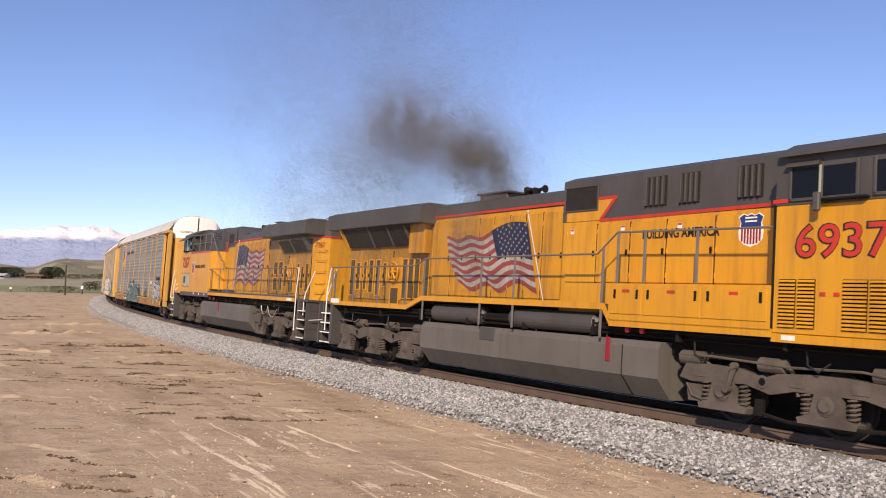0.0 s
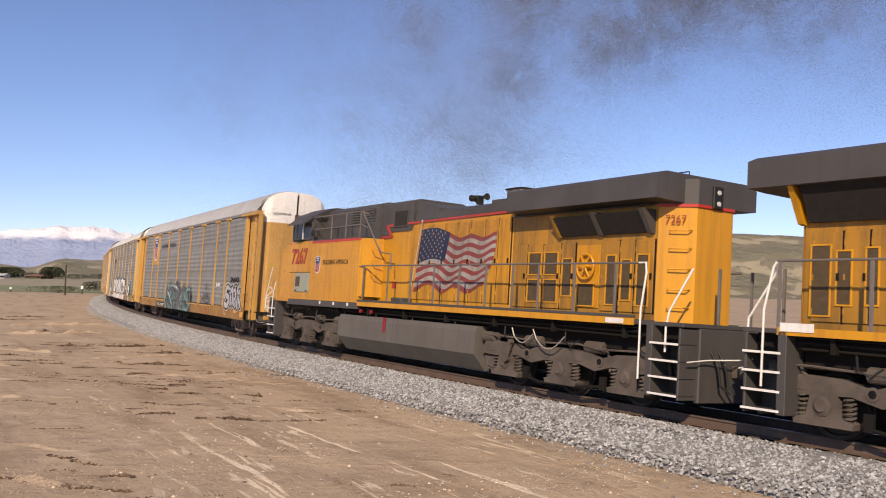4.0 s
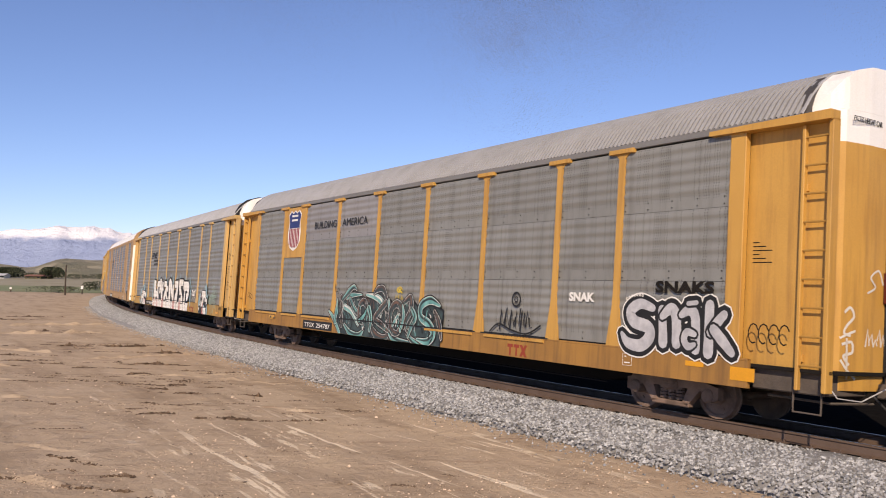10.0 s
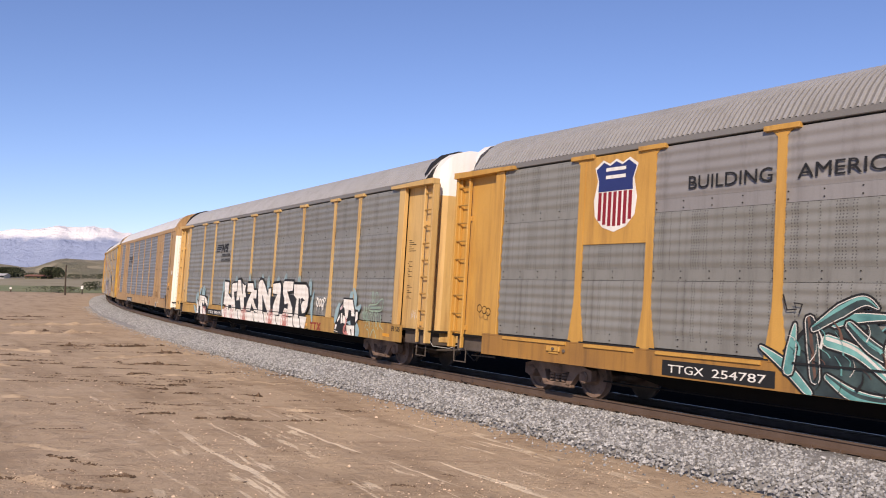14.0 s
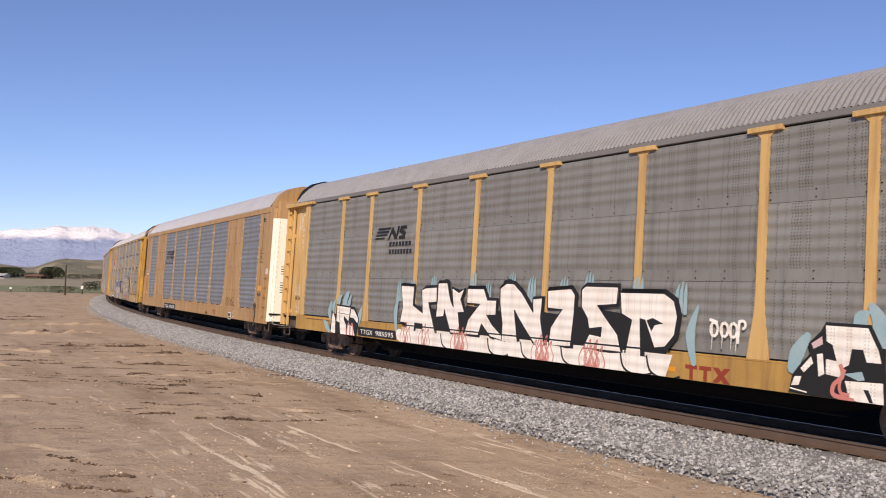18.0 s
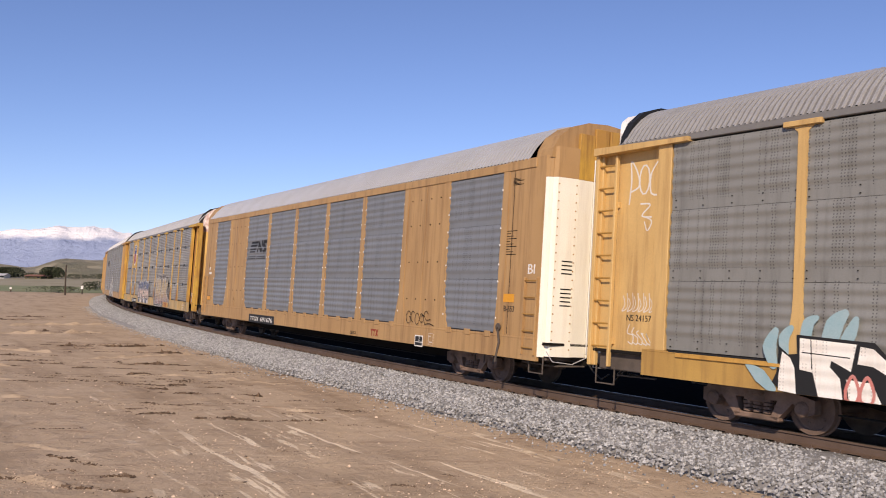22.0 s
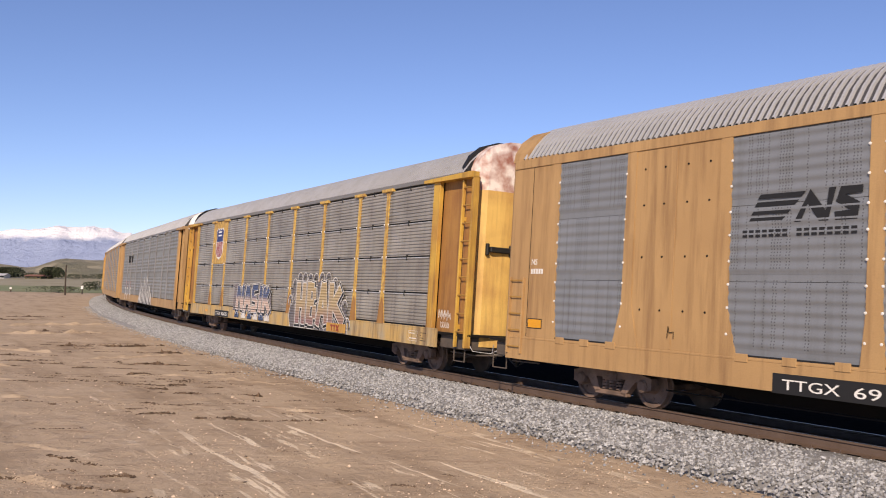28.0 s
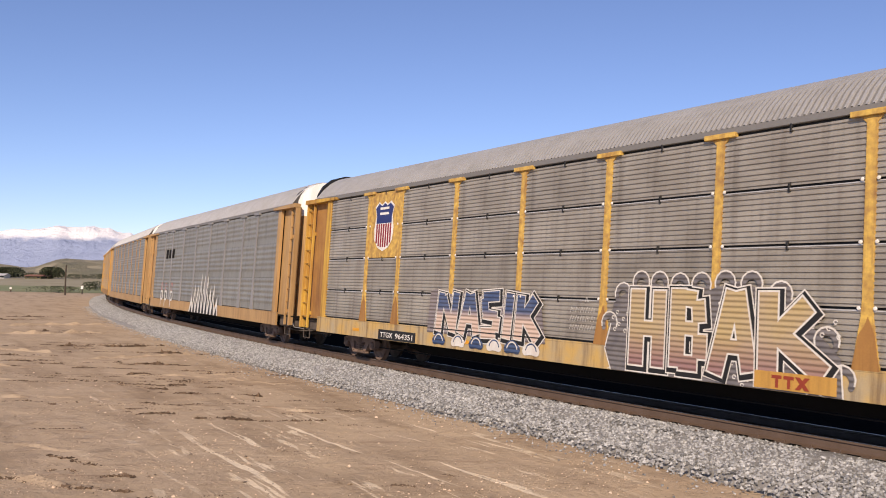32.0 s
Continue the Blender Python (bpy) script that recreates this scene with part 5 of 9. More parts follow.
    part("brake_rigging", Geo().tube([(-1.3, -1.16, 0.28), (-0.7, -1.2, 0.2), (0.6, -1.2, 0.24), (1.35, -1.16, 0.3)], 0.035, 6).box(-1.35, -1.2, -1.2, -1.1, 0.22, 0.5, 0.01).box(1.2, 1.35, -1.2, -1.1, 0.22, 0.5, 0.01), DARK, fr)


def fuel_tank(root, x0, x1, mat, label):
    sec = [(-1.40, 1.18), (-1.33, 1.31), (1.33, 1.31), (1.40, 1.18), (1.40, 0.62), (1.05, 0.22), (-1.05, 0.22), (-1.40, 0.62)]
    t = part("fuel_tank", Geo().prism(sec, 0, x0, x1), mat, root, label)
    for q in (x0 + 0.3 * (x1 - x0), x0 + 0.62 * (x1 - x0)):
        part("tank_seam", Geo().box(q, q + 0.02, -1.408, -1.395, 0.62, 1.2, 0.002), mat, t)
    return t


def steps(root, x, inward, name="step_well"):
    """Corner steps with pale edges; the well narrows towards the rail."""
    a, b = x, x + inward * 0.72
    w = part(name, Geo().box(a + inward * 0.66, b + inward * 0.1, -1.50, -0.9, 0.32, 1.66, 0.01).box(a, a + inward * 0.05, -1.46, -0.9, 0.30, 1.6, 0.01).box(a, b, -1.0, -0.92, 0.3, 1.66, 0.01), LOCO_GREY, root)
    for k in range(4):
        z = 0.36 + k * 0.31
        part("tread", Geo().box(a, b, -1.50, -1.05, z, z + 0.03, 0.005), LOCO_GREY, w)
        part("tread_edge", Geo().box(a, b, -1.512, -1.498, z - 0.004, z + 0.036, 0.003), WHITE, w, "white-painted step edge")


def rail_run(root, pts, posts, y=-1.48, mat=None, r=0.021, foot=None):
    mat = mat or HANDRAIL
    h = part("handrail", Geo().tube([(x, y, z) for x, z in pts], r, 8), mat, root)
    xs, zs = [p[0] for p in pts], [p[1] for p in pts]
    for x, z0 in posts:
        z1 = float(np.interp(x, xs, zs))
        part("handrail_post", Geo().box(x - 0.032, x + 0.032, y - 0.012, y + 0.012, z0, z1, 0.004), mat, h)
    return h


def white_rail(root, pts, r=0.02):
    part("grab_rail", Geo().tube(pts, r, 8), WHITE, root, "white-painted grab rail")


def sticker(root, x, z, y):
    """A small white notice with a red heading."""
    s = part("sticker", Geo().box(x - 0.06, x + 0.06, y, y - 0.002, z - 0.06, z + 0.045, 0), WHITE, root, "white warning sticker with a red heading")
    part("heading", Geo().box(x - 0.055, x + 0.055, y - 0.002, y - 0.004, z + 0.005, z + 0.04, 0), RED, s)


def hood_doors(root, xs, z0, z1, y, mat):
    for a, b in zip(xs[:-1], xs[1:]):
        d = part("hood_door", Geo().box(a + 0.02, b - 0.02, y - 0.03, y, z0, z1, 0.006), mat, root)
        part("door_latch", Geo().box(b - 0.10, b - 0.05, y - 0.055, y - 0.03, (z0 + z1) / 2 - 0.06, (z0 + z1) / 2 + 0.06, 0.004), DARK, d)
        part("door_seam", Geo().box(b - 0.02, b + 0.02, y - 0.010, y, z0 - 0.02, z1 + 0.02, 0.0), DARK, d)
        for q in (0.12, 0.5, 0.88):
            z = z0 + (z1 - z0) * q
            part("hinge", Geo().lathe([(z - 0.05, 0.016), (z + 0.05, 0.016)], (a + 0.035, y - 0.032, 0), 2, 6), mat, d)


def screen(root, x0, x1, z0, z1, y, mat, frame_mat, name="vent"):
    v = part(name, Geo().box(x0, x1, y - 0.012, y + 0.01, z0, z1, 0.002), mat, root)
    g = Geo()
    for a in ((x0 - 0.03, x1 + 0.03, z0 - 0.03, z0), (x0 - 0.03, x1 + 0.03, z1, z1 + 0.03), (x0 - 0.03, x0, z0, z1), (x1, x1 + 0.03, z0, z1)):
        g.box(a[0], a[1], y - 0.025, y, a[2], a[3], 0.003)
    part("vent_frame", g, frame_mat, v)
    return v


def louvres(root, x0, x1, z0, z1, y, n, mat, back, upright=False):
    v = part("louvre", Geo().box(x0, x1, y - 0.006, y + 0.01, z0, z1, 0.002), back, root)
    for i in range(n):
        if upright:
            q = x0 + (x1 - x0) * (i + 0.5) / n
            part("slat", Geo().box(q - 0.02, q + 0.02, y - 0.07, y - 0.006, z0 + 0.02, z1 - 0.02, 0.004), mat, v)
        else:
            q = z0 + (z1 - z0) * (i + 0.5) / n
            h = (z1 - z0) / n * 0.30
            part("slat", Geo().prism([(y - 0.006, q + h), (y - 0.03, q - h * 0.3), (y - 0.03, q - h), (y - 0.006, q - h)], 0, x0 + 0.01, x1 - 0.01), mat, v)
    return v


def shield(root, cx, z0, z1, y, s=None):
    """The railway's shield as plain shapes: white edge, blue head, red and white stripes, no letters."""
    h = z1 - z0
    w = s or h * 0.36

    def outline(k):
        pts = [(-0.62, 1.0), (-0.30, 0.94), (0, 1.0), (0.30, 0.94), (0.62, 1.0), (1.0, 0.90), (0.84, 0.72), (1.0, 0.45), (0.92, 0.22), (0.55, 0.07), (0, 0.0),
               (-0.55, 0.07), (-0.92, 0.22), (-1.0, 0.45), (-0.84, 0.72), (-1.0, 0.90)]
        return [(cx + px * w * k, z0 + h / 2 + (pz - 0.5) * h * k) for px, pz in pts]
    sh = part("shield", Geo().prism(outline(1.0), 1, y, y - 0.004), WHITE, root, "blue, white and red shield emblem")
    o = outline(0.93)
    zc = z0 + h * 0.56
    top = [p for p in o if p[1] > zc]
    top = sorted([p for p in top if p[0] <= cx], key=lambda p: p[1]) + sorted([p for p in top if p[0] > cx], key=lambda p: -p[1])
    lim = 0.80 * w
    part("shield_head", Geo().prism([(cx - lim, zc)] + [p for p in o[14:]] + o[:7] + [(cx + lim, zc)], 1, y - 0.004, y - 0.008), BLUE, sh)
    for i in range(-3, 4):
        a = cx + i * w * 0.235
        low = z0 + h * (0.06 + 0.10 * (abs(i) / 3.2) ** 3)
        part("stripe", Geo().box(a - w * 0.074, a + w * 0.074, y - 0.008, y - 0.004, low + h * 0.02, zc - h * 0.01, 0.0), SHIELD_RED, sh)
    for q in (0.86, 0.755):
        part("letter_bar", Geo().box(cx - w * 0.46, cx + w * 0.46, y - 0.011, y - 0.008, z0 + h * (q - 0.024), z0 + h * (q + 0.024), 0.0), WHITE, sh)
    del top
    return sh


def flag(root, pole_top, pole_foot, reach, y, lean=1):
    """A painted waving flag: hoist along the pole, thirteen stripes, a dark field with rows of stars."""
    px0, pz0 = pole_top
    px1, pz1 = pole_foot
    nu, nv = 34, 13
    sx = 1 if reach > 0 else -1

    def at(u, v):
        hx, hz = px0 + (px1 - px0) * (0.02 + 0.80 * v), pz0 + (pz1 - pz0) * (0.05 + 0.80 * v)
        length = abs(reach) * (1 - 0.07 * v + 0.05 * math.sin(3.0 * v))
        x = hx + sx * (length * u + 0.10 * math.sin(u * 7 + 1.2) * v)
        top = sum(float(np.interp(u + o, (0, 0.15, 0.3, 0.45, 0.6, 0.8, 1.0), (0, 0.05, 0.03, -0.22, -0.30, -0.20, -0.30))) for o in (-0.06, 0, 0.06)) / 3
        low = sum(float(np.interp(u + o, (0, 0.2, 0.4, 0.55, 0.7, 0.85, 1.0), (-0.16, 0.14, 0.0, -0.13, 0.06, -0.16, 0.14))) for o in (-0.06, 0, 0.06)) / 3
        z = hz + top * (1 - v) + low * v + (0.035 * math.sin(u * 14 + 0.6 + v * 3) + 0.075 * math.sin(u * 19 + 1.1 + v * 1.4) * min(1, max(0, (u - 0.3) * 3))) * min(1, 2 * u)
        return (x, y, z)
    g = Geo()
    vs = [at(i / nu, j / nv) for j in range(nv + 1) for i in range(nu + 1)]
    g.v = vs
    for j in range(nv):
        for i in range(nu):
            g.f.append((j * (nu + 1) + i, j * (nu + 1) + i + 1, (j + 1) * (nu + 1) + i + 1, (j + 1) * (nu + 1) + i))
            canton = i < nu * 0.40 and j < 7
            g.m.append(2 if canton else (0 if j % 2 == 0 else 1))
    fl = part("flag", g, [FLAG_RED, FLAG_WHITE, NAVY], root, "painted waving flag with stars and stripes")
    st = Geo()
    for r in range(9):
        for c in range(6 if r % 2 == 0 else 5):
            u, v = (0.03 + 0.058 * c + (0.029 if r % 2 else 0)) * 1.08, (r + 0.75) / 9.6 * 7 / 13
            x, yy, z = at(u, v)
            pts = []
            for k in range(10):
                a = math.pi / 2 + k * math.pi / 5
                q = 0.040 if k % 2 == 0 else 0.016
                pts.append((x + q * math.cos(a), z + q * math.sin(a)))
            st.prism(pts, 1, y - 0.002, y - 0.005)
    tagged(part("star_field", st, FLAG_WHITE, fl), kind="stuff")
    part("flag_pole", Geo().tube([(px0 - 0.02 * sx, y - 0.002, pz0 + 0.12), (px1 - 0.02 * sx, y - 0.002, pz1)], 0.014, 6).lathe([(0, 0.015), (0.04, 0.032), (0.08, 0.008)], (px0 - 0.02 * sx, y - 0.002, pz0 + 0.12), 2, 8), SPRAY_GREY, fl)
    return fl


def spoked_wheel(root, x, z, y, r, mat):
    g = Geo()
    pts = [(x + r * math.cos(a * math.pi / 12), y - 0.05, z + r * math.sin(a * math.pi / 12)) for a in range(25)]
    g.tube(pts, 0.028, 6, caps=False)
    for k in range(6):
        a = k * math.pi / 3
        g.tube([(x, y - 0.07, z), (x + r * math.cos(a), y - 0.05, z + r * math.sin(a))], [0.03, 0.02], 5)
    g.lathe([(y - 0.1, 0.05), (y, 0.07)], (x, 0, z), 1, 10)
    return part("brake_wheel", g, mat, root, "yellow spoked brake wheel")


def horn(root, x, z):
    for dx, dy in ((-0.3, -0.12), (-0.3, 0.0), (0.28, -0.06)):
        s = 1 if dx > 0 else -1
        part("horn_bell", Geo().lathe([(x, 0.03), (x + s * 0.22, 0.045), (x + s * 0.30, 0.085), (x + s * 0.33, 0.10)], (0, dy - 0.3, z), 0, 10), DARK, root)
    part("horn_base", Geo().box(x - 0.04, x + 0.04, -0.46, -0.26, z - 0.2, z + 0.05, 0.01), DARK, root)


def hood_body(root, x0, x1, w, z0, z_line, z_top, mat_low, mat_top, roof_in=0.28):
    part("hood", Geo().box(x0, x1, -w, w, z0, z_line, 0.015), mat_low, root)
    sec = [(-w, z_line), (w, z_line), (w, z_top - 0.12), (w - roof_in, z_top), (-w + roof_in, z_top), (-w, z_top - 0.12)]
    part("hood_top", Geo().prism(sec, 0, x0, x1), mat_top, root)


def red_line(root, x0, x1, za, zb, y, h=0.065):
    part("red_stripe", Geo().prism([(x0, za), (x1, zb), (x1, zb + h), (x0, za + h)], 1, y, y - 0.004), RED, root)


def wing_radiator(root, x0, x1, zb, zt, w=1.45, zig=None):
    sec = [(-w, zb), (-w, zt - 0.10), (-w + 0.25, zt), (w - 0.25, zt), (w, zt - 0.1), (w, zb), (w - 0.5, zb - 0.02), (-w + 0.5, zb - 0.02)]
    return part("radiator_wing", Geo().prism(sec, 0, x0, x1), LOCO_GREY, root, "wide grey radiator wing over the hood")


def loco_frame(root, x0, x1):
    for a, b in ((x0 + 0.5, -3.7), (4.3, x1 - 0.5)):
        part("traction_motor", Geo().box(a, b, -0.62, 0.62, 0.42, 1.40, 0.05), DARK, root)
    part("cable_tray", Geo().box(x0 + 0.9, x1 - 0.9, -1.05, -0.95, 1.08, 1.42, 0.01), DARK, root)
    for y, z, r in ((-1.32, 1.50, 0.03), (-1.28, 1.40, 0.022), (-1.36, 1.58, 0.018)):
        part("air_pipe", Geo().tube([(x0 + 1.0, y, z), (x0 + 4.0, y, z - 0.02), (x0 + 4.6, y, z + 0.03), (x1 - 5, y, z), (x1 - 1.2, y, z - 0.02)], r, 6), DARK, root)
    for k in range(9):
        xx = x0 + 1.6 + k * (x1 - x0 - 3.2) / 8
        part("pipe_bracket", Geo().box(xx - 0.04, xx + 0.04, -1.40, -1.2, 1.34, 1.66, 0.008), DARK, root)
        part("hose_loop", Geo().tube([(xx + 0.3, -1.25, 1.42), (xx + 0.36, -1.3, 1.15), (xx + 0.55, -1.3, 1.05), (xx + 0.7, -1.2, 1.2)], 0.018, 5), BLACK, root)
    part("frame", Geo().box(x0 + 0.15, x1 - 0.15, -1.25, 1.25, 1.38, 1.66, 0.02), DARK, root)
    for e, sg in ((x0, -1), (x1, 1)):
        part("pilot", Geo().box(e, e - sg * 0.12, -1.0, 1.0, 0.25, 1.62, 0.02), LOCO_GREY, root)
        g = Geo().box(e, e + sg * 0.5, -0.14, 0.14, 0.72, 0.96, 0.02)
        g.prism([(e + sg * 0.42, -0.17), (e + sg * 0.62, -0.2), (e + sg * 0.70, -0.04), (e + sg * 0.56, 0.02), (e + sg * 0.66, 0.16), (e + sg * 0.42, 0.16)], 2, 0.70, 1.0)
        part("coupler", g, GRIME, root, "dark knuckle coupler")
        part("platform", Geo().box(e, e - sg * 1.3, -1.45, 1.45, 1.62, 1.70, 0.01), LOCO_GREY, root)
        for yy in (-0.7, -0.5, 0.5, 0.7):
            part("air_hose", Geo().tube([(e, yy, 1.2), (e + sg * 0.18, yy, 0.95), (e + sg * 0.2, yy + 0.05, 0.6), (e + sg * 0.3, yy * 0.7, 0.45)], 0.022, 6), BLACK, root)
        part("uncoupling_lever", Geo().tube([(e + sg * 0.08, -1.4, 1.0), (e + sg * 0.12, -0.9, 1.05), (e + sg * 0.3, -0.2, 1.08)], 0.014, 6), WHITE, root)
        for yy in (-0.45, 0.45):
            part("end_rail_post", Geo().box(e - sg * 0.1, e - sg * 0.06, yy - 0.03, yy + 0.03, 1.7, 2.75, 0.005), HANDRAIL, root)


def loco_forward():
    """Cab leading; its right side faces the camera."""
    root = thing("locomotive", "yellow and grey diesel locomotive with flag mural and sooty exhaust", "locomotive", "locomotives")
    loco_frame(root, -10.1, 11.6)
    side_frame(root, -6.74, -1.0)
    side_frame(root, 8.33, 1.0)
    tank = fuel_tank(root, -3.75, 4.95, TANK, "dented grey fuel tank with a red gauge")
    part("fuel_gauge", Geo().box(3.52, 3.64, -1.425, -1.40, 0.85, 1.33, 0.005), SHIELD_RED, tank, "red sight gauge")
    part("tank_strap", Geo().prism([(-1.41, 1.2), (-1.41, 0.62), (-1.06, 0.21), (-1.0, 0.21), (-1.33, 0.6), (-1.33, 1.2)], 0, 3.98, 4.0), DARK, tank)
    part("tank_plate", Geo().box(-0.95, -0.35, -1.415, -1.40, 1.0, 1.3, 0.004), LOCO_GREY, tank)
    part("engine_bed", Geo().box(-4.4, 3.7, -0.92, 0.92, 1.25, 1.96, 0.02), DARK, root)
    for a, b in ((-3.35, -0.95), (0.1, 3.15)):
        part("air_reservoir", Geo().lathe([(a, 0.12), (a + 0.1, 0.22), (b - 0.1, 0.22), (b, 0.12)], (0, -1.20, 1.58), 0, 20), LOCO_GREY, root, "long grey air reservoir")
    for x in (4.1, 4.5):
        part("filler_cap", Geo().lathe([(-1.42, 0.06), (-1.36, 0.06)], (x, 0, 1.5), 1, 12), SHIELD_RED, root)
    # rear hood, radiator and intakes
    hood_body(root, -9.35, -4.2, 0.92, 1.7, 4.0, 4.1, DUSTY, LOCO_GREY)
    part("hood_end", Geo().prism([(-9.36, -0.92), (-9.36, 0.92), (-9.62, 0.55), (-9.62, -0.55)], 2, 1.7, 4.05), YELLOW, root)
    wing_radiator(root, -10.12, -4.1, 4.04, 4.60)
    for a, b in ((-9.2, -7.47), (-7.4, -6.25), (-6.2, -5.22)):
        p = part("intake", Geo().prism([(-1.02, 3.46), (-1.36, 4.06), (-1.30, 4.06), (-0.95, 3.46)], 0, a, b), SCREEN, root, "dark slanted radiator intake screen")
        part("intake_rib", Geo().prism([(-1.05, 3.44), (-1.40, 4.07), (-0.92, 4.07), (-0.92, 3.44)], 0, b, b + 0.05), LOCO_GREY, p)
    part("intake_rib", Geo().prism([(-0.92, 3.42), (-1.05, 3.44), (-1.40, 4.07), (-0.92, 4.07)], 0, -9.4, -9.3), YELLOW, root)
    part("intake_box", Geo().box(-5.15, -4.3, -1.15, -0.92, 3.2, 4.04, 0.01), SOOTY, root)
    for a, b, z0, z1 in ((-9.18, -8.86, 1.96, 3.08), (-8.73, -8.5, 2.14, 2.98), (-8.24, -8.06, 2.15, 3.02), (-7.86, -7.6, 2.05, 3.05), (-7.41, -7.15, 1.97, 3.05), (-6.95, -6.75, 2.25, 2.95)):
        screen(root, a, b, z0, z1, -0.945, VENT, YELLOW)
    hood_doors(root, (-9.2, -8.65, -8.2, -7.8, -7.3, -6.85, -6.4), 1.85, 3.3, -0.92, DUSTY)
    part("niche", Geo().box(-6.58, -5.85, -0.94, -0.92, 1.85, 3.12, 0.005), SOOTY, root)
    screen(root, -6.42, -5.95, 1.75, 2.2, -0.945, VENT, YELLOW)
    spoked_wheel(root, -6.19, 2.69, -0.98, 0.28, YELLOW)
    for a in (-5.74, -5.39, -5.04, -4.52):
        screen(root, a, a + 0.26, 1.93, 3.05, -0.945, VENT, YELLOW)
    # engine hood
    hood_body(root, -4.2, 1.42, 0.92, 1.9, 4.18, 4.59, YELLOW, LOCO_GREY)
    hood_doors(root, (-4.15, -3.2, -2.55, -1.9, -1.25, -0.6, 0.05, 0.7, 1.5), 2.05, 4.05, -0.92, SOOTY)
    red_line(root, -4.2, 1.55, 4.16, 4.20, -0.948)
    flag(root, (0.12, 3.95), (0.86, 2.0), -3.55, -0.962)
    part("chimney", Geo().box(-2.75, -1.5, -0.42, 0.42, 4.5, 4.77, 0.03).box(-2.84, -1.38, -0.47, 0.47, 4.77, 4.82, 0.01), LOCO_GREY, root, "soot-stained exhaust stack")
    horn(root, -0.35, 4.75)
    # tall equipment section behind the cab
    hood_body(root, 1.42, 7.45, 0.95, 1.7, 3.78, 4.82, YELLOW, LOCO_GREY, 0.3)
    part("grey_wedge", Geo().prism([(1.56, 3.78), (2.62, 3.78), (3.12, 4.22), (1.56, 4.20)], 1, -0.953, -0.956), YELLOW, root)
    red_line(root, 1.56, 3.12, 4.2, 4.22, -0.957)
    part("red_stripe", Geo().prism([(2.60, 3.76), (2.76, 3.82), (3.22, 4.28), (3.06, 4.24)], 1, -0.957, -0.960), RED, root)
    red_line(root, 2.66, 7.45, 3.74, 3.80, -0.958)
    screen(root, 1.52, 2.56, 4.03, 4.53, -0.958, SCREEN, LOCO_GREY)
    for a, b in ((3.96, 4.55), (4.88, 5.38), (6.27, 6.81)):
        louvres(root, a, b, 3.97, 4.57, -0.955, 4, LOCO_GREY, SCREEN, True)
    hood_doors(root, (1.6, 2.6, 3.6, 4.6, 5.8, 7.4), 2.45, 3.68, -0.948, YELLOW)
    for _sx, _sz in ((1.82, 3.56), (3.40, 3.58), (4.95, 3.56)):
        sticker(root, _sx, _sz, -0.985)
    lettering("BUILDING AMERICA", 3.96, 3.33, -0.982, 0.175, BLACK, root, 1.95, 0.006)
    shield(root, 6.60, 3.10, 3.70, -0.975, 0.27)
    bat = part("battery_box", Geo().box(3.62, 7.48, -1.50, -0.95, 1.64, 2.40, 0.015), YELLOW, root)
    for a, b in ((3.7, 4.55), (4.6, 6.0), (6.05, 7.4)):
        part("box_lid", Geo().box(a, b, -1.518, -1.50, 1.80, 2.33, 0.006), YELLOW, bat)
        part("box_label", Geo().box((a + b) / 2 - 0.1, (a + b) / 2 + 0.1, -1.522, -1.516, 2.22, 2.28, 0.0), RED, bat)
        for q in (a + 0.12, b - 0.12):
            part("lid_latch", Geo().box(q - 0.03, q + 0.03, -1.53, -1.516, 2.1, 2.28, 0.004), DARK, bat)
    # walkway with its bright edge
    for x0, x1, z0, z1 in ((-9.4, -4.5, 1.60, 1.60), (-4.5, -3.7, 1.60, 1.87), (-3.7, 3.45, 1.87, 1.87), (3.45, 3.66, 1.87, 1.58), (3.66, 7.5, 1.55, 1.55)):
        part("walkway_edge", Geo().prism([(x0, z0), (x1, z1), (x1, z1 + 0.13), (x0, z0 + 0.13)], 1, -1.50, -1.44), YELLOW, root)
        part("walkway", Geo().prism([(x0, z0 + 0.08), (x1, z1 + 0.08), (x1, z1 + 0.12), (x0, z0 + 0.12)], 1, -1.44, -0.9), LOCO_GREY, root)
    rail_run(root, [(-9.45, 2.80), (-4.1, 2.82), (-3.6, 3.0), (3.22, 3.0), (3.78, 3.42), (7.45, 3.36)],
             [(-9.4, 1.6), (-7.85, 1.6), (-6.25, 1.6), (-4.6, 1.6), (-3.62, 1.35), (-0.92, 1.35), (0.42, 1.35), (3.4, 1.3), (3.82, 2.1), (4.55, 2.1), (5.85, 2.4)])
    part("far_handrail", Geo().tube([(-9.4, 1.48, 2.8), (7.4, 1.48, 2.9)], 0.021, 6), HANDRAIL, root)
    part("far_walkway", Geo().box(-9.4, 7.4, 0.9, 1.5, 1.62, 1.72, 0.01), YELLOW, root)
    part("plate", Geo().box(-9.35, -8.75, -1.515, -1.50, 1.66, 1.80, 0.003), WHITE, root)
    steps(root, -10.05, 1)
    white_rail(root, [(-9.45, -1.5, 2.78), (-9.5, -1.51, 2.70), (-9.65, -1.52, 2.0), (-9.66, -1.52, 0.75)])
    white_rail(root, [(-9.5, -1.3, 2.75), (-10.1, -1.3, 1.85), (-10.12, -1.3, 1.3), (-10.0, -1.3, 1.15)])
    # cab and nose
    cab = part("cab", Geo().box(7.5, 10.35, -1.5, 1.5, 1.62, 3.70, 0.02), YELLOW, root)
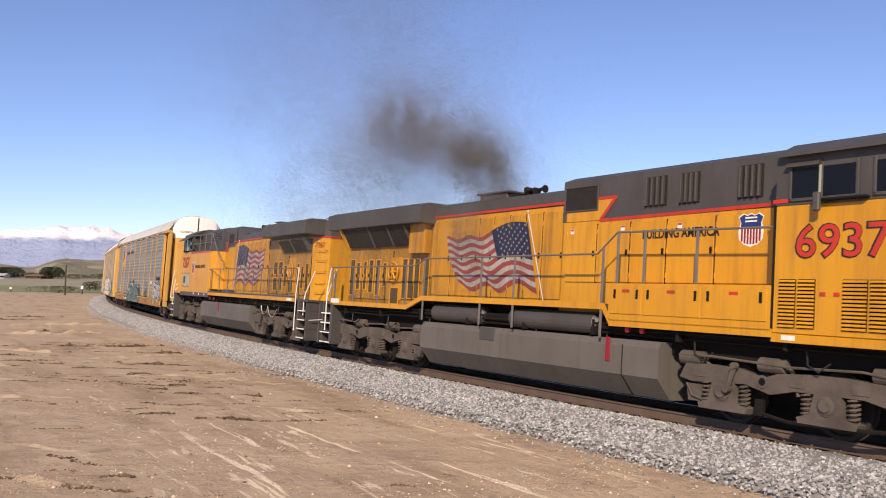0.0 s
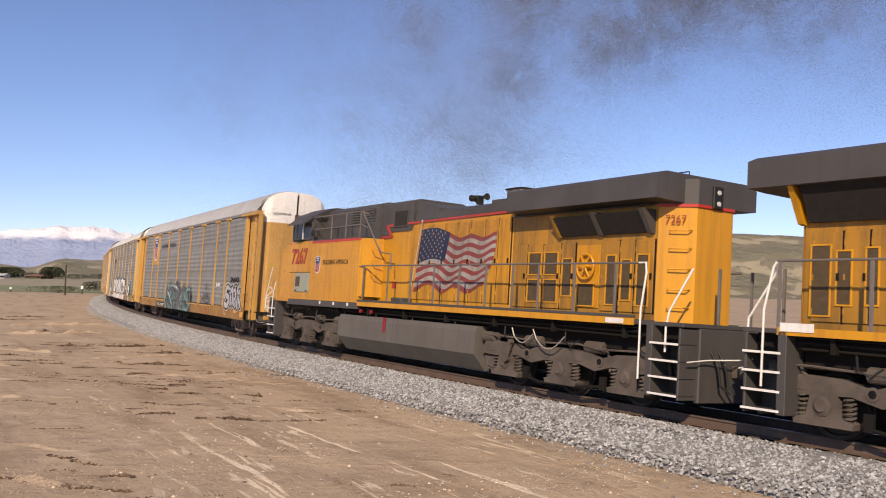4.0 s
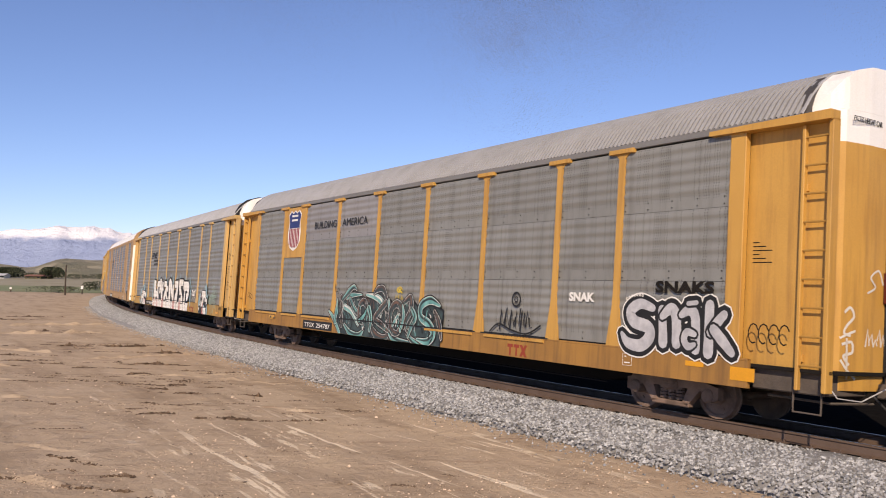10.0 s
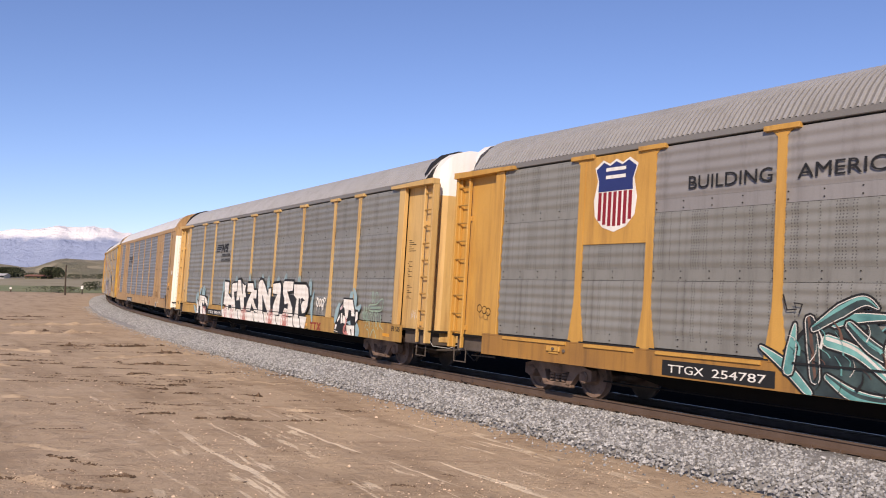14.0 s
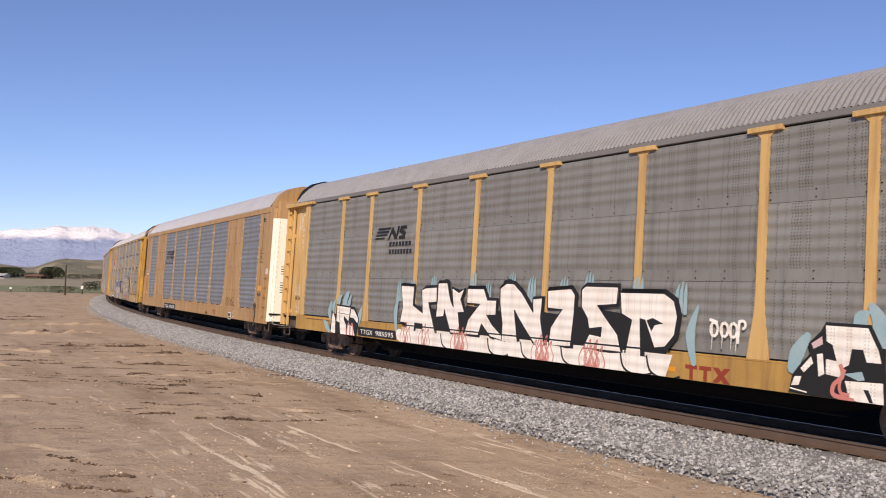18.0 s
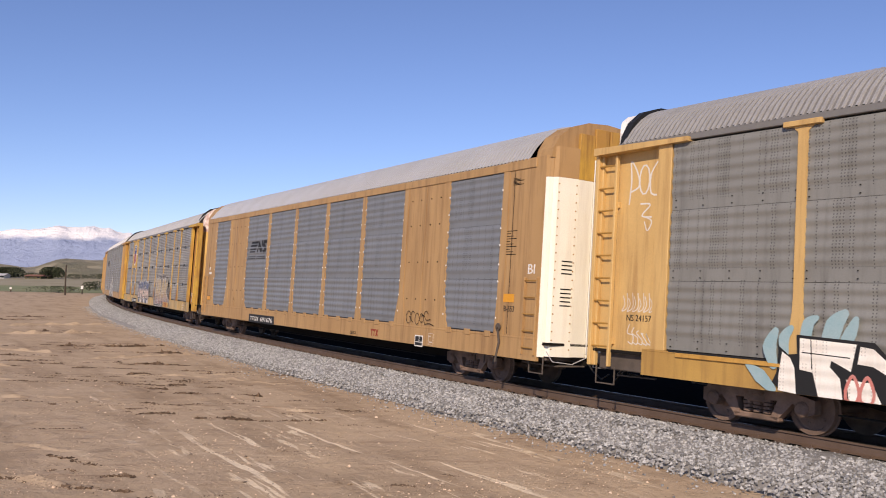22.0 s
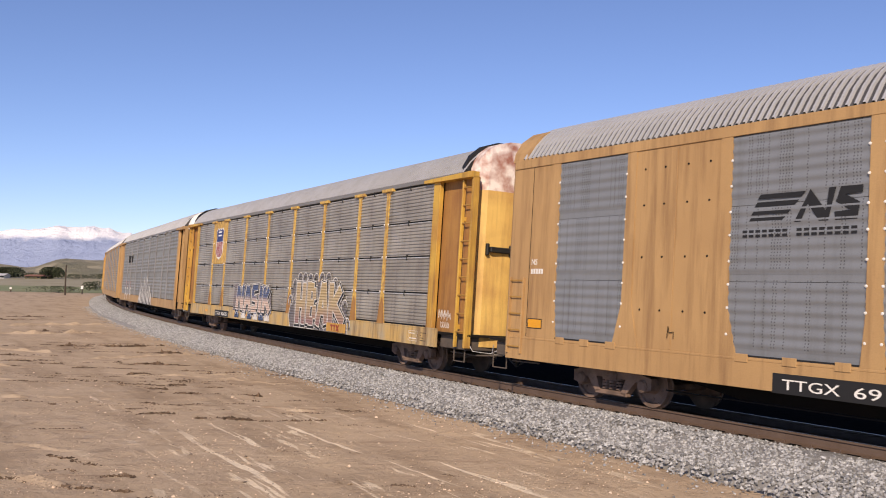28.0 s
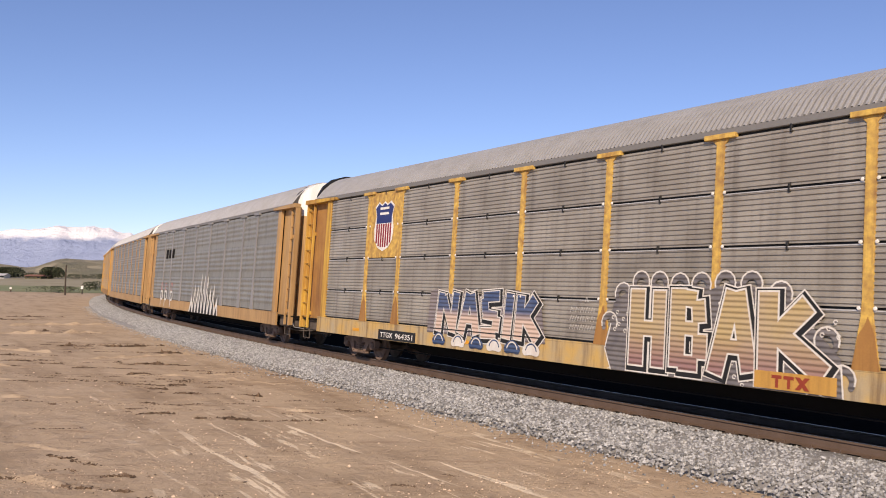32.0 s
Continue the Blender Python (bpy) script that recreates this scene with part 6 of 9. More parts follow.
    part("cab_top", Geo().prism([(-1.5, 3.70), (-1.5, 4.52), (-1.15, 4.66), (1.15, 4.66), (1.5, 4.52), (1.5, 3.70)], 0, 7.5, 10.2), LOCO_GREY, root)
    part("cab_roof", Geo().prism([(-1.64, 4.47), (-1.2, 4.66), (1.2, 4.66), (1.64, 4.47), (1.64, 4.53), (1.2, 4.74), (-1.2, 4.74), (-1.64, 4.53)], 0, 7.6, 10.4), LOCO_GREY, root)
    for a, b in ((7.80, 8.29), (8.36, 8.92), (9.25, 9.85)):
        w = part("cab_window", Geo().box(a, b, -1.515, -1.48, 3.76, 4.28, 0.004), GLASS_DARK, cab)
        part("window_frame", Geo().box(a - 0.05, a, -1.53, -1.49, 3.75, 4.35, 0.005).box(b, b + 0.05, -1.53, -1.49, 3.75, 4.35, 0.005).box(a - 0.05, b + 0.05, -1.53, -1.49, 3.75, 3.80, 0.005), LOCO_GREY, w)
    part("arm_rest", Geo().box(8.36, 9.15, -1.62, -1.5, 3.72, 3.76, 0.01), DARK, root)
    part("mirror", Geo().box(8.30, 8.42, -1.70, -1.62, 3.55, 3.85, 0.02), LOCO_GREY, root)
    red_line(root, 7.45, 7.75, 3.74, 3.74, -1.504)
    lettering("6937", 7.88, 2.855, -1.509, 0.51, BLACK, root, 1.64, 0.022)
    lettering("6937", 7.89, 2.855, -1.514, 0.51, RED, root, 1.62, 0.004)
    part("body_seam", Geo().box(7.47, 7.50, -1.505, -1.2, 1.7, 3.72, 0.0), DARK, root)
    for a in (8.36, 8.60):
        part("warning_label", Geo().box(a, a + 0.10, -1.512, -1.505, 2.24, 2.30, 0.0), RED, root)
    part("window_divider", Geo().box(8.30, 8.34, -1.54, -1.5, 3.78, 4.30, 0.003), PALE, root)
    part("window_visor", Geo().prism([(-1.5, 4.40), (-1.60, 4.34), (-1.60, 4.30), (-1.5, 4.30)], 0, 7.72, 8.32), LOCO_GREY, root)
    for a, b in ((7.62, 8.28), (8.75, 9.6)):
        mid = (a + b) / 2
        louvres(root, a, mid - 0.02, 1.72, 2.50, -1.505, 13, YELLOW, DARK)
        louvres(root, mid + 0.02, b, 1.72, 2.50, -1.505, 13, YELLOW, DARK)
    part("sill_edge", Geo().box(7.5, 11.0, -1.515, -1.49, 1.48, 1.62, 0.005), YELLOW, root)
    part("sill_plate", Geo().box(7.7, 7.95, -1.52, -1.514, 1.52, 1.60, 0.0), WHITE, root)
    part("nose", Geo().box(10.35, 11.2, -1.2, 1.2, 1.65, 3.3, 0.08), YELLOW, root)
    return root


def loco_reverse():
    """Cab trailing; its left side faces the camera."""
    root = thing("locomotive", "yellow and grey diesel locomotive running cab last, with flag mural", "locomotive", "locomotives")
    loco_frame(root, -10.0, 11.0)
    side_frame(root, -6.72, -1.0)
    side_frame(root, 7.3, 1.0)
    tank = fuel_tank(root, -3.75, 4.2, TANK, "grey fuel tank with a red gauge")
    part("fuel_gauge", Geo().box(-0.66, -0.50, -1.425, -1.40, 0.9, 1.32, 0.005), SHIELD_RED, tank, "red sight gauge")
    for x in (-2.2, -1.5):
        part("filler_cap", Geo().lathe([(-1.42, 0.06), (-1.36, 0.06)], (x, 0, 1.45), 1, 12), SHIELD_RED, root)
    # hood from the radiator end forward to the equipment cab
    hood_body(root, 4.9, 9.75, 0.92, 1.7, 4.0, 4.15, DUSTY, LOCO_GREY)
    part("hood_end", Geo().prism([(9.74, -0.92), (10.35, -0.50), (10.35, 0.50), (9.74, 0.92)], 2, 1.7, 3.98), YELLOW, root)
    part("hood_end_top", Geo().prism([(9.74, -0.93), (10.37, -0.51), (10.37, 0.51), (9.74, 0.93)], 2, 3.98, 4.5), LOCO_GREY, root)
    part("end_stripe", Geo().prism([(9.74, -0.94), (10.38, -0.52), (10.38, 0.52), (9.74, 0.94)], 2, 3.95, 4.01), RED, root)
    wing_radiator(root, 5.25, 10.15, 4.06, 4.60, 1.42)
    for a, b in ((6.85, 8.1), (8.25, 9.55)):
        p = part("intake", Geo().prism([(-1.0, 3.45), (-1.28, 3.85), (-1.22, 3.85), (-0.94, 3.45)], 0, a, b), SCREEN, root, "dark slanted radiator intake screen")
        part("intake_rib", Geo().prism([(-0.92, 3.42), (-1.02, 3.43), (-1.32, 3.9), (-0.92, 3.9)], 0, b, b + 0.12), LOCO_GREY, p)
    part("intake_rib", Geo().prism([(-0.92, 3.42), (-1.02, 3.43), (-1.32, 3.9), (-0.92, 3.9)], 0, 6.76, 6.85), DUSTY, root)
    for a in (5.65, 6.25):
        for z in (2.0, 2.62):
            screen(root, a, a + 0.45, z, z + 0.48, -0.945, VENT, YELLOW)
    for a, b, z0, z1 in ((6.9, 7.2, 2.15, 2.95), (8.35, 8.6, 2.0, 3.0), (8.8, 9.05, 2.1, 2.9), (9.25, 9.55, 2.0, 3.0)):
        screen(root, a, b, z0, z1, -0.945, VENT, YELLOW)
    hood_doors(root, (4.95, 5.55, 6.15, 6.8, 7.3), 1.85, 3.3, -0.92, DUSTY)
    hood_doors(root, (8.15, 8.7, 9.15, 9.7), 1.85, 3.3, -0.92, DUSTY)
    part("niche", Geo().box(7.35, 8.1, -0.94, -0.92, 1.9, 3.25, 0.005), SOOTY, root)
    screen(root, 7.45, 7.95, 1.95, 2.4, -0.945, VENT, YELLOW)
    spoked_wheel(root, 7.72, 2.78, -0.96, 0.27, YELLOW)
    hood_body(root, -2.1, 4.9, 0.92, 1.75, 4.12, 4.48, YELLOW, LOCO_GREY)
    hood_doors(root, (-0.2, 0.5, 1.1, 1.75, 2.4, 3.05, 3.7, 4.3, 4.85), 1.9, 4.0, -0.92, SOOTY)
    red_line(root, 0.2, 4.9, 4.09, 4.13, -0.948)
    flag(root, (0.52, 3.98), (0.02, 1.92), 3.75, -0.962)
    ring = [(-0.36, -0.30), (-0.28, -0.38), (0.28, -0.38), (0.36, -0.30), (0.36, 0.30), (0.28, 0.38), (-0.28, 0.38), (-0.36, 0.30)]
    pipe = part("chimney", Geo().prism([(4.05 + a, b) for a, b in ring], 2, 4.40, 4.84), STACK_GREY, root, "pale soot-stained exhaust stack")
    part("stack_cap", Geo().prism([(4.05 + a * 1.12, b * 1.1) for a, b in ring], 2, 4.84, 4.87), DARK, pipe)
    part("stack_base", Geo().box(3.55, 4.75, -0.7, 0.7, 4.40, 4.56, 0.02), LOCO_GREY, pipe)
    horn(root, 2.5, 4.74)
    part("dynamic_brake", Geo().prism([(-0.95, 3.9), (0.95, 3.9), (0.95, 4.77), (0.72, 4.85), (-0.72, 4.85), (-0.95, 4.77)], 0, -2.1, -0.05), LOCO_GREY, root)
    part("brake_slope", Geo().prism([(-0.06, 4.2), (-0.06, 4.80), (1.3, 4.47), (1.3, 4.2)], 1, -0.90, 0.90), LOCO_GREY, root)
    screen(root, -1.16, -0.36, 4.06, 4.50, -0.959, SCREEN, LOCO_GREY)
    part("grey_side", Geo().prism([(-2.1, 3.80), (-1.33, 3.80), (-1.60, 4.10), (-0.3, 4.10), (0.0, 4.14), (0.0, 4.5), (-2.1, 4.5)], 1, -0.953, -0.957), LOCO_GREY, root)
    red_line(root, -2.1, -1.3, 3.72, 3.72, -0.960)
    part("red_stripe", Geo().prism([(-1.42, 3.78), (-1.26, 3.78), (-1.54, 4.12), (-1.70, 4.08)], 1, -0.960, -0.963), RED, root)
    red_line(root, -1.65, 0.2, 4.06, 4.09, -0.960)
    # wide lower body behind the cab, with the gallery on top
    part("lower_body", Geo().box(-6.1, -2.3, -1.5, 1.5, 1.72, 3.70, 0.02), YELLOW, root)
    part("body_corner", Geo().prism([(-2.3, -1.5), (-2.0, -1.35), (-1.85, -0.92), (-2.3, -0.92)], 2, 1.9, 3.7), YELLOW, root)
    part("upper_body", Geo().prism([(-1.02, 3.70), (-1.02, 4.78), (-0.75, 4.88), (0.75, 4.88), (1.02, 4.78), (1.02, 3.70)], 0, -6.1, -2.0), LOCO_GREY, root)
    part("gallery_floor", Geo().box(-6.1, -2.2, -1.5, -1.0, 3.70, 3.735, 0.004), LOCO_GREY, root)
    red_line(root, -6.1, -2.3, 3.64, 3.64, -1.504, 0.08)
    part("grey_band", Geo().box(-6.1, -2.3, -1.506, -1.5, 3.70, 3.76, 0.0), LOCO_GREY, root)
    for z in (4.13, 4.55):
        part("gallery_rail", Geo().tube([(-6.1, -1.45, z), (-2.4, -1.45, z), (-2.15, -1.35, z - 0.1)], 0.02, 6), HANDRAIL, root)
    for x in (-4.67, -3.55, -2.5):
        part("gallery_post", Geo().box(x - 0.03, x + 0.03, -1.47, -1.44, 3.5, 4.56, 0.004), HANDRAIL, root)
    part("gallery_ladder", Geo().tube([(-2.4, -1.45, 4.55), (-1.6, -1.3, 3.5), (-1.35, -1.25, 3.25), (-0.75, -1.25, 3.2), (-0.7, -1.25, 2.75)], 0.022, 6), HANDRAIL, root)
    for z in (2.6, 3.0, 3.35):
        part("grab_iron", Geo().tube([(-1.9, -1.3, z), (-1.7, -1.4, z - 0.02), (-1.5, -1.25, z)], 0.014, 6), YELLOW, root)
    for a in (-4.0, -3.05):
        louvres(root, a, a + 0.68, 4.28, 4.70, -1.025, 5, LOCO_GREY, SCREEN)
    part("mirror", Geo().lathe([(-1.66, 0.04), (-1.64, 0.10), (-1.58, 0.10), (-1.56, 0.04)], (-5.86, 0, 3.98), 1, 14).tube([(-5.86, -1.5, 4.3), (-5.86, -1.6, 4.05)], 0.012, 5), DARK, root)
    lettering("BUILDING AMERICA", -5.08, 2.90, -1.512, 0.165, BLACK, root, 1.98)
    shield(root, -5.5, 2.60, 3.20, -1.506)
    for a, b, z0, z1 in ((-5.45, -4.3, 1.8, 2.28), (-4.25, -3.3, 1.8, 2.28), (-3.25, -2.35, 1.8, 2.28), (-5.45, -2.35, 2.33, 3.55)):
        part("body_panel", Geo().box(a, b, -1.507, -1.5, z0, z1, 0.004), YELLOW, root)
    part("grey_sill", Geo().box(-8.1, -2.3, -1.49, -1.3, 1.50, 1.72, 0.01), LOCO_GREY, root)
    part("sill_edge", Geo().box(-9.3, -2.3, -1.505, -1.49, 1.70, 1.76, 0.004), YELLOW, root)
    for x in (-5.2, -4.1, -3.05):
        part("sill_plate", Geo().box(x, x + 0.12, -1.497, -1.488, 1.58, 1.68, 0.0), WHITE, root)
    # cab and nose
    cab = part("cab", Geo().box(-8.05, -6.1, -1.5, 1.5, 1.72, 3.74, 0.02), YELLOW, root)
    part("cab_top", Geo().prism([(-8.02, 3.74), (-6.1, 3.74), (-6.1, 4.60), (-7.85, 4.60)], 1, -1.45, 1.45), LOCO_GREY, root)
    low, high = [(-7.90, -1.48), (-5.9, -1.48), (-5.9, 1.48), (-7.90, 1.48)], [(-7.35, -1.0), (-5.8, -1.0), (-5.8, 1.0), (-7.35, 1.0)]
    lid = Geo().add([(x, y, 4.58) for x, y in low] + [(x, y, 4.64) for x, y in low] + [(x, y, 4.90) for x, y in high],
                    [(0, 3, 2, 1), (8, 9, 10, 11)] + [(i + k, (i + 1) % 4 + k, (i + 1) % 4 + k + 4, i + k + 4) for k in (0, 4) for i in range(4)])
    part("cab_roof", lid, LOCO_GREY, root)
    part("awning", Geo().prism([(-1.45, 4.56), (-1.80, 4.30), (-1.80, 4.33), (-1.45, 4.60)], 0, -7.78, -6.25), LOCO_GREY, root)
    part("awning_arm", Geo().tube([(-6.3, -1.46, 4.42), (-6.3, -1.76, 4.34)], 0.014, 5), DARK, root)
    for x0, x1 in ((-7.3, -6.5), (-6.4, -5.95)):
        part("roof_box", Geo().box(x0, x1, -0.75, 0.2, 4.89, 4.96, 0.02), LOCO_GREY, root)
    for a, b in ((-7.95, -7.68), (-7.60, -7.12), (-6.94, -6.3)):
        w = part("cab_window", Geo().box(a, b, -1.47, -1.44, 3.83, 4.42, 0.004), GLASS_DARK, cab)
        part("window_frame", Geo().box(a - 0.04, a, -1.49, -1.45, 3.80, 4.42, 0.005).box(b, b + 0.04, -1.49, -1.45, 3.80, 4.42, 0.005).box(a - 0.04, b + 0.04, -1.49, -1.45, 3.80, 3.86, 0.005), LOCO_GREY, w)
    part("window_bar", Geo().box(-7.08, -7.01, -1.50, -1.45, 3.80, 4.42, 0.003), WHITE, cab)
    part("arm_rest", Geo().box(-7.5, -6.9, -1.62, -1.45, 3.76, 3.81, 0.01), DARK, root)
    part("roof_unit", Geo().box(-7.6, -6.7, -0.6, 0.5, 4.88, 5.0, 0.03), LOCO_GREY, root)
    part("antenna", Geo().tube([(-6.0, -0.3, 4.88), (-6.0, -0.3, 5.06)], 0.012, 5), DARK, root)
    red_line(root, -8.6, -8.0, 3.66, 3.72, -1.32)
    part("nose", Geo().prism([(-9.35, 1.66), (-8.0, 1.66), (-8.0, 3.74), (-8.85, 3.70), (-9.27, 3.42), (-9.35, 2.9)], 1, -1.32, 1.32), YELLOW, root)
    part("nose_skirt", Geo().box(-9.35, -8.0, -1.5, 1.5, 1.60, 1.76, 0.01), YELLOW, root)
    lettering("7267", -7.88, 2.965, -1.509, 0.51, BLACK, root, 1.44, 0.020)
    lettering("7267", -7.87, 2.965, -1.514, 0.51, RED, root, 1.42, 0.005)
    box = part("cabinet", Geo().box(-7.42, -6.12, -1.535, -1.5, 1.96, 2.62, 0.01), PALE, root, "pale grey-green equipment cabinet door")
    part("grille", Geo().box(-7.3, -6.92, -1.545, -1.534, 2.15, 2.50, 0.003), VENT, box)
    for q in (-7.26, -6.32):
        part("hinge", Geo().box(q - 0.06, q + 0.06, -1.545, -1.534, 1.98, 2.03, 0.0), BLACK, box)
    part("seam", Geo().box(-8.0, -6.1, -1.503, -1.499, 2.64, 2.66, 0.0), DARK, root)
    # walkway
    part("walkway_edge", Geo().box(-2.3, 9.75, -1.50, -1.44, 1.60, 1.74, 0.005), YELLOW, root)
    part("walkway_lip", Geo().box(-2.3, 9.75, -1.51, -1.44, 1.74, 1.80, 0.005), LOCO_GREY, root)
    part("walkway", Geo().box(-2.3, 9.75, -1.44, 1.5, 1.66, 1.72, 0.005), LOCO_GREY, root)
    rail_run(root, [(-2.4, 2.80), (-2.1, 2.84), (9.85, 2.80)], [(q, 1.6) for q in (-2.0, -0.4, 0.95, 2.2, 3.45, 4.65, 5.75, 6.72, 7.95, 9.2)])
    part("far_handrail", Geo().tube([(-2.0, 1.48, 2.8), (9.8, 1.48, 2.8)], 0.021, 6), HANDRAIL, root)
    part("label_plate", Geo().box(9.0, 9.5, -1.515, -1.50, 1.62, 1.72, 0.0), WHITE, root)
    part("red_notice", Geo().box(-1.15, -0.9, -0.935, -0.92, 2.2, 2.4, 0.0), RED, root)
    part("toolbox", Geo().box(-0.5, 0.15, -1.3, -0.95, 1.74, 1.92, 0.03), LOCO_GREY, root)
    part("lettering", letter_mesh("7267", 0.17, MARK_RED, 0.0, 1.0, 0.0), MARK_RED, root, m=pose(9.88, -0.885, 3.62, 0, 0, 32) @ Matrix.Diagonal((0.85, 1, 1, 1)))
    steps(root, -9.95, 1)
    steps(root, 10.95, -1)
    white_rail(root, [(9.85, -1.49, 2.80), (10.05, -1.5, 2.80), (10.08, -1.51, 2.6), (9.98, -1.52, 1.9), (9.98, -1.52, 0.6)])
    white_rail(root, [(11.0, -1.25, 2.7), (10.6, -1.4, 1.9), (10.55, -1.42, 1.6), (10.55, -1.42, 1.15)])
    white_rail(root, [(-9.9, -1.45, 2.85), (-9.95, -1.46, 2.6), (-10.35, -1.46, 1.8), (-10.38, -1.46, 1.3)])
    white_rail(root, [(-9.3, -1.5, 2.3), (-9.5, -1.5, 1.9), (-9.55, -1.5, 0.95)])
    for z in (2.0, 2.35, 2.75, 3.15, 3.5):
        part("end_ladder_rung", Geo().tube([(9.95, -0.80, z), (10.0, -0.88, z - 0.02), (10.3, -0.68, z - 0.02), (10.3, -0.58, z)], 0.014, 5), YELLOW, root)
    hl = part("headlight", Geo().box(10.36, 10.42, -0.14, 0.14, 3.95, 4.4, 0.03), BLACK, root)
    for z in (4.06, 4.28):
        part("lamp", Geo().lathe([(10.41, 0.055), (10.44, 0.045)], (0, 0, z), 0, 12), LENS, hl)
    part("roof_grab", Geo().tube([(9.2, -0.3, 4.6), (9.2, -0.3, 4.72), (9.9, -0.3, 4.72), (9.9, -0.3, 4.6)], 0.013, 5), DARK, root)
    for a, b, drop in ((5.7, 6.5, 0.22), (6.5, 7.6, 0.3)):
        pts = [(a + (b - a) * k / 8, -1.38, 1.25 - drop * math.sin(math.pi * k / 8) + (0.1 if k == 0 else 0)) for k in range(9)]
        part("safety_chain", Geo().tube(pts, 0.016, 5), CHAIN, root, "pale safety chain")
    return root


CARS.append((loco_forward(), -47.75, 13.7))
CARS.append((loco_reverse(), -25.45, 13.7))

# ---- writing, emblems and graffiti on the car sides ----
SIDE_Y = -1.588
FOOT = 0.695


def bar_quad(p, q, w, grow):
    """A straight stroke of width w from p to q, grown all round."""
    dx, dz = q[0] - p[0], q[1] - p[1]
    l = math.hypot(dx, dz)
    ux, uz, h = dx / l, dz / l, w / 2 + grow
    a, b = (p[0] - ux * grow, p[1] - uz * grow), (q[0] + ux * grow, q[1] + uz * grow)
    return [(a[0] - uz * h, a[1] + ux * h), (b[0] - uz * h, b[1] + ux * h), (b[0] + uz * h, b[1] - ux * h), (a[0] + uz * h, a[1] - ux * h)]


class Spray:
    """Flat painted shapes on a car's side; later layers lie a little prouder."""

    def __init__(self, mats, side=SIDE_Y):
        self.g, self.mats, self.lay, self.side = Geo(), mats, 0, side

    def shape(self, pts, mi):
        self.lay += 1
        y = self.side - 0.00006 * self.lay
        self.g.add([(x, y, max(FOOT, z)) for x, z in pts], [tuple(range(len(pts)))], mi)
        return self

    def line(self, pts, w, mi, taper=False):
        self.lay += 1
        y = self.side - 0.00006 * self.lay
        n = len(pts)
        vs = []
        for i, (x, z) in enumerate(pts):
            a, b = pts[max(i - 1, 0)], pts[min(i + 1, n - 1)]
            dx, dz = b[0] - a[0], b[1] - a[1]
            l = math.hypot(dx, dz) or 1
            q = w * 0.5 * (1 - 0.85 * i / (n - 1) if taper else 1)
            vs += [(x - dz / l * q, y, max(FOOT, z + dx / l * q)), (x + dz / l * q, y, max(FOOT, z - dx / l * q))]
        self.g.add(vs, [(2 * i, 2 * i + 1, 2 * i + 3, 2 * i + 2) for i in range(n - 1)], mi)
        return self

    def fat(self, pts, ws, mi, grow=0.0):
        """A smooth stroke of changing width with round ends."""
        q = smooth(pts)
        n = len(q)
        w = [float(np.interp(i / (n - 1), np.linspace(0, 1, len(ws)), ws)) / 2 + grow for i in range(n)]
        left, right = [], []
        for i, (x, z) in enumerate(q):
            a, b = q[max(i - 1, 0)], q[min(i + 1, n - 1)]
            dx, dz = b[0] - a[0], b[1] - a[1]
            l = math.hypot(dx, dz) or 1
            left.append((x - dz / l * w[i], z + dx / l * w[i]))
            right.append((x + dz / l * w[i], z - dx / l * w[i]))
        self.lay += 1
        y = self.side - 0.00006 * self.lay
        vs = [(p[0], y, max(FOOT, p[1])) for pr in zip(left, right) for p in pr]
        self.g.add(vs, [(2 * i, 2 * i + 1, 2 * i + 3, 2 * i + 2) for i in range(n - 1)], mi)
        for (x, z), r in ((q[0], w[0]), (q[-1], w[-1])):
            self.lay += 1
            y = self.side - 0.00006 * self.lay
            self.g.add([(x + r * math.cos(k * 0.7854), y, max(FOOT, z + r * math.sin(k * 0.7854))) for k in range(8)], [tuple(range(8))], mi)
        return self

    def piece(self, pts, ws, fill, edge, rim=None, shine=None):
        """One stroke of a wild-style letter: dark edge, thin pale rim, fill and a streak of shine."""
        ws = [w * 0.74 for w in ws]
        self.fat(pts, ws, edge, 0.05)
        if rim is not None:
            self.fat(pts, ws, rim, 0.014)
        self.fat(pts, ws, fill, 0.0)
        if shine is not None:
            self.fat([(x - 0.02, z + 0.04) for x, z in pts[:-1]] + [pts[-1]], [w * 0.32 for w in ws], shine)
        return self

    def strokes(self, segs, ox, oz, sx, sz, w, mi):
        for s in segs:
            self.line([(ox + a * sx, oz + b * sz) for a, b in s], w, mi)
        return self

    def done(self, root, label):
        return part("graffiti", self.g, self.mats, root, label)


def smooth(pts, n=7):
    """A curve through the points."""
    p = [pts[0]] + list(pts) + [pts[-1]]
    out = []
    for i in range(1, len(p) - 2):
        a, b, c, d = p[i - 1], p[i], p[i + 1], p[i + 2]
        for k in range(n):
            t = k / n
            out.append(tuple(0.5 * (2 * b[j] + (c[j] - a[j]) * t + (2 * a[j] - 5 * b[j] + 4 * c[j] - d[j]) * t * t + (3 * b[j] - a[j] - 3 * c[j] + d[j]) * t ** 3) for j in (0, 1)))
    out.append(pts[-1])
    return out


def curl(x, z, r, a0, a1, n=10, sq=1.0):
    return [(x + r * math.cos(a0 + (a1 - a0) * i / n), z + r * sq * math.sin(a0 + (a1 - a0) * i / n)) for i in range(n + 1)]


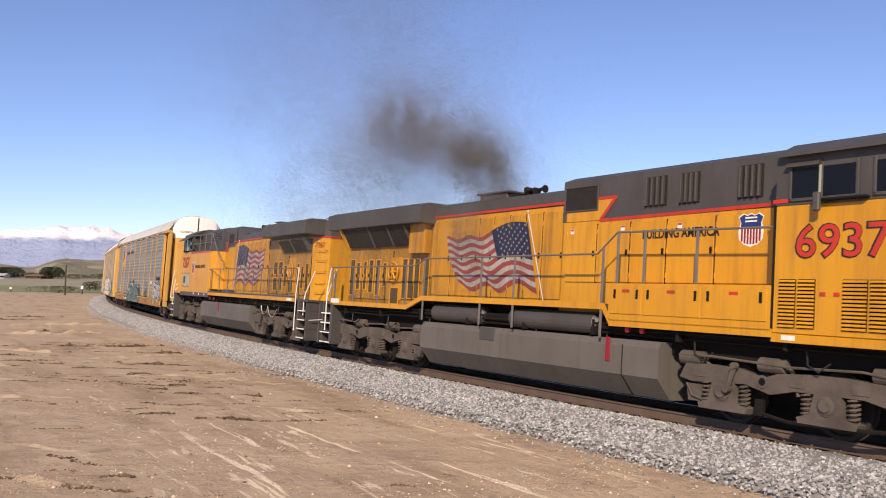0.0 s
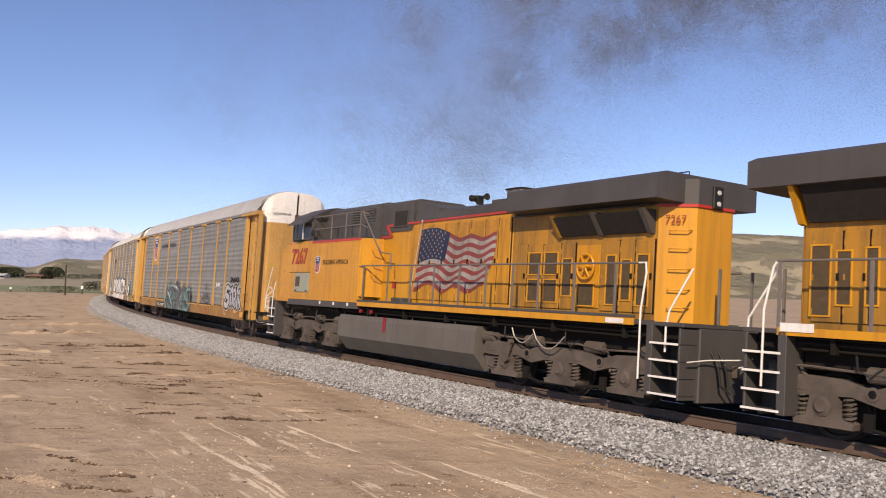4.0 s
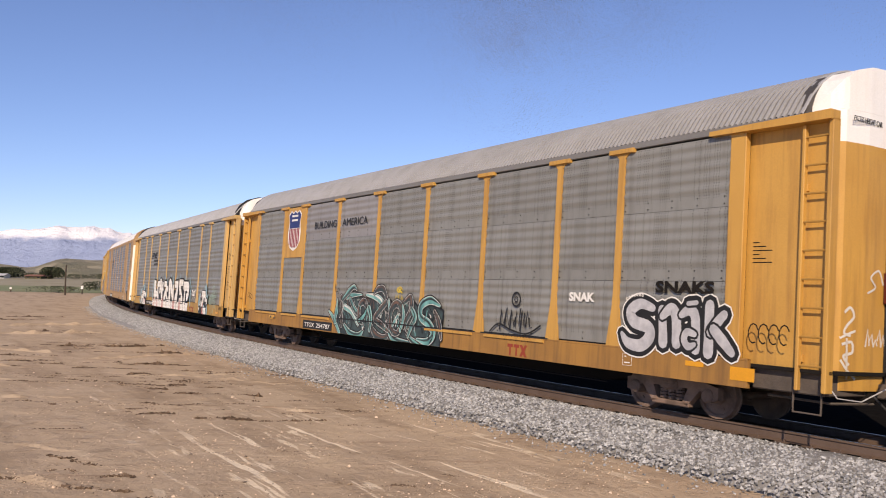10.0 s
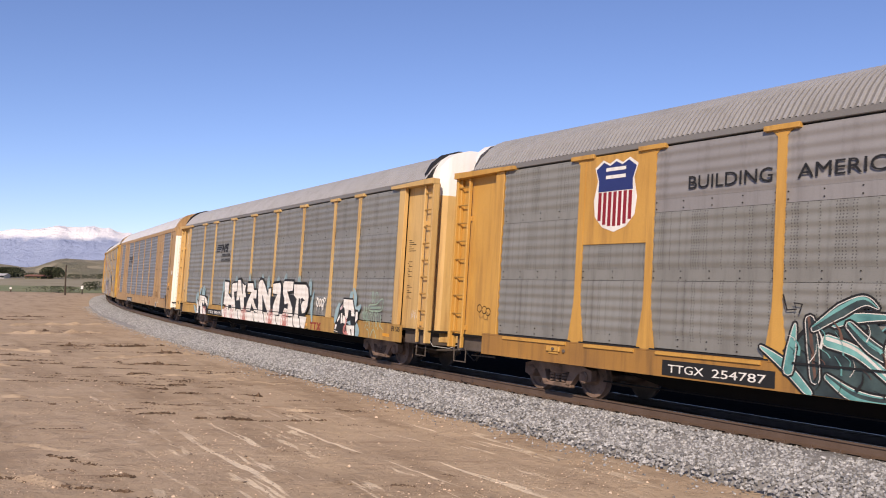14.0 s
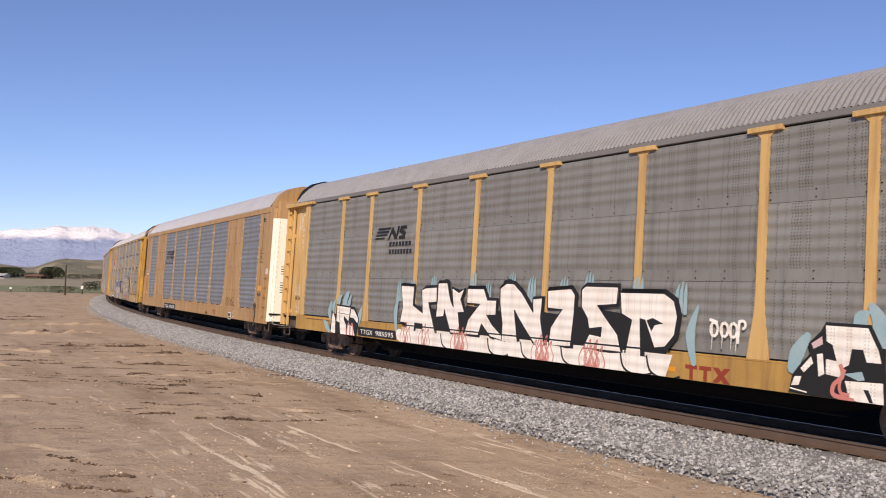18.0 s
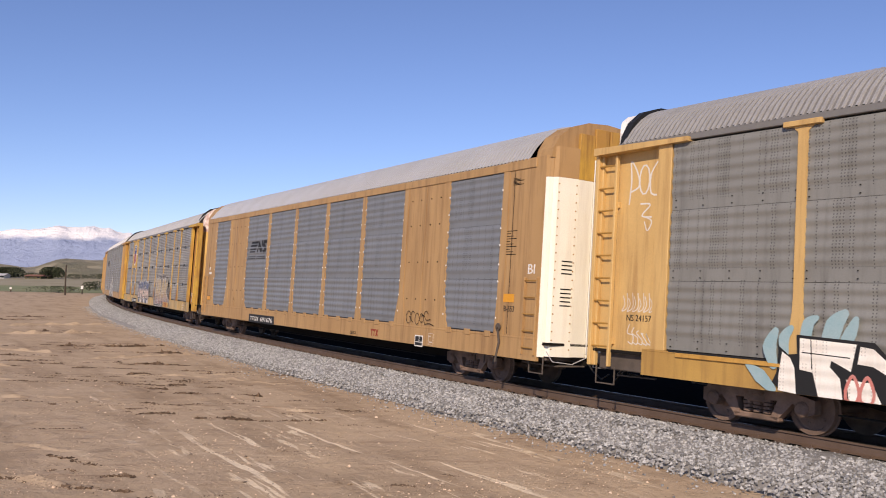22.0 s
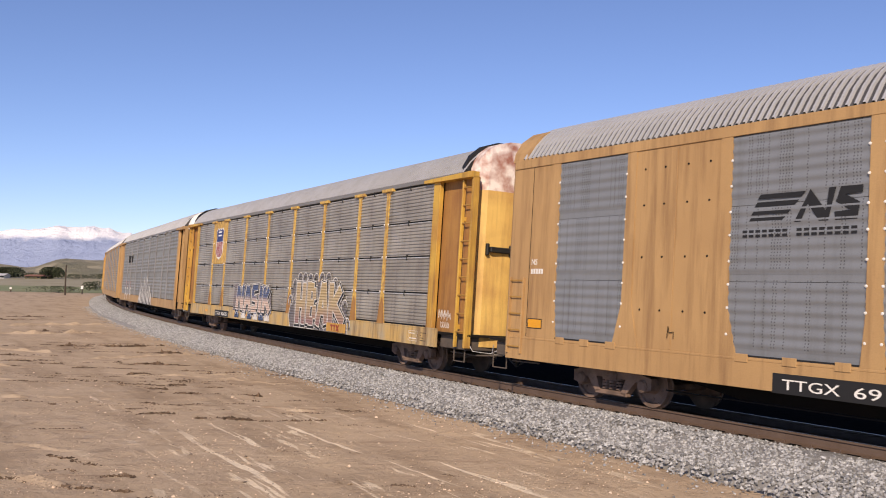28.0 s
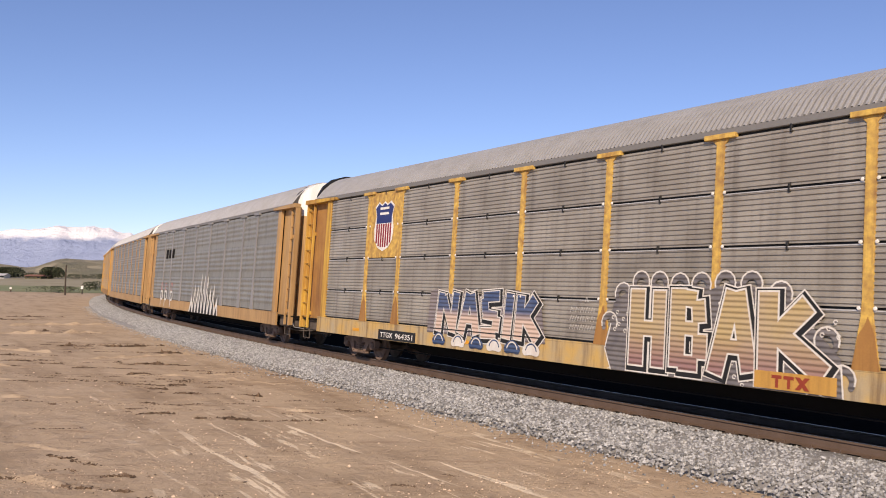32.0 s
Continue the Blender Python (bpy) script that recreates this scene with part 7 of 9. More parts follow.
def fat_word(root, text, x, z, height, width, mats, fats, label):
    """A sprayed word in fat letters with outlines; mats and fats from the outermost layer in."""
    base = letter_mesh(text, height, mats[-1], fats[-1], 1.0, 0.0, 0.0005)
    w0 = max(v.co.x for v in base.vertices)
    sq = width / w0
    first = None
    for k, (m, f) in enumerate(zip(mats, fats)):
        me = letter_mesh(text, height, m, f, 1.0, 0.0, 0.0005)
        ob = part("graffiti" if first is None else "graffiti_layer", me, m, root if first is None else first,
                  label if first is None else "", m=(pose(x, SIDE_Y - 0.002, z) @ Matrix.Diagonal((sq, 1, 1, 1))) if first is None else pose(0, -0.003 * k, 0))
        first = first or ob


def mark_plate(root, text, x0, x1, z0, z1, split=None):
    """Reporting marks in white on a black plate."""
    p = part("mark_plate", Geo().box(x0, x1, -1.582, -1.575, z0, z1, 0.002), BLACK, root, "black plate with white reporting marks")
    h = (z1 - z0) * 0.52
    me_w = x1 - x0
    a, b = text.split(" ")
    zz = z0 + (z1 - z0) * 0.22
    lettering(a, x0 + 0.06 * me_w, zz, -1.585, h, WHITE, p, me_w * 0.34)
    lettering(b, x0 + 0.47 * me_w, zz, -1.585, h, WHITE, p, me_w * 0.46)


def owner_mark(root, x, z, w, h, y=-1.577):
    """The owner's three-letter mark as plain red bars."""
    for a in (0.0, 0.32):
        m = part("owner_mark", Geo().box(x + a * w, x + (a + 0.27) * w, y, y - 0.003, z + 0.72 * h, z + h, 0).box(x + (a + 0.1) * w, x + (a + 0.18) * w, y, y - 0.003, z, z + 0.72 * h, 0), MARK_RED, root)
    part("owner_mark", Geo().prism([(x + 0.62 * w, z), (x + 0.75 * w, z), (x + w, z + h), (x + 0.87 * w, z + h)], 1, y, y - 0.003).prism([(x + 0.62 * w, z + h), (x + 0.75 * w, z + h), (x + w, z), (x + 0.87 * w, z)], 1, y - 0.0035, y - 0.006), MARK_RED, root)
    del m


def stripes_mark(root, x, z, w, h, y, mat=None):
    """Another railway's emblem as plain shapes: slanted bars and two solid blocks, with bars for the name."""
    mat = mat or BLACK
    e = None
    for i in range(4):
        a = z + h * (0.80 - 0.25 * i)
        q = x + w * (0.03 * (3 - i))
        g = Geo().prism([(q, a), (x + w * (0.50 - 0.06 * i), a), (x + w * (0.54 - 0.06 * i), a + h * 0.15), (q + w * 0.03, a + h * 0.15)], 1, y, y - 0.003)
        o = part("emblem" if e is None else "emblem_bar", g, mat, root if e is None else e, "black striped emblem" if e is None else "")
        e = e or o
    part("emblem_bar", Geo().prism([(x + w * 0.44, z), (x + w * 0.58, z + h), (x + w * 0.72, z + h * 0.3), (x + w * 0.74, z + h), (x + w * 0.80, z + h), (x + w * 0.74, z), (x + w * 0.66, z), (x + w * 0.56, z + h * 0.55), (x + w * 0.50, z)], 1, y, y - 0.003), mat, e)
    part("emblem_bar", Geo().prism([(x + w * 0.80, z), (x + w * 0.98, z), (x + w, z + h * 0.5), (x + w * 0.88, z + h * 0.75), (x + w * 1.02, z + h * 0.78), (x + w * 1.02, z + h), (x + w * 0.84, z + h), (x + w * 0.80, z + h * 0.55), (x + w * 0.92, z + h * 0.28), (x + w * 0.79, z + h * 0.25)], 1, y, y - 0.003), mat, e)


def word_bars(root, x0, x1, z, h, y, n, mat):
    for i in range(n):
        a = x0 + (x1 - x0) * i / n
        part("word_bar", Geo().box(a, a + (x1 - x0) / n * 0.72, y, y - 0.003, z, z + h, 0), mat, root)


def notice(root, x0, x1, z0, z1, y, mat, rows=3):
    """A small stencilled notice: bars for lines too small to read, framed where it is white."""
    if mat != WHITE:                       # plain stencilled lines, with no frame
        rows *= 2
        for k in range(rows):
            zz = z0 + (z1 - z0) * (k + 0.5) / rows
            part("text_bar", Geo().box(x0 + 0.02, x1 - 0.02 - 0.13 * (k % 3), y, y - 0.002, zz - 0.009, zz + 0.007, 0), mat, root)
        return
    n = part("notice", Geo().box(x0, x1, y, y - 0.002, z0, z0 + 0.007, 0).box(x0, x1, y, y - 0.002, z1 - 0.007, z1, 0).box(x0, x0 + 0.007, y, y - 0.002, z0, z1, 0).box(x1 - 0.007, x1, y, y - 0.002, z0, z1, 0), mat, root)
    for k in range(rows):
        zz = z0 + (z1 - z0) * (k + 0.5) / rows
        part("text_bar", Geo().box(x0 + 0.05, x1 - 0.05 - 0.1 * (k % 2), y, y - 0.003, zz - 0.011, zz + 0.011, 0), mat, n)


def reflectors(root, xs, z=0.95):
    for x in xs:
        part("reflector", Geo().box(x, x + 0.42, -1.578, -1.583, z, z + 0.09, 0.002), ORANGE, root, "orange reflector strip")


CAR1, CAR2, CAR3, CAR4, CAR5, CAR6 = (CARS[i][0] for i in range(6))

# first car: shield bay, slogan, teal wild-style piece, white piece, tags
_sp = Geo().box(POSTS[0] + 0.05, POSTS[1] - 0.05, -1.570, -1.50, 3.18, 5.0, 0.006)
part("shield_plate", _sp, CAR_YELLOW, CAR1, "yellow plate behind the shield")
shield(CAR1, (POSTS[0] + POSTS[1]) / 2, 3.42, 4.90, -1.572, 0.60)
lettering("BUILDING", -6.20, 4.13, -1.585, 0.24, BLACK, CAR1, 1.80)
lettering("AMERICA", -3.93, 4.13, -1.585, 0.24, BLACK, CAR1, 1.80)
mark_plate(CAR1, "TTGX 254787", -6.62, -4.22, 0.72, 1.0)
owner_mark(CAR1, 5.5, 0.72, 0.75, 0.26)
reflectors(CAR1, (-3.6, 0.6, 10.9))
# ledges under the panels, black strips painted for the shaded gap above, a jacking pad
_edges = (-11.72,) + POSTS + (11.72,)
for _car, _bays in ((CAR1, (0, 1, 2, 5, 6)), (CAR2, (0,))):
    for _k in _bays:
        _a, _b = _edges[_k], _edges[_k + 1]
        part("slot", Geo().box(_a + 0.12, _b - 0.12, -1.575, -1.584, 1.160, 1.190, 0.0), BLACK, _car)
        part("ledge", Geo().prism([(-1.575, 1.075), (-1.612, 1.085), (-1.612, 1.135), (-1.575, 1.150)], 0, _a + 0.30, _b - 0.26), CAR_YELLOW, _car)
_jp = part("jacking_pad", Geo().box(-9.86, -9.44, -1.575, -1.625, 0.93, 1.04, 0.008).box(-9.80, -9.50, -1.575, -1.60, 0.88, 0.93, 0.004), CAR_YELLOW, CAR1)
part("pad_bolt", Geo().tube([(-9.62, -1.62, 0.985), (-9.62, -1.66, 0.985)], 0.03, 8), GRIME, _jp)
part("pad_bolt", Geo().tube([(-9.36, -1.57, 0.96), (-9.30, -1.62, 0.96)], 0.035, 8), GRIME, _jp)
_w = Spray([TEAL, SLATE, BLACK, SPRAY_WHITE, RUST_SPRAY])
T, S, B, W, R = 0, 1, 2, 3, 4
for _grow, _mi in ((0.05, B), (0.0, S)):
    _w.shape([(x + (_grow if x > -1 else -_grow), z + (_grow if z > 1.2 else 0)) for x, z in ((-4.05, 1.3), (-3.6, 0.70), (2.5, 0.62), (2.6, 1.6), (1.9, 1.8), (1.4, 1.6), (0.95, 1.85), (0.5, 1.65), (-0.1, 1.70), (-0.5, 1.88), (-0.85, 2.08), (-1.3, 1.98), (-1.75, 1.82), (-2.4, 1.7), (-2.7, 2.02), (-3.1, 1.95), (-3.6, 1.75), (-3.85, 1.5))], _mi)
# long swoops along the sill
_w.piece([(-3.3, 1.0), (-2.8, 0.74), (-2.2, 0.72), (-1.9, 0.95)], [0.10, 0.26, 0.24, 0.08], T, B, W, S)
_w.piece([(-1.5, 1.15), (-1.15, 0.82), (-0.6, 0.72), (-0.2, 0.92)], [0.10, 0.30, 0.28, 0.08], S, B, W, R)
_w.piece([(-0.4, 1.0), (0.0, 0.74), (0.6, 0.66), (1.2, 0.70)], [0.08, 0.26, 0.26, 0.06], T, B, W, S)
_w.piece([(0.7, 0.95), (1.2, 0.72), (1.8, 0.66)], [0.06, 0.24, 0.10], S, B, W, T)
# first letter: blade, stem, hooked top and leg
_w.piece([(-4.5, 1.38), (-4.05, 1.12), (-3.6, 0.72)], [0.04, 0.20, 0.14], T, B, W)
_w.piece([(-3.98, 1.05), (-3.93, 1.4), (-3.88, 1.78)], [0.22, 0.20, 0.03], T, B, W)
_w.piece([(-3.62, 1.85), (-3.55, 1.4), (-3.5, 0.95)], [0.20, 0.26, 0.20], S, B, W, R)
_w.piece([(-3.2, 1.85), (-2.75, 1.93), (-2.15, 1.95)], [0.22, 0.16, 0.03], T, B, W)
_w.piece([(-3.55, 1.72), (-3.1, 2.02), (-2.74, 2.18), (-2.52, 2.08)], [0.10, 0.26, 0.18, 0.03], S, B, W, T)
_w.piece([(-3.3, 1.55), (-2.8, 1.4), (-2.3, 1.05)], [0.24, 0.20, 0.16], T, B, W, W)
_w.piece([(-2.95, 1.8), (-2.6, 1.5), (-2.15, 1.25), (-1.95, 0.95)], [0.16, 0.24, 0.22, 0.12], S, B, W, T)
# ring letter
_w.piece(curl(-2.02, 1.42, 0.28, -0.6, 4.6, 9, 1.15), [0.20, 0.28, 0.24, 0.16], S, B, W, R)
_w.piece([(-2.25, 1.15), (-1.95, 1.3), (-1.75, 1.55)], [0.14, 0.16, 0.05], T, B)
# barred letter with a flat cap
_w.piece([(-1.85, 1.95), (-1.2, 1.9), (-0.78, 1.72), (-0.85, 1.35)], [0.05, 0.24, 0.28, 0.12], T, B, W, W)
_w.piece([(-1.32, 2.02), (-1.08, 2.14), (-0.74, 2.12), (-0.42, 1.72)], [0.10, 0.24, 0.24, 0.10], S, B, W, R)
_w.piece([(-1.62, 1.55), (-1.45, 1.25), (-1.5, 0.9)], [0.28, 0.22, 0.14], T, B, W, S)
_w.piece([(-0.55, 1.75), (-1.0, 1.45), (-1.2, 1.25), (-0.8, 1.12), (-0.35, 0.95)], [0.24, 0.26, 0.20, 0.24, 0.12], S, B, W, R)
_w.piece([(-0.5, 1.45), (-0.35, 1.25), (-0.15, 1.0)], [0.10, 0.26, 0.12], R, B, W, S)
# round letter
_w.piece([(-0.38, 1.85), (-0.3, 1.5), (-0.15, 1.15)], [0.05, 0.20, 0.16], T, B, W)
_w.piece(curl(0.12, 1.32, 0.38, -1.2, 4.9, 12, 1.1), [0.22, 0.30, 0.28, 0.2], S, B, W, R)
_w.piece([(-0.08, 1.1), (0.1, 1.3), (0.3, 1.45)], [0.08, 0.16, 0.05], T, B, W)
# pointed letter
_w.piece([(0.45, 1.72), (0.86, 1.92), (0.95, 1.6), (0.68, 1.25), (0.78, 1.0)], [0.10, 0.26, 0.28, 0.24, 0.10], S, B, W, R)
_w.piece([(0.95, 1.65), (1.18, 1.4), (1.0, 1.15), (0.85, 0.85)], [0.12, 0.26, 0.22, 0.10], T, B, W, S)
_w.piece([(0.4, 1.0), (0.55, 1.4), (0.45, 1.7)], [0.14, 0.18, 0.08], T, B, W)
# last letter
_w.piece([(2.45, 1.75), (1.95, 1.88), (1.5, 1.72), (1.5, 1.42), (1.95, 1.25), (2.2, 1.0), (1.9, 0.78), (1.35, 0.82)], [0.08, 0.28, 0.30, 0.26, 0.30, 0.28, 0.26, 0.06], T, B, W, S)
_w.piece([(2.2, 1.6), (2.45, 1.3), (2.6, 0.9)], [0.10, 0.26, 0.10], S, B, W, R)
_wr = random.Random(5)
for _k in range(120):                      # thin darts and highlights between the strokes
    _x, _z, _a = _wr.uniform(-3.9, 2.2), _wr.uniform(0.75, 1.75), _wr.uniform(1.0, 2.7)
    _l = _wr.uniform(0.12, 0.40)
    _w.line(smooth([(_x, _z), (_x + _l * 0.5 * math.cos(_a) + 0.05, _z + _l * 0.5 * math.sin(_a)), (_x + _l * math.cos(_a), _z + _l * math.sin(_a))], 4), _wr.choice((0.014, 0.02, 0.03, 0.06)), _wr.choice((B, B, W, S, T, T, R)), True)
_w.line([(-4.1, 2.25), (-4.02, 2.0), (-3.85, 2.02), (-3.9, 2.12), (-3.75, 2.1), (-3.8, 1.95)], 0.03, B)
# not lettering: the shadow in the sill gap, painted as a black line
_w.line([(-3.9, 1.165), (2.5, 1.165)], 0.035, B)
_w.done(CAR1, "teal and black wild-style graffiti with white edges")
_y = Spray([LEMON])
_y.strokes([[(0, 0.5), (0.5, 1), (1, 0.5), (0.5, 0.2), (0, 0.5)], [(0.2, 0.1), (0.8, 0.9)], [(0.1, 0.9), (0.9, 0.1)]], 0.02, 2.02, 0.38, 0.2, 0.035, 0)
_y.strokes([[(0, 0), (0, 1), (0.5, 0.4), (1, 1), (1, 0)], [(1.3, 1), (1.3, 0), (2, 0)], [(2.2, 0), (2.5, 1), (2.8, 0)]], 0.0, 1.86, 0.14, 0.14, 0.03, 0)
_y.done(CAR1, "small yellow tag")
_w = Spray([WHITE, BLACK, SPRAY_SILVER])
_snak = (([(10.06, 1.94), (9.73, 2.01), (9.48, 1.86), (9.59, 1.67), (9.95, 1.58), (10.0, 1.4), (9.78, 1.23), (9.44, 1.26), (9.26, 1.43)], [0.16, 0.22, 0.26, 0.26, 0.26, 0.28, 0.26, 0.22, 0.10]),
         ([(10.35, 1.32), (10.33, 1.6), (10.29, 1.92)], [0.24, 0.22, 0.2]), ([(10.31, 1.80), (10.52, 1.94), (10.65, 1.78), (10.68, 1.33)], [0.16, 0.24, 0.24, 0.24]),
         ([(10.77, 1.84), (10.96, 1.93), (11.1, 1.80), (11.13, 1.25)], [0.14, 0.22, 0.22, 0.22]), ([(11.1, 1.51), (10.92, 1.54), (10.86, 1.40), (10.96, 1.29), (11.1, 1.33)], [0.12, 0.16, 0.16, 0.16, 0.1]),
         ([(10.92, 2.05), (11.12, 2.07)], [0.10, 0.10]), ([(11.42, 2.03), (11.42, 1.61), (11.42, 1.21)], [0.22, 0.22, 0.24]), ([(11.46, 1.57), (11.6, 1.74), (11.74, 1.88)], [0.2, 0.2, 0.18]),
         ([(11.52, 1.62), (11.72, 1.44), (11.93, 1.24)], [0.2, 0.22, 0.16]))
for _layer, _grow in ((0, 0.108), (1, 0.080)):
    for pts, ws in _snak:
        _w.fat(pts, ws, _layer, _grow)
for pts, ws in _snak:
    _w.fat(pts, ws, 1, 0.035).fat(pts, ws, 2, -0.008)
for _k in range(7):
    _w.line(curl(9.36 + 0.07 * _k, 2.10 + 0.035 * _k * (1 - _k / 9), 0.02, 0, 6.0, 6), 0.02, 0)
_w.done(CAR1, "fat silver bubble graffiti letters with black and white outlines")
fat_word(CAR1, "SNAK", 7.62, 2.02, 0.17, 0.80, [WHITE], [0.012], "small white tag")
fat_word(CAR1, "SNAKS", 10.1, 2.24, 0.2, 1.4, [DARK], [0.012], "dark tag above the white piece")
_t = Spray([BLACK])
for _k in range(6):
    _t.line([(5.15 + _k * 0.2, 1.28 + 0.1 * (_k % 2)), (5.2 + _k * 0.2, 1.75), (5.3 + _k * 0.2, 1.4), (5.42 + _k * 0.17, 1.8 - 0.1 * (_k % 3))], 0.05, 0)
_t.line(curl(5.75, 2.0, 0.16, 0, 6.28), 0.045, 0).line(curl(5.75, 2.0, 0.06, 0, 6.28), 0.03, 0).line(smooth([(4.75, 1.22), (5.1, 1.42), (5.6, 1.3), (6.2, 1.24), (6.7, 1.45)]), 0.04, 0)
for _k in range(5):
    _t.line([(5.3 + _k * 0.22, 1.22), (5.38 + _k * 0.22, 1.06), (5.46 + _k * 0.22, 1.2)], 0.03, 0)
_t.done(CAR1, "black line tag")
_t = Spray([DARK])
for _k in range(4):
    _t.line(curl(12.35 + _k * 0.2, 1.6, 0.1, 0.4, 5.2, 8, 1.6), 0.025, 0)
_t.done(CAR1, "dark tag on the end bay")
for _x, _z in ((-11.5, 1.75), (-11.3, 1.72), (-11.15, 1.68)):
    Spray([DARK]).line(curl(_x - 0.9, _z, 0.09, 0, 6.0), 0.02, 0).done(CAR1, "thin dark tag")
notice(CAR1, 12.12, 12.55, 2.75, 3.15, -1.412, DARK)
notice(CAR1, 9.3, 9.55, 0.82, 1.05, -1.578, WHITE, 2)
part("warning_plate", Geo().box(11.9, 12.4, -1.578, -1.583, 0.80, 1.02, 0.002), ORANGE, CAR1)


def door_words(root, yy, top):
    """Small stencils on the leading end doors."""
    for a, b, z in ((0.25, 1.0, 5.05), (-1.0, -0.25, 5.05)):
        me = letter_mesh("EXCESS HEIGHT CAR", 0.09, BLACK, 0.0)
        w = max(v.co.x for v in me.vertices)
        part("lettering", me, BLACK, root, m=pose(HALF - 0.052, -b, z) @ Matrix.Rotation(math.pi / 2, 4, "Z") @ Matrix.Diagonal(((b - a) / w, 1, 1, 1)))
    me = letter_mesh("TTGX", 0.13, BLACK, 0.0)
    part("lettering", me, BLACK, root, m=pose(HALF - 0.052, 0.5, 4.5) @ Matrix.Rotation(math.pi / 2, 4, "Z"))
    part("text_bar", Geo().box(HALF - 0.06, HALF - 0.052, 0.45, 1.0, 4.30, 4.42, 0), BLACK, root)


door_words(CAR1, 0, 5.0)
_d = Spray([SPRAY_WHITE])
_d.line(smooth([(0.98, 2.02), (0.86, 2.10), (0.78, 1.96), (0.92, 1.82), (0.98, 1.70), (0.84, 1.66)]), 0.045, 0)
_d.line(smooth([(1.02, 1.52), (0.82, 1.56), (0.80, 1.40), (0.98, 1.34), (0.86, 1.20)]), 0.045, 0)
_d.line([(0.92, 1.62), (0.90, 0.98)], 0.04, 0).line([(1.04, 1.28), (0.90, 1.12), (0.72, 0.98)], 0.04, 0).line([(0.74, 1.74), (1.06, 1.62)], 0.04, 0)
for _k in range(5):
    _d.line([(0.52 - 0.10 * _k, 1.50 + 0.10 * (_k % 2)), (0.46 - 0.10 * _k, 1.78 - 0.08 * (_k % 3)), (0.42 - 0.10 * _k, 1.52)], 0.035, 0)
_d.line(smooth([(0.5, 2.35), (0.3, 2.45), (0.42, 2.6), (0.22, 2.72), (0.1, 2.5)]), 0.035, 0)
_g = Geo()
_g.v = [(HALF - 0.112 + float(np.interp(abs(x), (0.035, 0.55, 1.05, 1.27, 1.33), (0.06, 0.05, -0.02, -0.20, -0.50))), -x, z) for x, y, z in _d.g.v]
_g.f, _g.m = _d.g.f, _d.g.m
part("graffiti", _g, SPRAY_WHITE, CAR1, "white tag on the end door")

# second car: striped emblem, long white block piece with aqua and pink
stripes_mark(CAR2, -6.78, 3.58, 1.85, 0.38, -1.556)
word_bars(CAR2, -5.85, -4.55, 3.38, 0.13, -1.556, 7, BLACK)
word_bars(CAR2, -5.85, -4.50, 3.16, 0.13, -1.556, 8, BLACK)
mark_plate(CAR2, "TTGX 985595", -7.42, -5.05, 0.72, 0.98)
owner_mark(CAR2, 5.55, 0.70, 1.0, 0.26)
reflectors(CAR2, (-1.2, 1.9, 4.9, 11.2), 0.8)
_w = Spray([SPRAY_CREAM, BLACK, AQUA, PINK, PINK_PALE])
for _x in (-5.0, -4.3, -3.2, -2.6, -1.35, -0.7, 0.25, 1.0, 2.1, 2.9, 4.3, 5.4):
    _h = 2.3 + 0.15 * math.sin(_x * 3)
    for _k in range(3):
        _w.fat([(_x - 0.12 + 0.11 * _k, _h - 0.35), (_x - 0.10 + 0.10 * _k, _h), (_x - 0.05 + 0.08 * _k, _h + 0.22 - 0.05 * abs(_k - 1))], [0.10, 0.08, 0.02], 2)
for _x in (-5.05, 5.75):
    _w.fat([(_x, 1.0), (_x - 0.1, 1.5), (_x + 0.05, 2.0)], [0.12, 0.22, 0.05], 2)
BLOCK_P = [[(0.1, 0), (0.1, 0.98)], [(0.05, 0.92), (0.7, 0.92), (0.9, 0.75), (0.9, 0.6), (0.7, 0.42), (0.15, 0.42)]]
_w.shape([(-4.75, 1.1), (-4.6, 0.66), (-3.0, 0.60), (-1.0, 0.64), (1.0, 0.60), (3.2, 0.62), (5.1, 0.60), (5.25, 1.1)], 0)
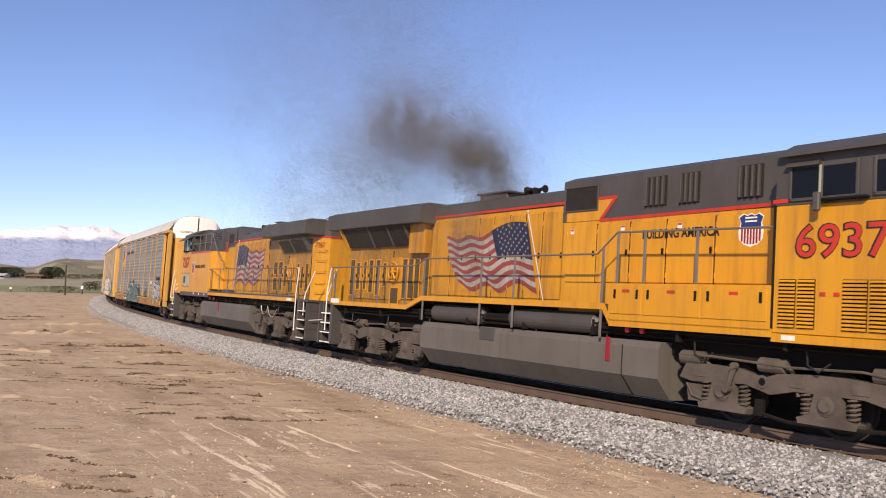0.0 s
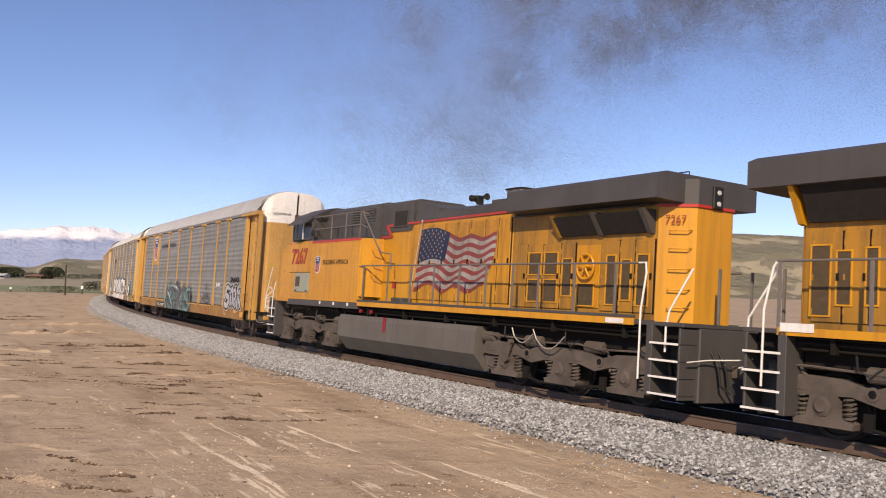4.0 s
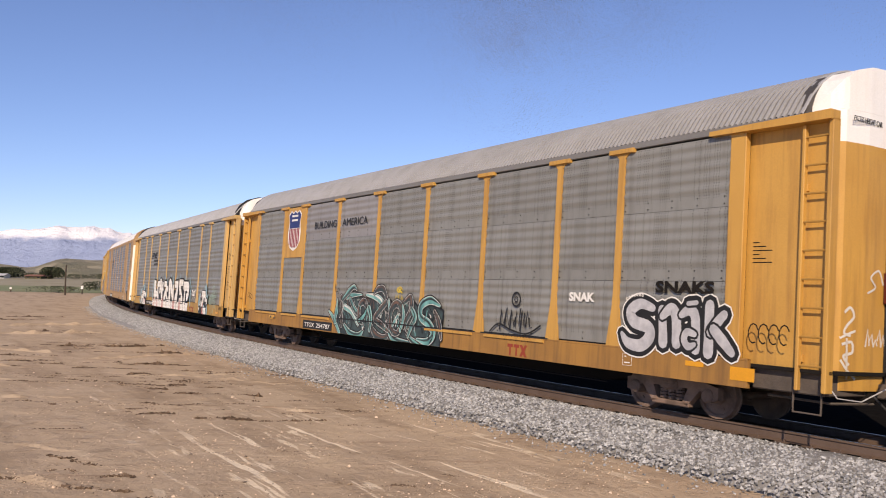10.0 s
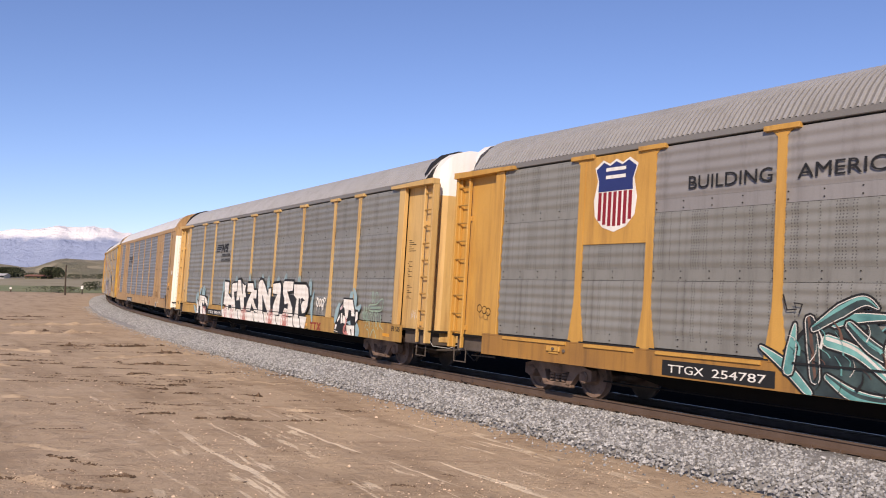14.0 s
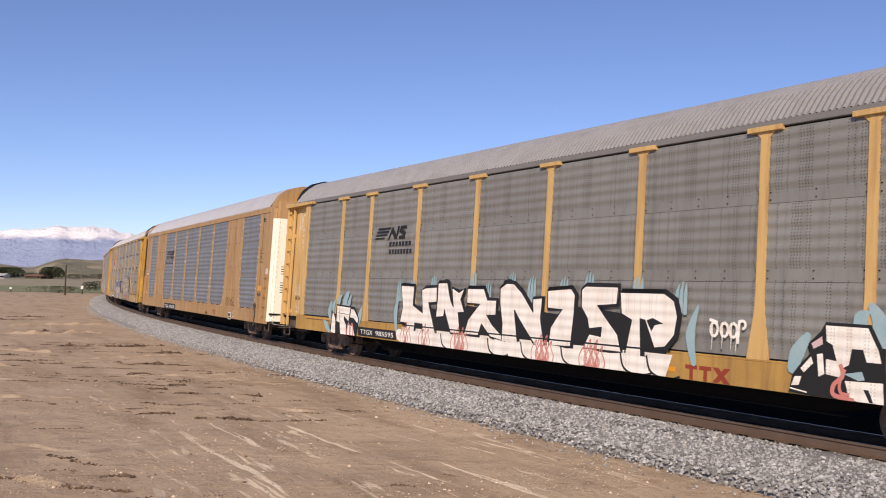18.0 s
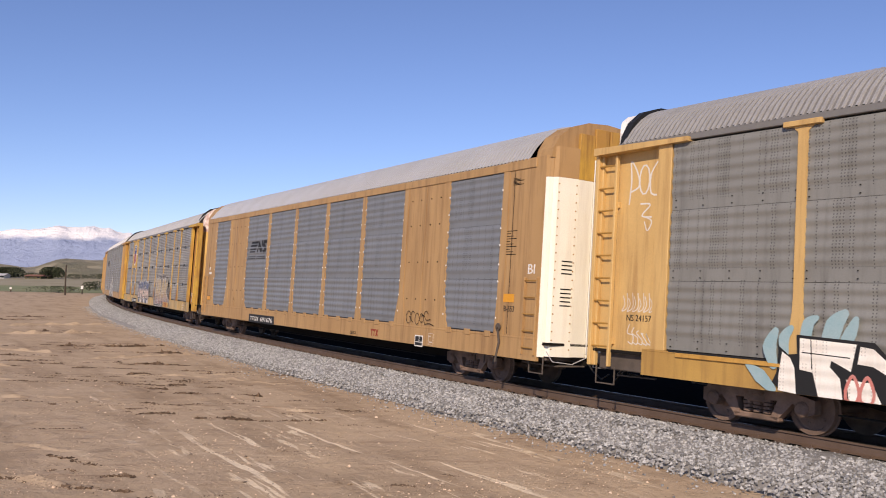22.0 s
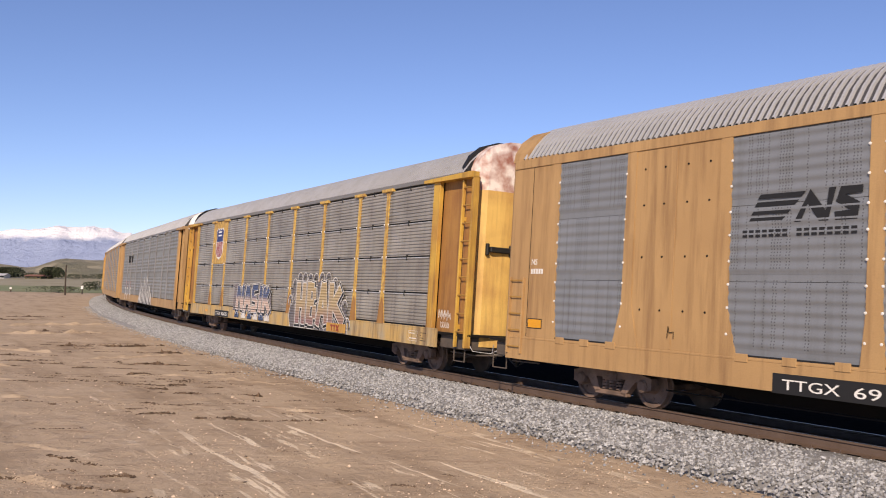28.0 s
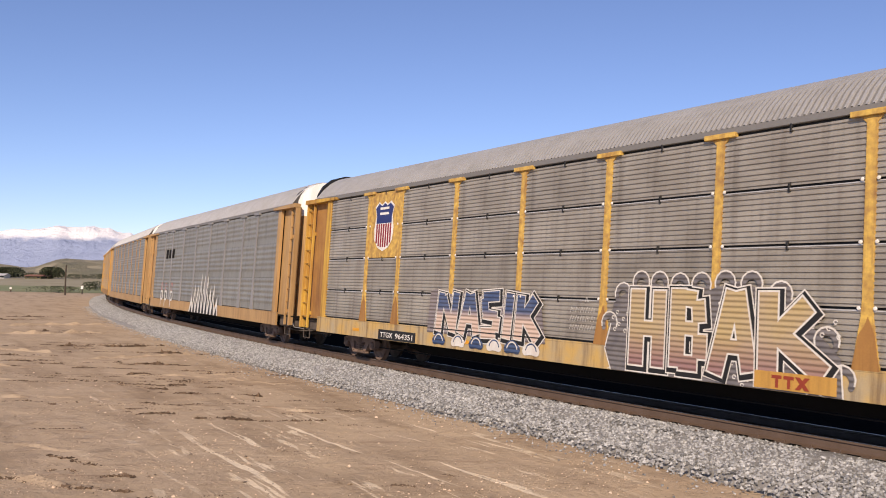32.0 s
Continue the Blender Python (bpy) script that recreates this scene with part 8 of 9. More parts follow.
# seven angular letters cut close together, black in the gaps
BLOCKS = (
    [(-4.91, 2.27), (-4.19, 2.25), (-4.2, 1.73), (-3.67, 1.53), (-3.79, 2.14), (-3.59, 2.21), (-3.01, 2.24), (-2.99, 1.84), (-3.4, 1.81), (-3.25, 1.55), (-2.96, 1.0), (-3.59, 1.0),
     (-3.66, 1.23), (-4.06, 1.24), (-4.07, 0.92), (-4.5, 0.92), (-4.5, 1.22), (-4.87, 1.24), (-4.77, 1.65)],
    [(-2.96, 2.35), (-2.52, 2.36), (-2.33, 1.93), (-2.18, 1.74), (-2.29, 2.22), (-1.96, 2.12), (-1.72, 2.2), (-1.85, 1.94), (-1.66, 1.63), (-1.94, 1.61), (-1.8, 1.08), (-2.25, 1.08),
     (-2.6, 1.66), (-2.63, 1.47), (-2.99, 1.45), (-2.96, 1.92)],
    [(-1.57, 2.23), (-0.86, 2.23), (-0.69, 1.96), (-0.32, 1.96), (-0.32, 1.6), (-0.7, 1.59), (-0.43, 1.37), (0.03, 1.12), (-0.04, 1.02), (-0.5, 1.08), (-0.9, 1.37), (-1.01, 1.08),
     (-1.62, 1.08), (-1.48, 1.46), (-1.0, 1.85), (-1.57, 1.85)],
    [(-0.2, 2.25), (0.05, 2.37), (0.33, 2.36), (0.65, 2.16), (1.1, 1.73), (1.06, 2.03), (1.4, 2.05), (1.37, 1.59), (1.55, 1.0), (1.21, 1.0), (0.58, 1.55), (0.4, 1.75), (0.58, 1.0),
     (-0.04, 1.0), (-0.05, 1.42), (-0.18, 1.88)],
    [(1.57, 2.23), (2.34, 2.28), (2.49, 2.14), (2.48, 1.72), (2.41, 1.05), (1.69, 1.03), (1.72, 1.43), (2.08, 1.82), (1.59, 1.83)],
    [(2.67, 2.25), (2.8, 2.34), (3.76, 2.33), (3.74, 1.97), (3.18, 1.93), (3.42, 1.73), (3.8, 1.4), (3.91, 1.04), (2.81, 1.05), (2.97, 1.36), (3.32, 1.33), (3.34, 1.5), (2.96, 1.45),
     (2.89, 1.66), (2.69, 1.89)],
    [(3.83, 2.23), (4.98, 2.23), (5.24, 2.09), (5.34, 1.8), (5.28, 1.45), (5.06, 1.22), (4.78, 1.19), (4.51, 1.7), (4.4, 1.73), (4.47, 0.85), (3.99, 0.9), (4.16, 1.69), (3.87, 1.8)])
for _x0, _x1, _z1 in ((-4.6, -2.9, 1.75), (-2.9, -1.6, 1.85), (-1.7, -0.1, 1.80), (-0.2, 1.6, 1.75), (1.3, 2.8, 1.75), (2.4, 4.1, 1.9), (3.9, 5.1, 1.7)):
    _w.shape([(_x0, 1.12), (_x1, 1.10), (_x1 + 0.05, _z1 - 0.1), (_x0 + 0.1, _z1)], 1)
for _b in BLOCKS:
    _w.line([(x + 0.05, z + 0.01) for x, z in _b + _b[:2]], 0.11, 1)
for _b in BLOCKS:
    _w.shape(_b, 0).line(_b + _b[:2], 0.045, 1)
_w.shape([(4.56, 1.7), (4.72, 1.75), (4.99, 1.66), (4.78, 1.62), (4.70, 1.50)], 1)
for _x, _z in ((-2.55, 2.40), (0.15, 2.42)):
    _w.fat([(_x - 0.2, _z - 0.03), (_x, _z), (_x + 0.15, _z - 0.03)], [0.06, 0.10, 0.06], 1)
# white skirt on the sill with black loops and red flame outlines
for _x in (-4.4, -3.3, -2.2, -1.0, 0.2, 1.3, 2.4, 3.5, 4.5):
    _w.fat([(_x - 0.5, 0.9), (_x, 0.80), (_x + 0.55, 0.92)], [0.30, 0.44, 0.26], 0)
for _x in (-2.7, -0.6, 0.7, 2.1, 3.9, 4.6):
    _w.line(smooth([(_x, 1.05), (_x + 0.12, 0.76), (_x + 0.5, 0.64), (_x + 0.85, 0.72)]), 0.045, 1)
for _x in (-4.5, -3.5, -1.9, -1.7, 1.4, 1.6, 3.0, 3.2):
    for _q in (-0.16, 0.0, 0.16):
        _w.line(smooth([(_x + _q - 0.1, 0.64), (_x + _q - 0.13, 0.9), (_x + _q + 0.03, 1.25 - 0.8 * abs(_q)), (_x + _q + 0.02, 1.0), (_x + _q + 0.12, 0.8), (_x + _q + 0.05, 0.62)]), 0.028, 3)
    _w.fat([(_x, 0.68), (_x + 0.02, 0.85)], [0.12, 0.04], 3)
# small white piece with blue puffs at the rear
for _pts, _ws in (([(-9.4, 1.12), (-9.48, 1.4), (-9.38, 1.66)], [0.16, 0.26, 0.12]), ([(-9.2, 1.3), (-9.22, 1.55), (-9.1, 1.72)], [0.14, 0.2, 0.1]), ([(-8.85, 1.55), (-8.8, 1.8), (-8.66, 1.9)], [0.2, 0.2, 0.08]),
                  ([(-8.45, 1.5), (-8.36, 1.8), (-8.2, 1.98)], [0.28, 0.3, 0.14]), ([(-8.2, 1.5), (-8.1, 1.7), (-8.02, 1.9)], [0.2, 0.2, 0.1]), ([(-9.9, 1.08), (-9.65, 0.92), (-9.4, 0.72)], [0.06, 0.24, 0.14]), ([(-7.4, 1.1), (-7.32, 1.35), (-7.25, 1.55)], [0.2, 0.24, 0.08])):
    _w.fat(_pts, _ws, 2)
_w.shape([(-9.3, 1.42), (-9.14, 1.3), (-8.98, 1.32), (-9.0, 1.62), (-7.72, 1.57), (-7.36, 1.22), (-7.4, 0.98), (-7.5, 0.62), (-9.2, 0.62), (-9.42, 0.84), (-9.34, 1.0)], 1)
_w.shape([(-9.25, 1.34), (-9.1, 1.25), (-9.02, 1.1), (-8.98, 0.66), (-9.3, 0.72), (-9.3, 0.95)], 0)
_w.shape([(-8.94, 1.57), (-8.0, 1.53), (-8.08, 1.12), (-8.4, 1.26), (-8.42, 1.16), (-8.25, 1.0), (-8.2, 0.64), (-8.6, 0.64), (-8.7, 1.05), (-8.93, 1.08)], 0)
_w.shape([(-7.94, 1.50), (-7.74, 1.48), (-7.42, 1.22), (-7.46, 1.08), (-7.74, 1.22), (-7.98, 1.24)], 0)
_w.shape([(-8.15, 1.0), (-7.75, 0.98), (-7.6, 0.66), (-8.1, 0.64)], 0)
_w.line([(-8.9, 1.35), (-8.1, 1.32)], 0.018, 1).line([(-8.75, 1.56), (-8.72, 1.1)], 0.018, 1).line([(-8.93, 0.95), (-8.74, 0.66)], 0.05, 1)
for _x in (-8.05, -7.82):
    _w.line(smooth([(_x - 0.1, 0.7), (_x - 0.1, 0.86), (_x, 1.06), (_x + 0.1, 0.86), (_x + 0.08, 0.7), (_x, 0.66), (_x - 0.1, 0.7)]), 0.05, 3)
# small white piece with blue puffs at the front
for _pts, _ws in (([(7.78, 1.1), (7.86, 1.35), (8.02, 1.6)], [0.2, 0.26, 0.14]), ([(8.9, 1.75), (8.92, 1.92), (9.0, 2.0)], [0.22, 0.24, 0.1]), ([(9.2, 1.55), (9.22, 1.85), (9.08, 2.1)], [0.22, 0.26, 0.12]),
                  ([(9.28, 1.5), (9.46, 1.5), (9.62, 1.6)], [0.16, 0.2, 0.12]), ([(9.42, 1.0), (9.52, 0.84), (9.46, 0.72)], [0.2, 0.28, 0.2])):
    _w.fat(_pts, _ws, 2)
_w.shape([(7.72, 0.72), (7.78, 1.0), (7.9, 1.15), (8.1, 1.36), (8.05, 1.5), (8.26, 1.7), (8.34, 1.84), (9.08, 1.83), (9.26, 1.5), (9.5, 1.48), (9.54, 1.2), (9.36, 1.02), (9.36, 0.66), (8.1, 0.64), (8.0, 0.7)], 1)
_w.shape([(7.92, 1.1), (8.1, 1.3), (8.14, 1.2), (7.98, 1.04)], 0).shape([(7.76, 0.82), (7.9, 0.84), (7.94, 0.98), (7.82, 0.97)], 0)
_w.shape([(8.1, 1.5), (8.28, 1.62), (8.3, 1.5), (8.14, 1.42)], 4).shape([(8.2, 1.34), (8.3, 1.36), (8.34, 1.05), (8.24, 1.0)], 0)
_w.shape([(8.34, 1.79), (9.03, 1.78), (9.2, 1.46), (9.25, 1.28), (9.02, 1.28), (8.96, 1.46), (8.78, 1.46), (8.74, 1.22), (8.6, 1.14), (8.62, 1.02), (8.36, 1.05), (8.36, 1.28), (8.54, 1.26), (8.46, 1.5), (8.36, 1.55)], 0)
_w.shape([(9.32, 1.43), (9.47, 1.43), (9.49, 1.22), (9.36, 1.1), (9.32, 1.16)], 0)
_w.shape([(8.68, 0.98), (9.28, 1.0), (9.3, 0.68), (8.9, 0.66), (8.76, 0.72)], 0).shape([(8.66, 1.08), (8.95, 1.14), (9.0, 1.02), (8.9, 1.0)], 2)
_w.shape([(8.98, 0.88), (9.06, 0.88), (9.14, 0.7), (9.08, 0.7)], 1)
_w.line(smooth([(8.6, 1.22), (8.64, 1.05), (8.5, 0.9), (8.5, 0.76), (8.7, 0.72), (8.84, 0.7)]), 0.07, 3).line(smooth([(8.68, 1.15), (8.6, 0.95), (8.62, 0.8), (8.76, 0.78)]), 0.05, 3)
_w.line([(7.74, 0.78), (8.05, 0.74)], 0.02, 0)
# dripping white tag
_w.fat([(6.1, 1.78), (6.24, 1.74)], [0.06, 0.06], 0)
for _x, _z in ((6.14, 1.26), (6.36, 1.3), (6.55, 1.28), (6.66, 1.24)):
    _w.line([(_x, 1.72), (_x + 0.01, 1.45), (_x, _z)], 0.035, 0, True)
for _x in (6.14, 6.36, 6.55):
    _w.line(curl(_x + 0.05, 1.62, 0.08, 0, 6.3, 9, 1.5), 0.055, 0)
_w.line(curl(6.78, 1.72, 0.07, -1.5, 3.2, 7), 0.05, 0).line([(6.72, 1.8), (6.7, 1.4)], 0.05, 0)
# black line for the shaded gap between sill and panels
_w.line([(-4.7, 1.165), (5.2, 1.165)], 0.03, 1)
_w.done(CAR2, "long white block graffiti with black, aqua and pink")
_w = Spray([LIME])
for _k in range(4):
    _w.line(smooth([(9.74 + _k * 0.1, 1.3 - 0.03 * _k), (9.8 + _k * 0.08, 1.45 + 0.16 * (_k % 2)), (9.86 + _k * 0.09, 1.3), (9.92 + _k * 0.09, 1.14)]), 0.024, 0)
_w.line(smooth([(10.4, 2.08), (10.5, 1.88), (10.44, 1.74), (10.38, 1.84), (10.4, 2.08)]), 0.03, 0).line(smooth([(10.56, 1.7), (10.6, 2.0), (10.74, 2.0), (10.8, 1.66)]), 0.024, 0)
_w.line(smooth([(10.34, 1.68), (10.18, 1.62), (10.26, 1.5), (10.7, 1.5), (11.06, 1.54), (11.12, 1.82), (10.98, 1.84), (10.7, 1.7), (10.34, 1.66)]), 0.03, 0)
_w.line([(10.3, 1.6), (11.0, 1.62)], 0.026, 0).line([(10.3, 1.55), (10.98, 1.57)], 0.02, 0)
for _x in (10.42, 10.72):
    _w.line(curl(_x, 1.42, 0.07, 0, 6.3, 9), 0.024, 0)
for _k in range(9):
    _x = 10.08 + _k * 0.12
    _w.line(smooth([(_x + 0.12 - 0.02 * _k, 1.46 - 0.03 * (_k % 3)), (_x, 1.28), (_x + 0.06 * (_k % 2), 1.1), (_x - 0.08 + 0.03 * _k, 0.98 + 0.05 * (_k % 2))]), 0.022, 0)
_w.line(smooth([(10.1, 0.95), (10.25, 0.9), (10.3, 0.7)]), 0.024, 0).line(smooth([(10.43, 0.75), (10.5, 0.9), (10.62, 0.95), (10.76, 0.8), (10.78, 0.72)]), 0.026, 0)
_w.done(CAR2, "thin green line graffiti")
_w = Spray([SPRAY_WHITE], -1.4115)
_w.line(smooth([(-12.9, 3.95), (-12.86, 4.4), (-12.88, 4.8), (-12.7, 4.55), (-12.66, 4.3), (-12.86, 4.2)]), 0.034, 0)
_w.line(curl(-12.52, 4.42, 0.13, 0.3, 6.6, 12, 2.2), 0.034, 0).line(smooth([(-12.2, 4.75), (-12.36, 4.5), (-12.34, 4.15), (-12.12, 4.1)]), 0.034, 0)
_w.line(smooth([(-12.6, 3.95), (-12.35, 3.92), (-12.55, 3.72), (-12.3, 3.68)]), 0.03, 0).line(smooth([(-12.5, 3.7), (-12.3, 3.6), (-12.4, 3.42), (-12.48, 3.6)]), 0.026, 0)
for _k in range(6):
    _x = -12.94 + _k * 0.14
    _w.line(smooth([(_x, 2.16 - 0.04 * (_k % 2)), (_x + 0.05, 2.0), (_x - 0.02, 1.86), (_x + 0.12, 1.95), (_x + 0.1, 2.22)]), 0.018, 0)
for _k in range(5):
    _x = -12.74 + _k * 0.12
    _w.line(smooth([(_x, 1.62 - 0.06 * _k), (_x - 0.05, 1.45), (_x + 0.1, 1.4 - 0.04 * _k), (_x + 0.08, 1.24), (_x - 0.03, 1.28)]), 0.02, 0)
for _k in range(4):
    _w.line([(12.55 + _k * 0.1, 1.35 + 0.06 * (_k % 2)), (12.6 + _k * 0.1, 1.6), (12.66 + _k * 0.1, 1.4)], 0.022, 0)
_w.done(CAR2, "white tags on the end bays")
notice(CAR2, 12.15, 12.6, 3.2, 3.55, -1.412, DARK)
lettering("NS 24157", -12.84, 1.68, -1.413, 0.12, BLACK, CAR2, 0.64)
lettering("FB 535", 11.75, 0.98, -1.585, 0.13, BLACK, CAR2, 0.5)
notice(CAR2, 12.2, 12.5, 1.9, 2.3, -1.412, DARK, 4)
notice(CAR2, 12.2, 12.45, 2.5, 2.95, -1.412, DARK, 5)
notice(CAR2, 7.9, 8.25, 0.72, 1.0, -1.578, BLACK, 2)

# fourth car: shield on flaking plate, gold block word, blue piece
part("shield_plate", Geo().box(POSTS[0] + 0.05, POSTS[1] - 0.05, -1.570, -1.50, 3.06, 5.0, 0.006), FLAKE, CAR4, "flaking yellow plate behind the shield")
shield(CAR4, (POSTS[0] + POSTS[1]) / 2, 3.25, 4.72, -1.572, 0.58)
mark_plate(CAR4, "TTGX 964351", -7.95, -5.85, 0.70, 0.98)
part("owner_plate", Geo().box(5.16, 6.64, -1.612, -1.575, 0.72, 1.0, 0.002), CAR_YELLOW, CAR4)
owner_mark(CAR4, 5.5, 0.75, 0.7, 0.20, -1.614)
reflectors(CAR4, (-3.5, 2.4, 4.4, -9.6), 0.85)
_w = Spray([DUSK, SPRAY_WHITE, BLACK])
_edge = [(1.75, 0.62), (1.55, 1.1), (1.75, 1.75), (2.25, 2.02), (2.7, 2.16), (3.2, 2.0), (3.7, 2.1), (4.2, 2.02), (4.75, 2.16), (5.3, 2.0), (5.9, 1.85), (6.2, 1.55), (6.7, 1.2), (6.75, 0.62)]
_edge = [(x, z + 0.3 * max(0.0, min(1.0, z - 0.9))) for x, z in _edge]
_w.shape(_edge, 0)
for (_x, _z), (_x1, _z1) in zip(_edge[1:-1], _edge[2:]):
    _mx, _mz = (_x + _x1) / 2, (_z + _z1) / 2
    _w.fat(curl(_mx, _mz, 0.17, -0.5, 3.6, 8), [0.10, 0.12, 0.10], 0)
    _w.line(curl(_mx, _mz + 0.03, 0.22, -0.4, 3.5, 8), 0.032, 1)
_w.line([(1.75, 0.62), (1.55, 1.1), (1.7, 1.6)], 0.03, 1).line([(6.7, 1.2), (6.75, 0.62)], 0.03, 1)
for _k in range(70):
    _x, _z = 1.7 + 5.0 * ((_k * 0.618) % 1), 0.7 + 1.25 * ((_k * 0.377) % 1)
    _w.line(curl(_x, _z, 0.035, 0, 5.5, 5), 0.02, 1)
_w.done(CAR4, "mauve dotted cloud with white scallops behind the gold letters")
_w = Spray([SPRAY_WHITE, BLACK, GOLD], SIDE_Y - 0.012)
_hbak = ((((2.42, 0.85), (2.42, 2.28), 0.36), ((2.98, 0.85), (2.98, 2.26), 0.30), ((2.5, 1.55), (2.95, 1.55), 0.26)),
         (((3.45, 0.9), (3.45, 2.3), 0.34), ((3.5, 2.16), (3.86, 2.12), 0.28), ((3.9, 2.1), (3.95, 1.72), 0.28), ((3.5, 1.60), (3.92, 1.60), 0.22), ((3.97, 1.5), (3.97, 1.08), 0.30), ((3.5, 0.98), (3.92, 0.98), 0.26)),
         (((4.32, 0.86), (4.68, 2.28), 0.32), ((5.04, 0.95), (4.76, 2.28), 0.30), ((4.46, 1.34), (4.96, 1.34), 0.22)),
         (((5.40, 0.86), (5.38, 2.28), 0.36), ((5.5, 1.52), (6.12, 2.10), 0.32), ((5.66, 1.55), (6.42, 1.02), 0.34)))
for _b in _hbak:
    for _layer, _grow, _dx in ((0, 0.115, 0.03), (1, 0.09, 0.03), (0, 0.034, 0.0), (2, 0.0, 0.0)):
        for _p, _q, _wd in _b:
            _w.shape(bar_quad((_p[0] + _dx, _p[1] - _dx), (_q[0] + _dx, _q[1] - _dx), _wd, _grow), _layer)
_w.done(CAR4, "gold block graffiti letters with black and white outlines")
_w = Spray([INDIGO, SPRAY_WHITE, MAUVE, BLACK, NIGHT])
for _k in range(12):                      # jagged pale halo
    _x = -4.95 + _k * 0.39
    _w.shape([(_x - 0.3, 1.05), (_x - 0.22, 2.12 + 0.1 * (_k % 2)), (_x + 0.1, 2.2 - 0.08 * (_k % 3)), (_x + 0.34, 1.05)], 2)
_night = ((((-4.72, 1.12), (-4.6, 2.08), 0.26), ((-4.5, 1.98), (-4.1, 1.25), 0.22), ((-4.05, 1.12), (-3.92, 2.1), 0.26)),
          (((-3.66, 1.1), (-3.36, 2.08), 0.26), ((-2.98, 1.12), (-3.24, 2.08), 0.24), ((-3.5, 1.46), (-3.05, 1.46), 0.18)),
          (((-2.72, 2.02), (-2.1, 2.06), 0.22), ((-2.68, 1.98), (-2.62, 1.66), 0.24), ((-2.7, 1.62), (-2.16, 1.58), 0.20), ((-2.16, 1.55), (-2.2, 1.24), 0.24), ((-2.76, 1.16), (-2.2, 1.18), 0.22)),
          (((-1.76, 1.1), (-1.66, 2.12), 0.28),),
          (((-1.32, 1.1), (-1.24, 2.08), 0.26), ((-1.16, 1.56), (-0.74, 2.02), 0.24), ((-1.08, 1.6), (-0.62, 1.14), 0.26)))
for _b in _night:
    for _layer, _grow, _dx in ((1, 0.12, 0.04), (3, 0.095, 0.04), (1, 0.035, 0.0), (4, 0.01, 0.0)):
        for _p, _q, _wd in _b:
            _w.shape(bar_quad((_p[0] + _dx, _p[1] - _dx), (_q[0] + _dx, _q[1] - _dx), _wd, _grow), _layer)
for _k, _x in enumerate((-4.65, -3.75, -2.95, -2.2, -1.5, -0.8)):
    _w.fat([(_x - 0.2, 0.86), (_x, 0.92), (_x + 0.2, 0.86)], [0.22, 0.3, 0.22], (0, 1)[_k % 2]).line(curl(_x, 0.82, 0.2, 0.2, 2.9, 8), 0.035, 1 - _k % 2)
# sill gap's shadow drawn in black over the piece
_w.line([(-5.1, 1.165), (-0.4, 1.165)], 0.025, 3)
_w.done(CAR4, "blue, pink and white graffiti with jagged outlines")
_w = Spray([SPRAY_WHITE])
for _k in range(3):
    for _j in range(5):
        _x, _z = 0.45 + _j * 0.16, 1.78 - _k * 0.18
        _w.line([(_x, _z), (_x + 0.05, _z + 0.12), (_x + 0.1, _z), (_x + 0.12, _z + 0.1)], 0.018, 0)
_w.line([(0.9, 2.0), (0.95, 2.1), (1.0, 2.0)], 0.02, 0)
_w.done(CAR4, "small white written tag")
_w = Spray([SPRAY_WHITE, LIME], -1.4115)
for _k in range(4):
    _w.line(smooth([(12.08 + _k * 0.15, 1.44 - 0.02 * _k), (12.10 + _k * 0.15, 1.66), (12.17 + _k * 0.15, 1.48), (12.22 + _k * 0.15, 1.64 - 0.02 * _k), (12.24 + _k * 0.15, 1.42)]), 0.024, 0)
    _w.line(smooth([(12.22 + _k * 0.11, 1.36), (12.25 + _k * 0.11, 1.22), (12.32 + _k * 0.11, 1.24), (12.26 + _k * 0.11, 1.34)]), 0.022, 0)
_w.done(CAR4, "white tag on the rusty end bay")
notice(CAR4, 10.8, 11.3, 0.78, 1.05, -1.578, WHITE, 2)
notice(CAR4, 11.45, 11.8, 0.78, 1.05, -1.578, BLACK, 2)

for _x in POSTS:
    for _z in P4[1:-1]:
        for _e in (-0.13, 0.13):
            part("clip", Geo().lathe([(-1.582, 0.034), (-1.592, 0.028), (-1.596, 0.012)], (_x + _e, 0, _z), 1, 8), WHITE, CAR4)
for _a, _b in zip((-11.72,) + POSTS, POSTS + (11.72,)):
    for _z in P4[1:-1]:
        # bright strip under each seam, a highlight given as colour
        part("seam_edge", Geo().prism([(-1.535, _z - 0.02), (-1.565, _z - 0.028), (-1.568, _z - 0.045), (-1.535, _z - 0.05)], 0, _a + 0.1, _b - 0.1), SEAM_GLINT, CAR4)
    for _z in P4[1:]:
        part("seam_latch", Geo().box((_a + _b) / 2 - 0.02, (_a + _b) / 2 + 0.02, -1.575, -1.53, _z - 0.09, _z + 0.05, 0.004), BLACK, CAR4)

# rust-brown feet of the posts
for _x in POSTS:
    part("post_foot", Geo().prism([(_x - 0.225, 1.155), (_x + 0.225, 1.155), (_x + 0.125, 1.72), (_x + 0.02, 1.95), (_x - 0.04, 1.80), (_x - 0.125, 1.68)], 1, -1.581, -1.585), END_RUST, CAR4, "rusted foot of the post")

part("end_brake", Geo().box(13.60, 13.74, -0.98, -0.38, 3.16, 3.30, 0.02).box(13.58, 13.68, -1.06, -0.98, 3.08, 3.38, 0.02).box(13.58, 13.68, -0.38, -0.30, 3.08, 3.38, 0.02), BLACK, CAR4, "black recessed handle bar on the end door")

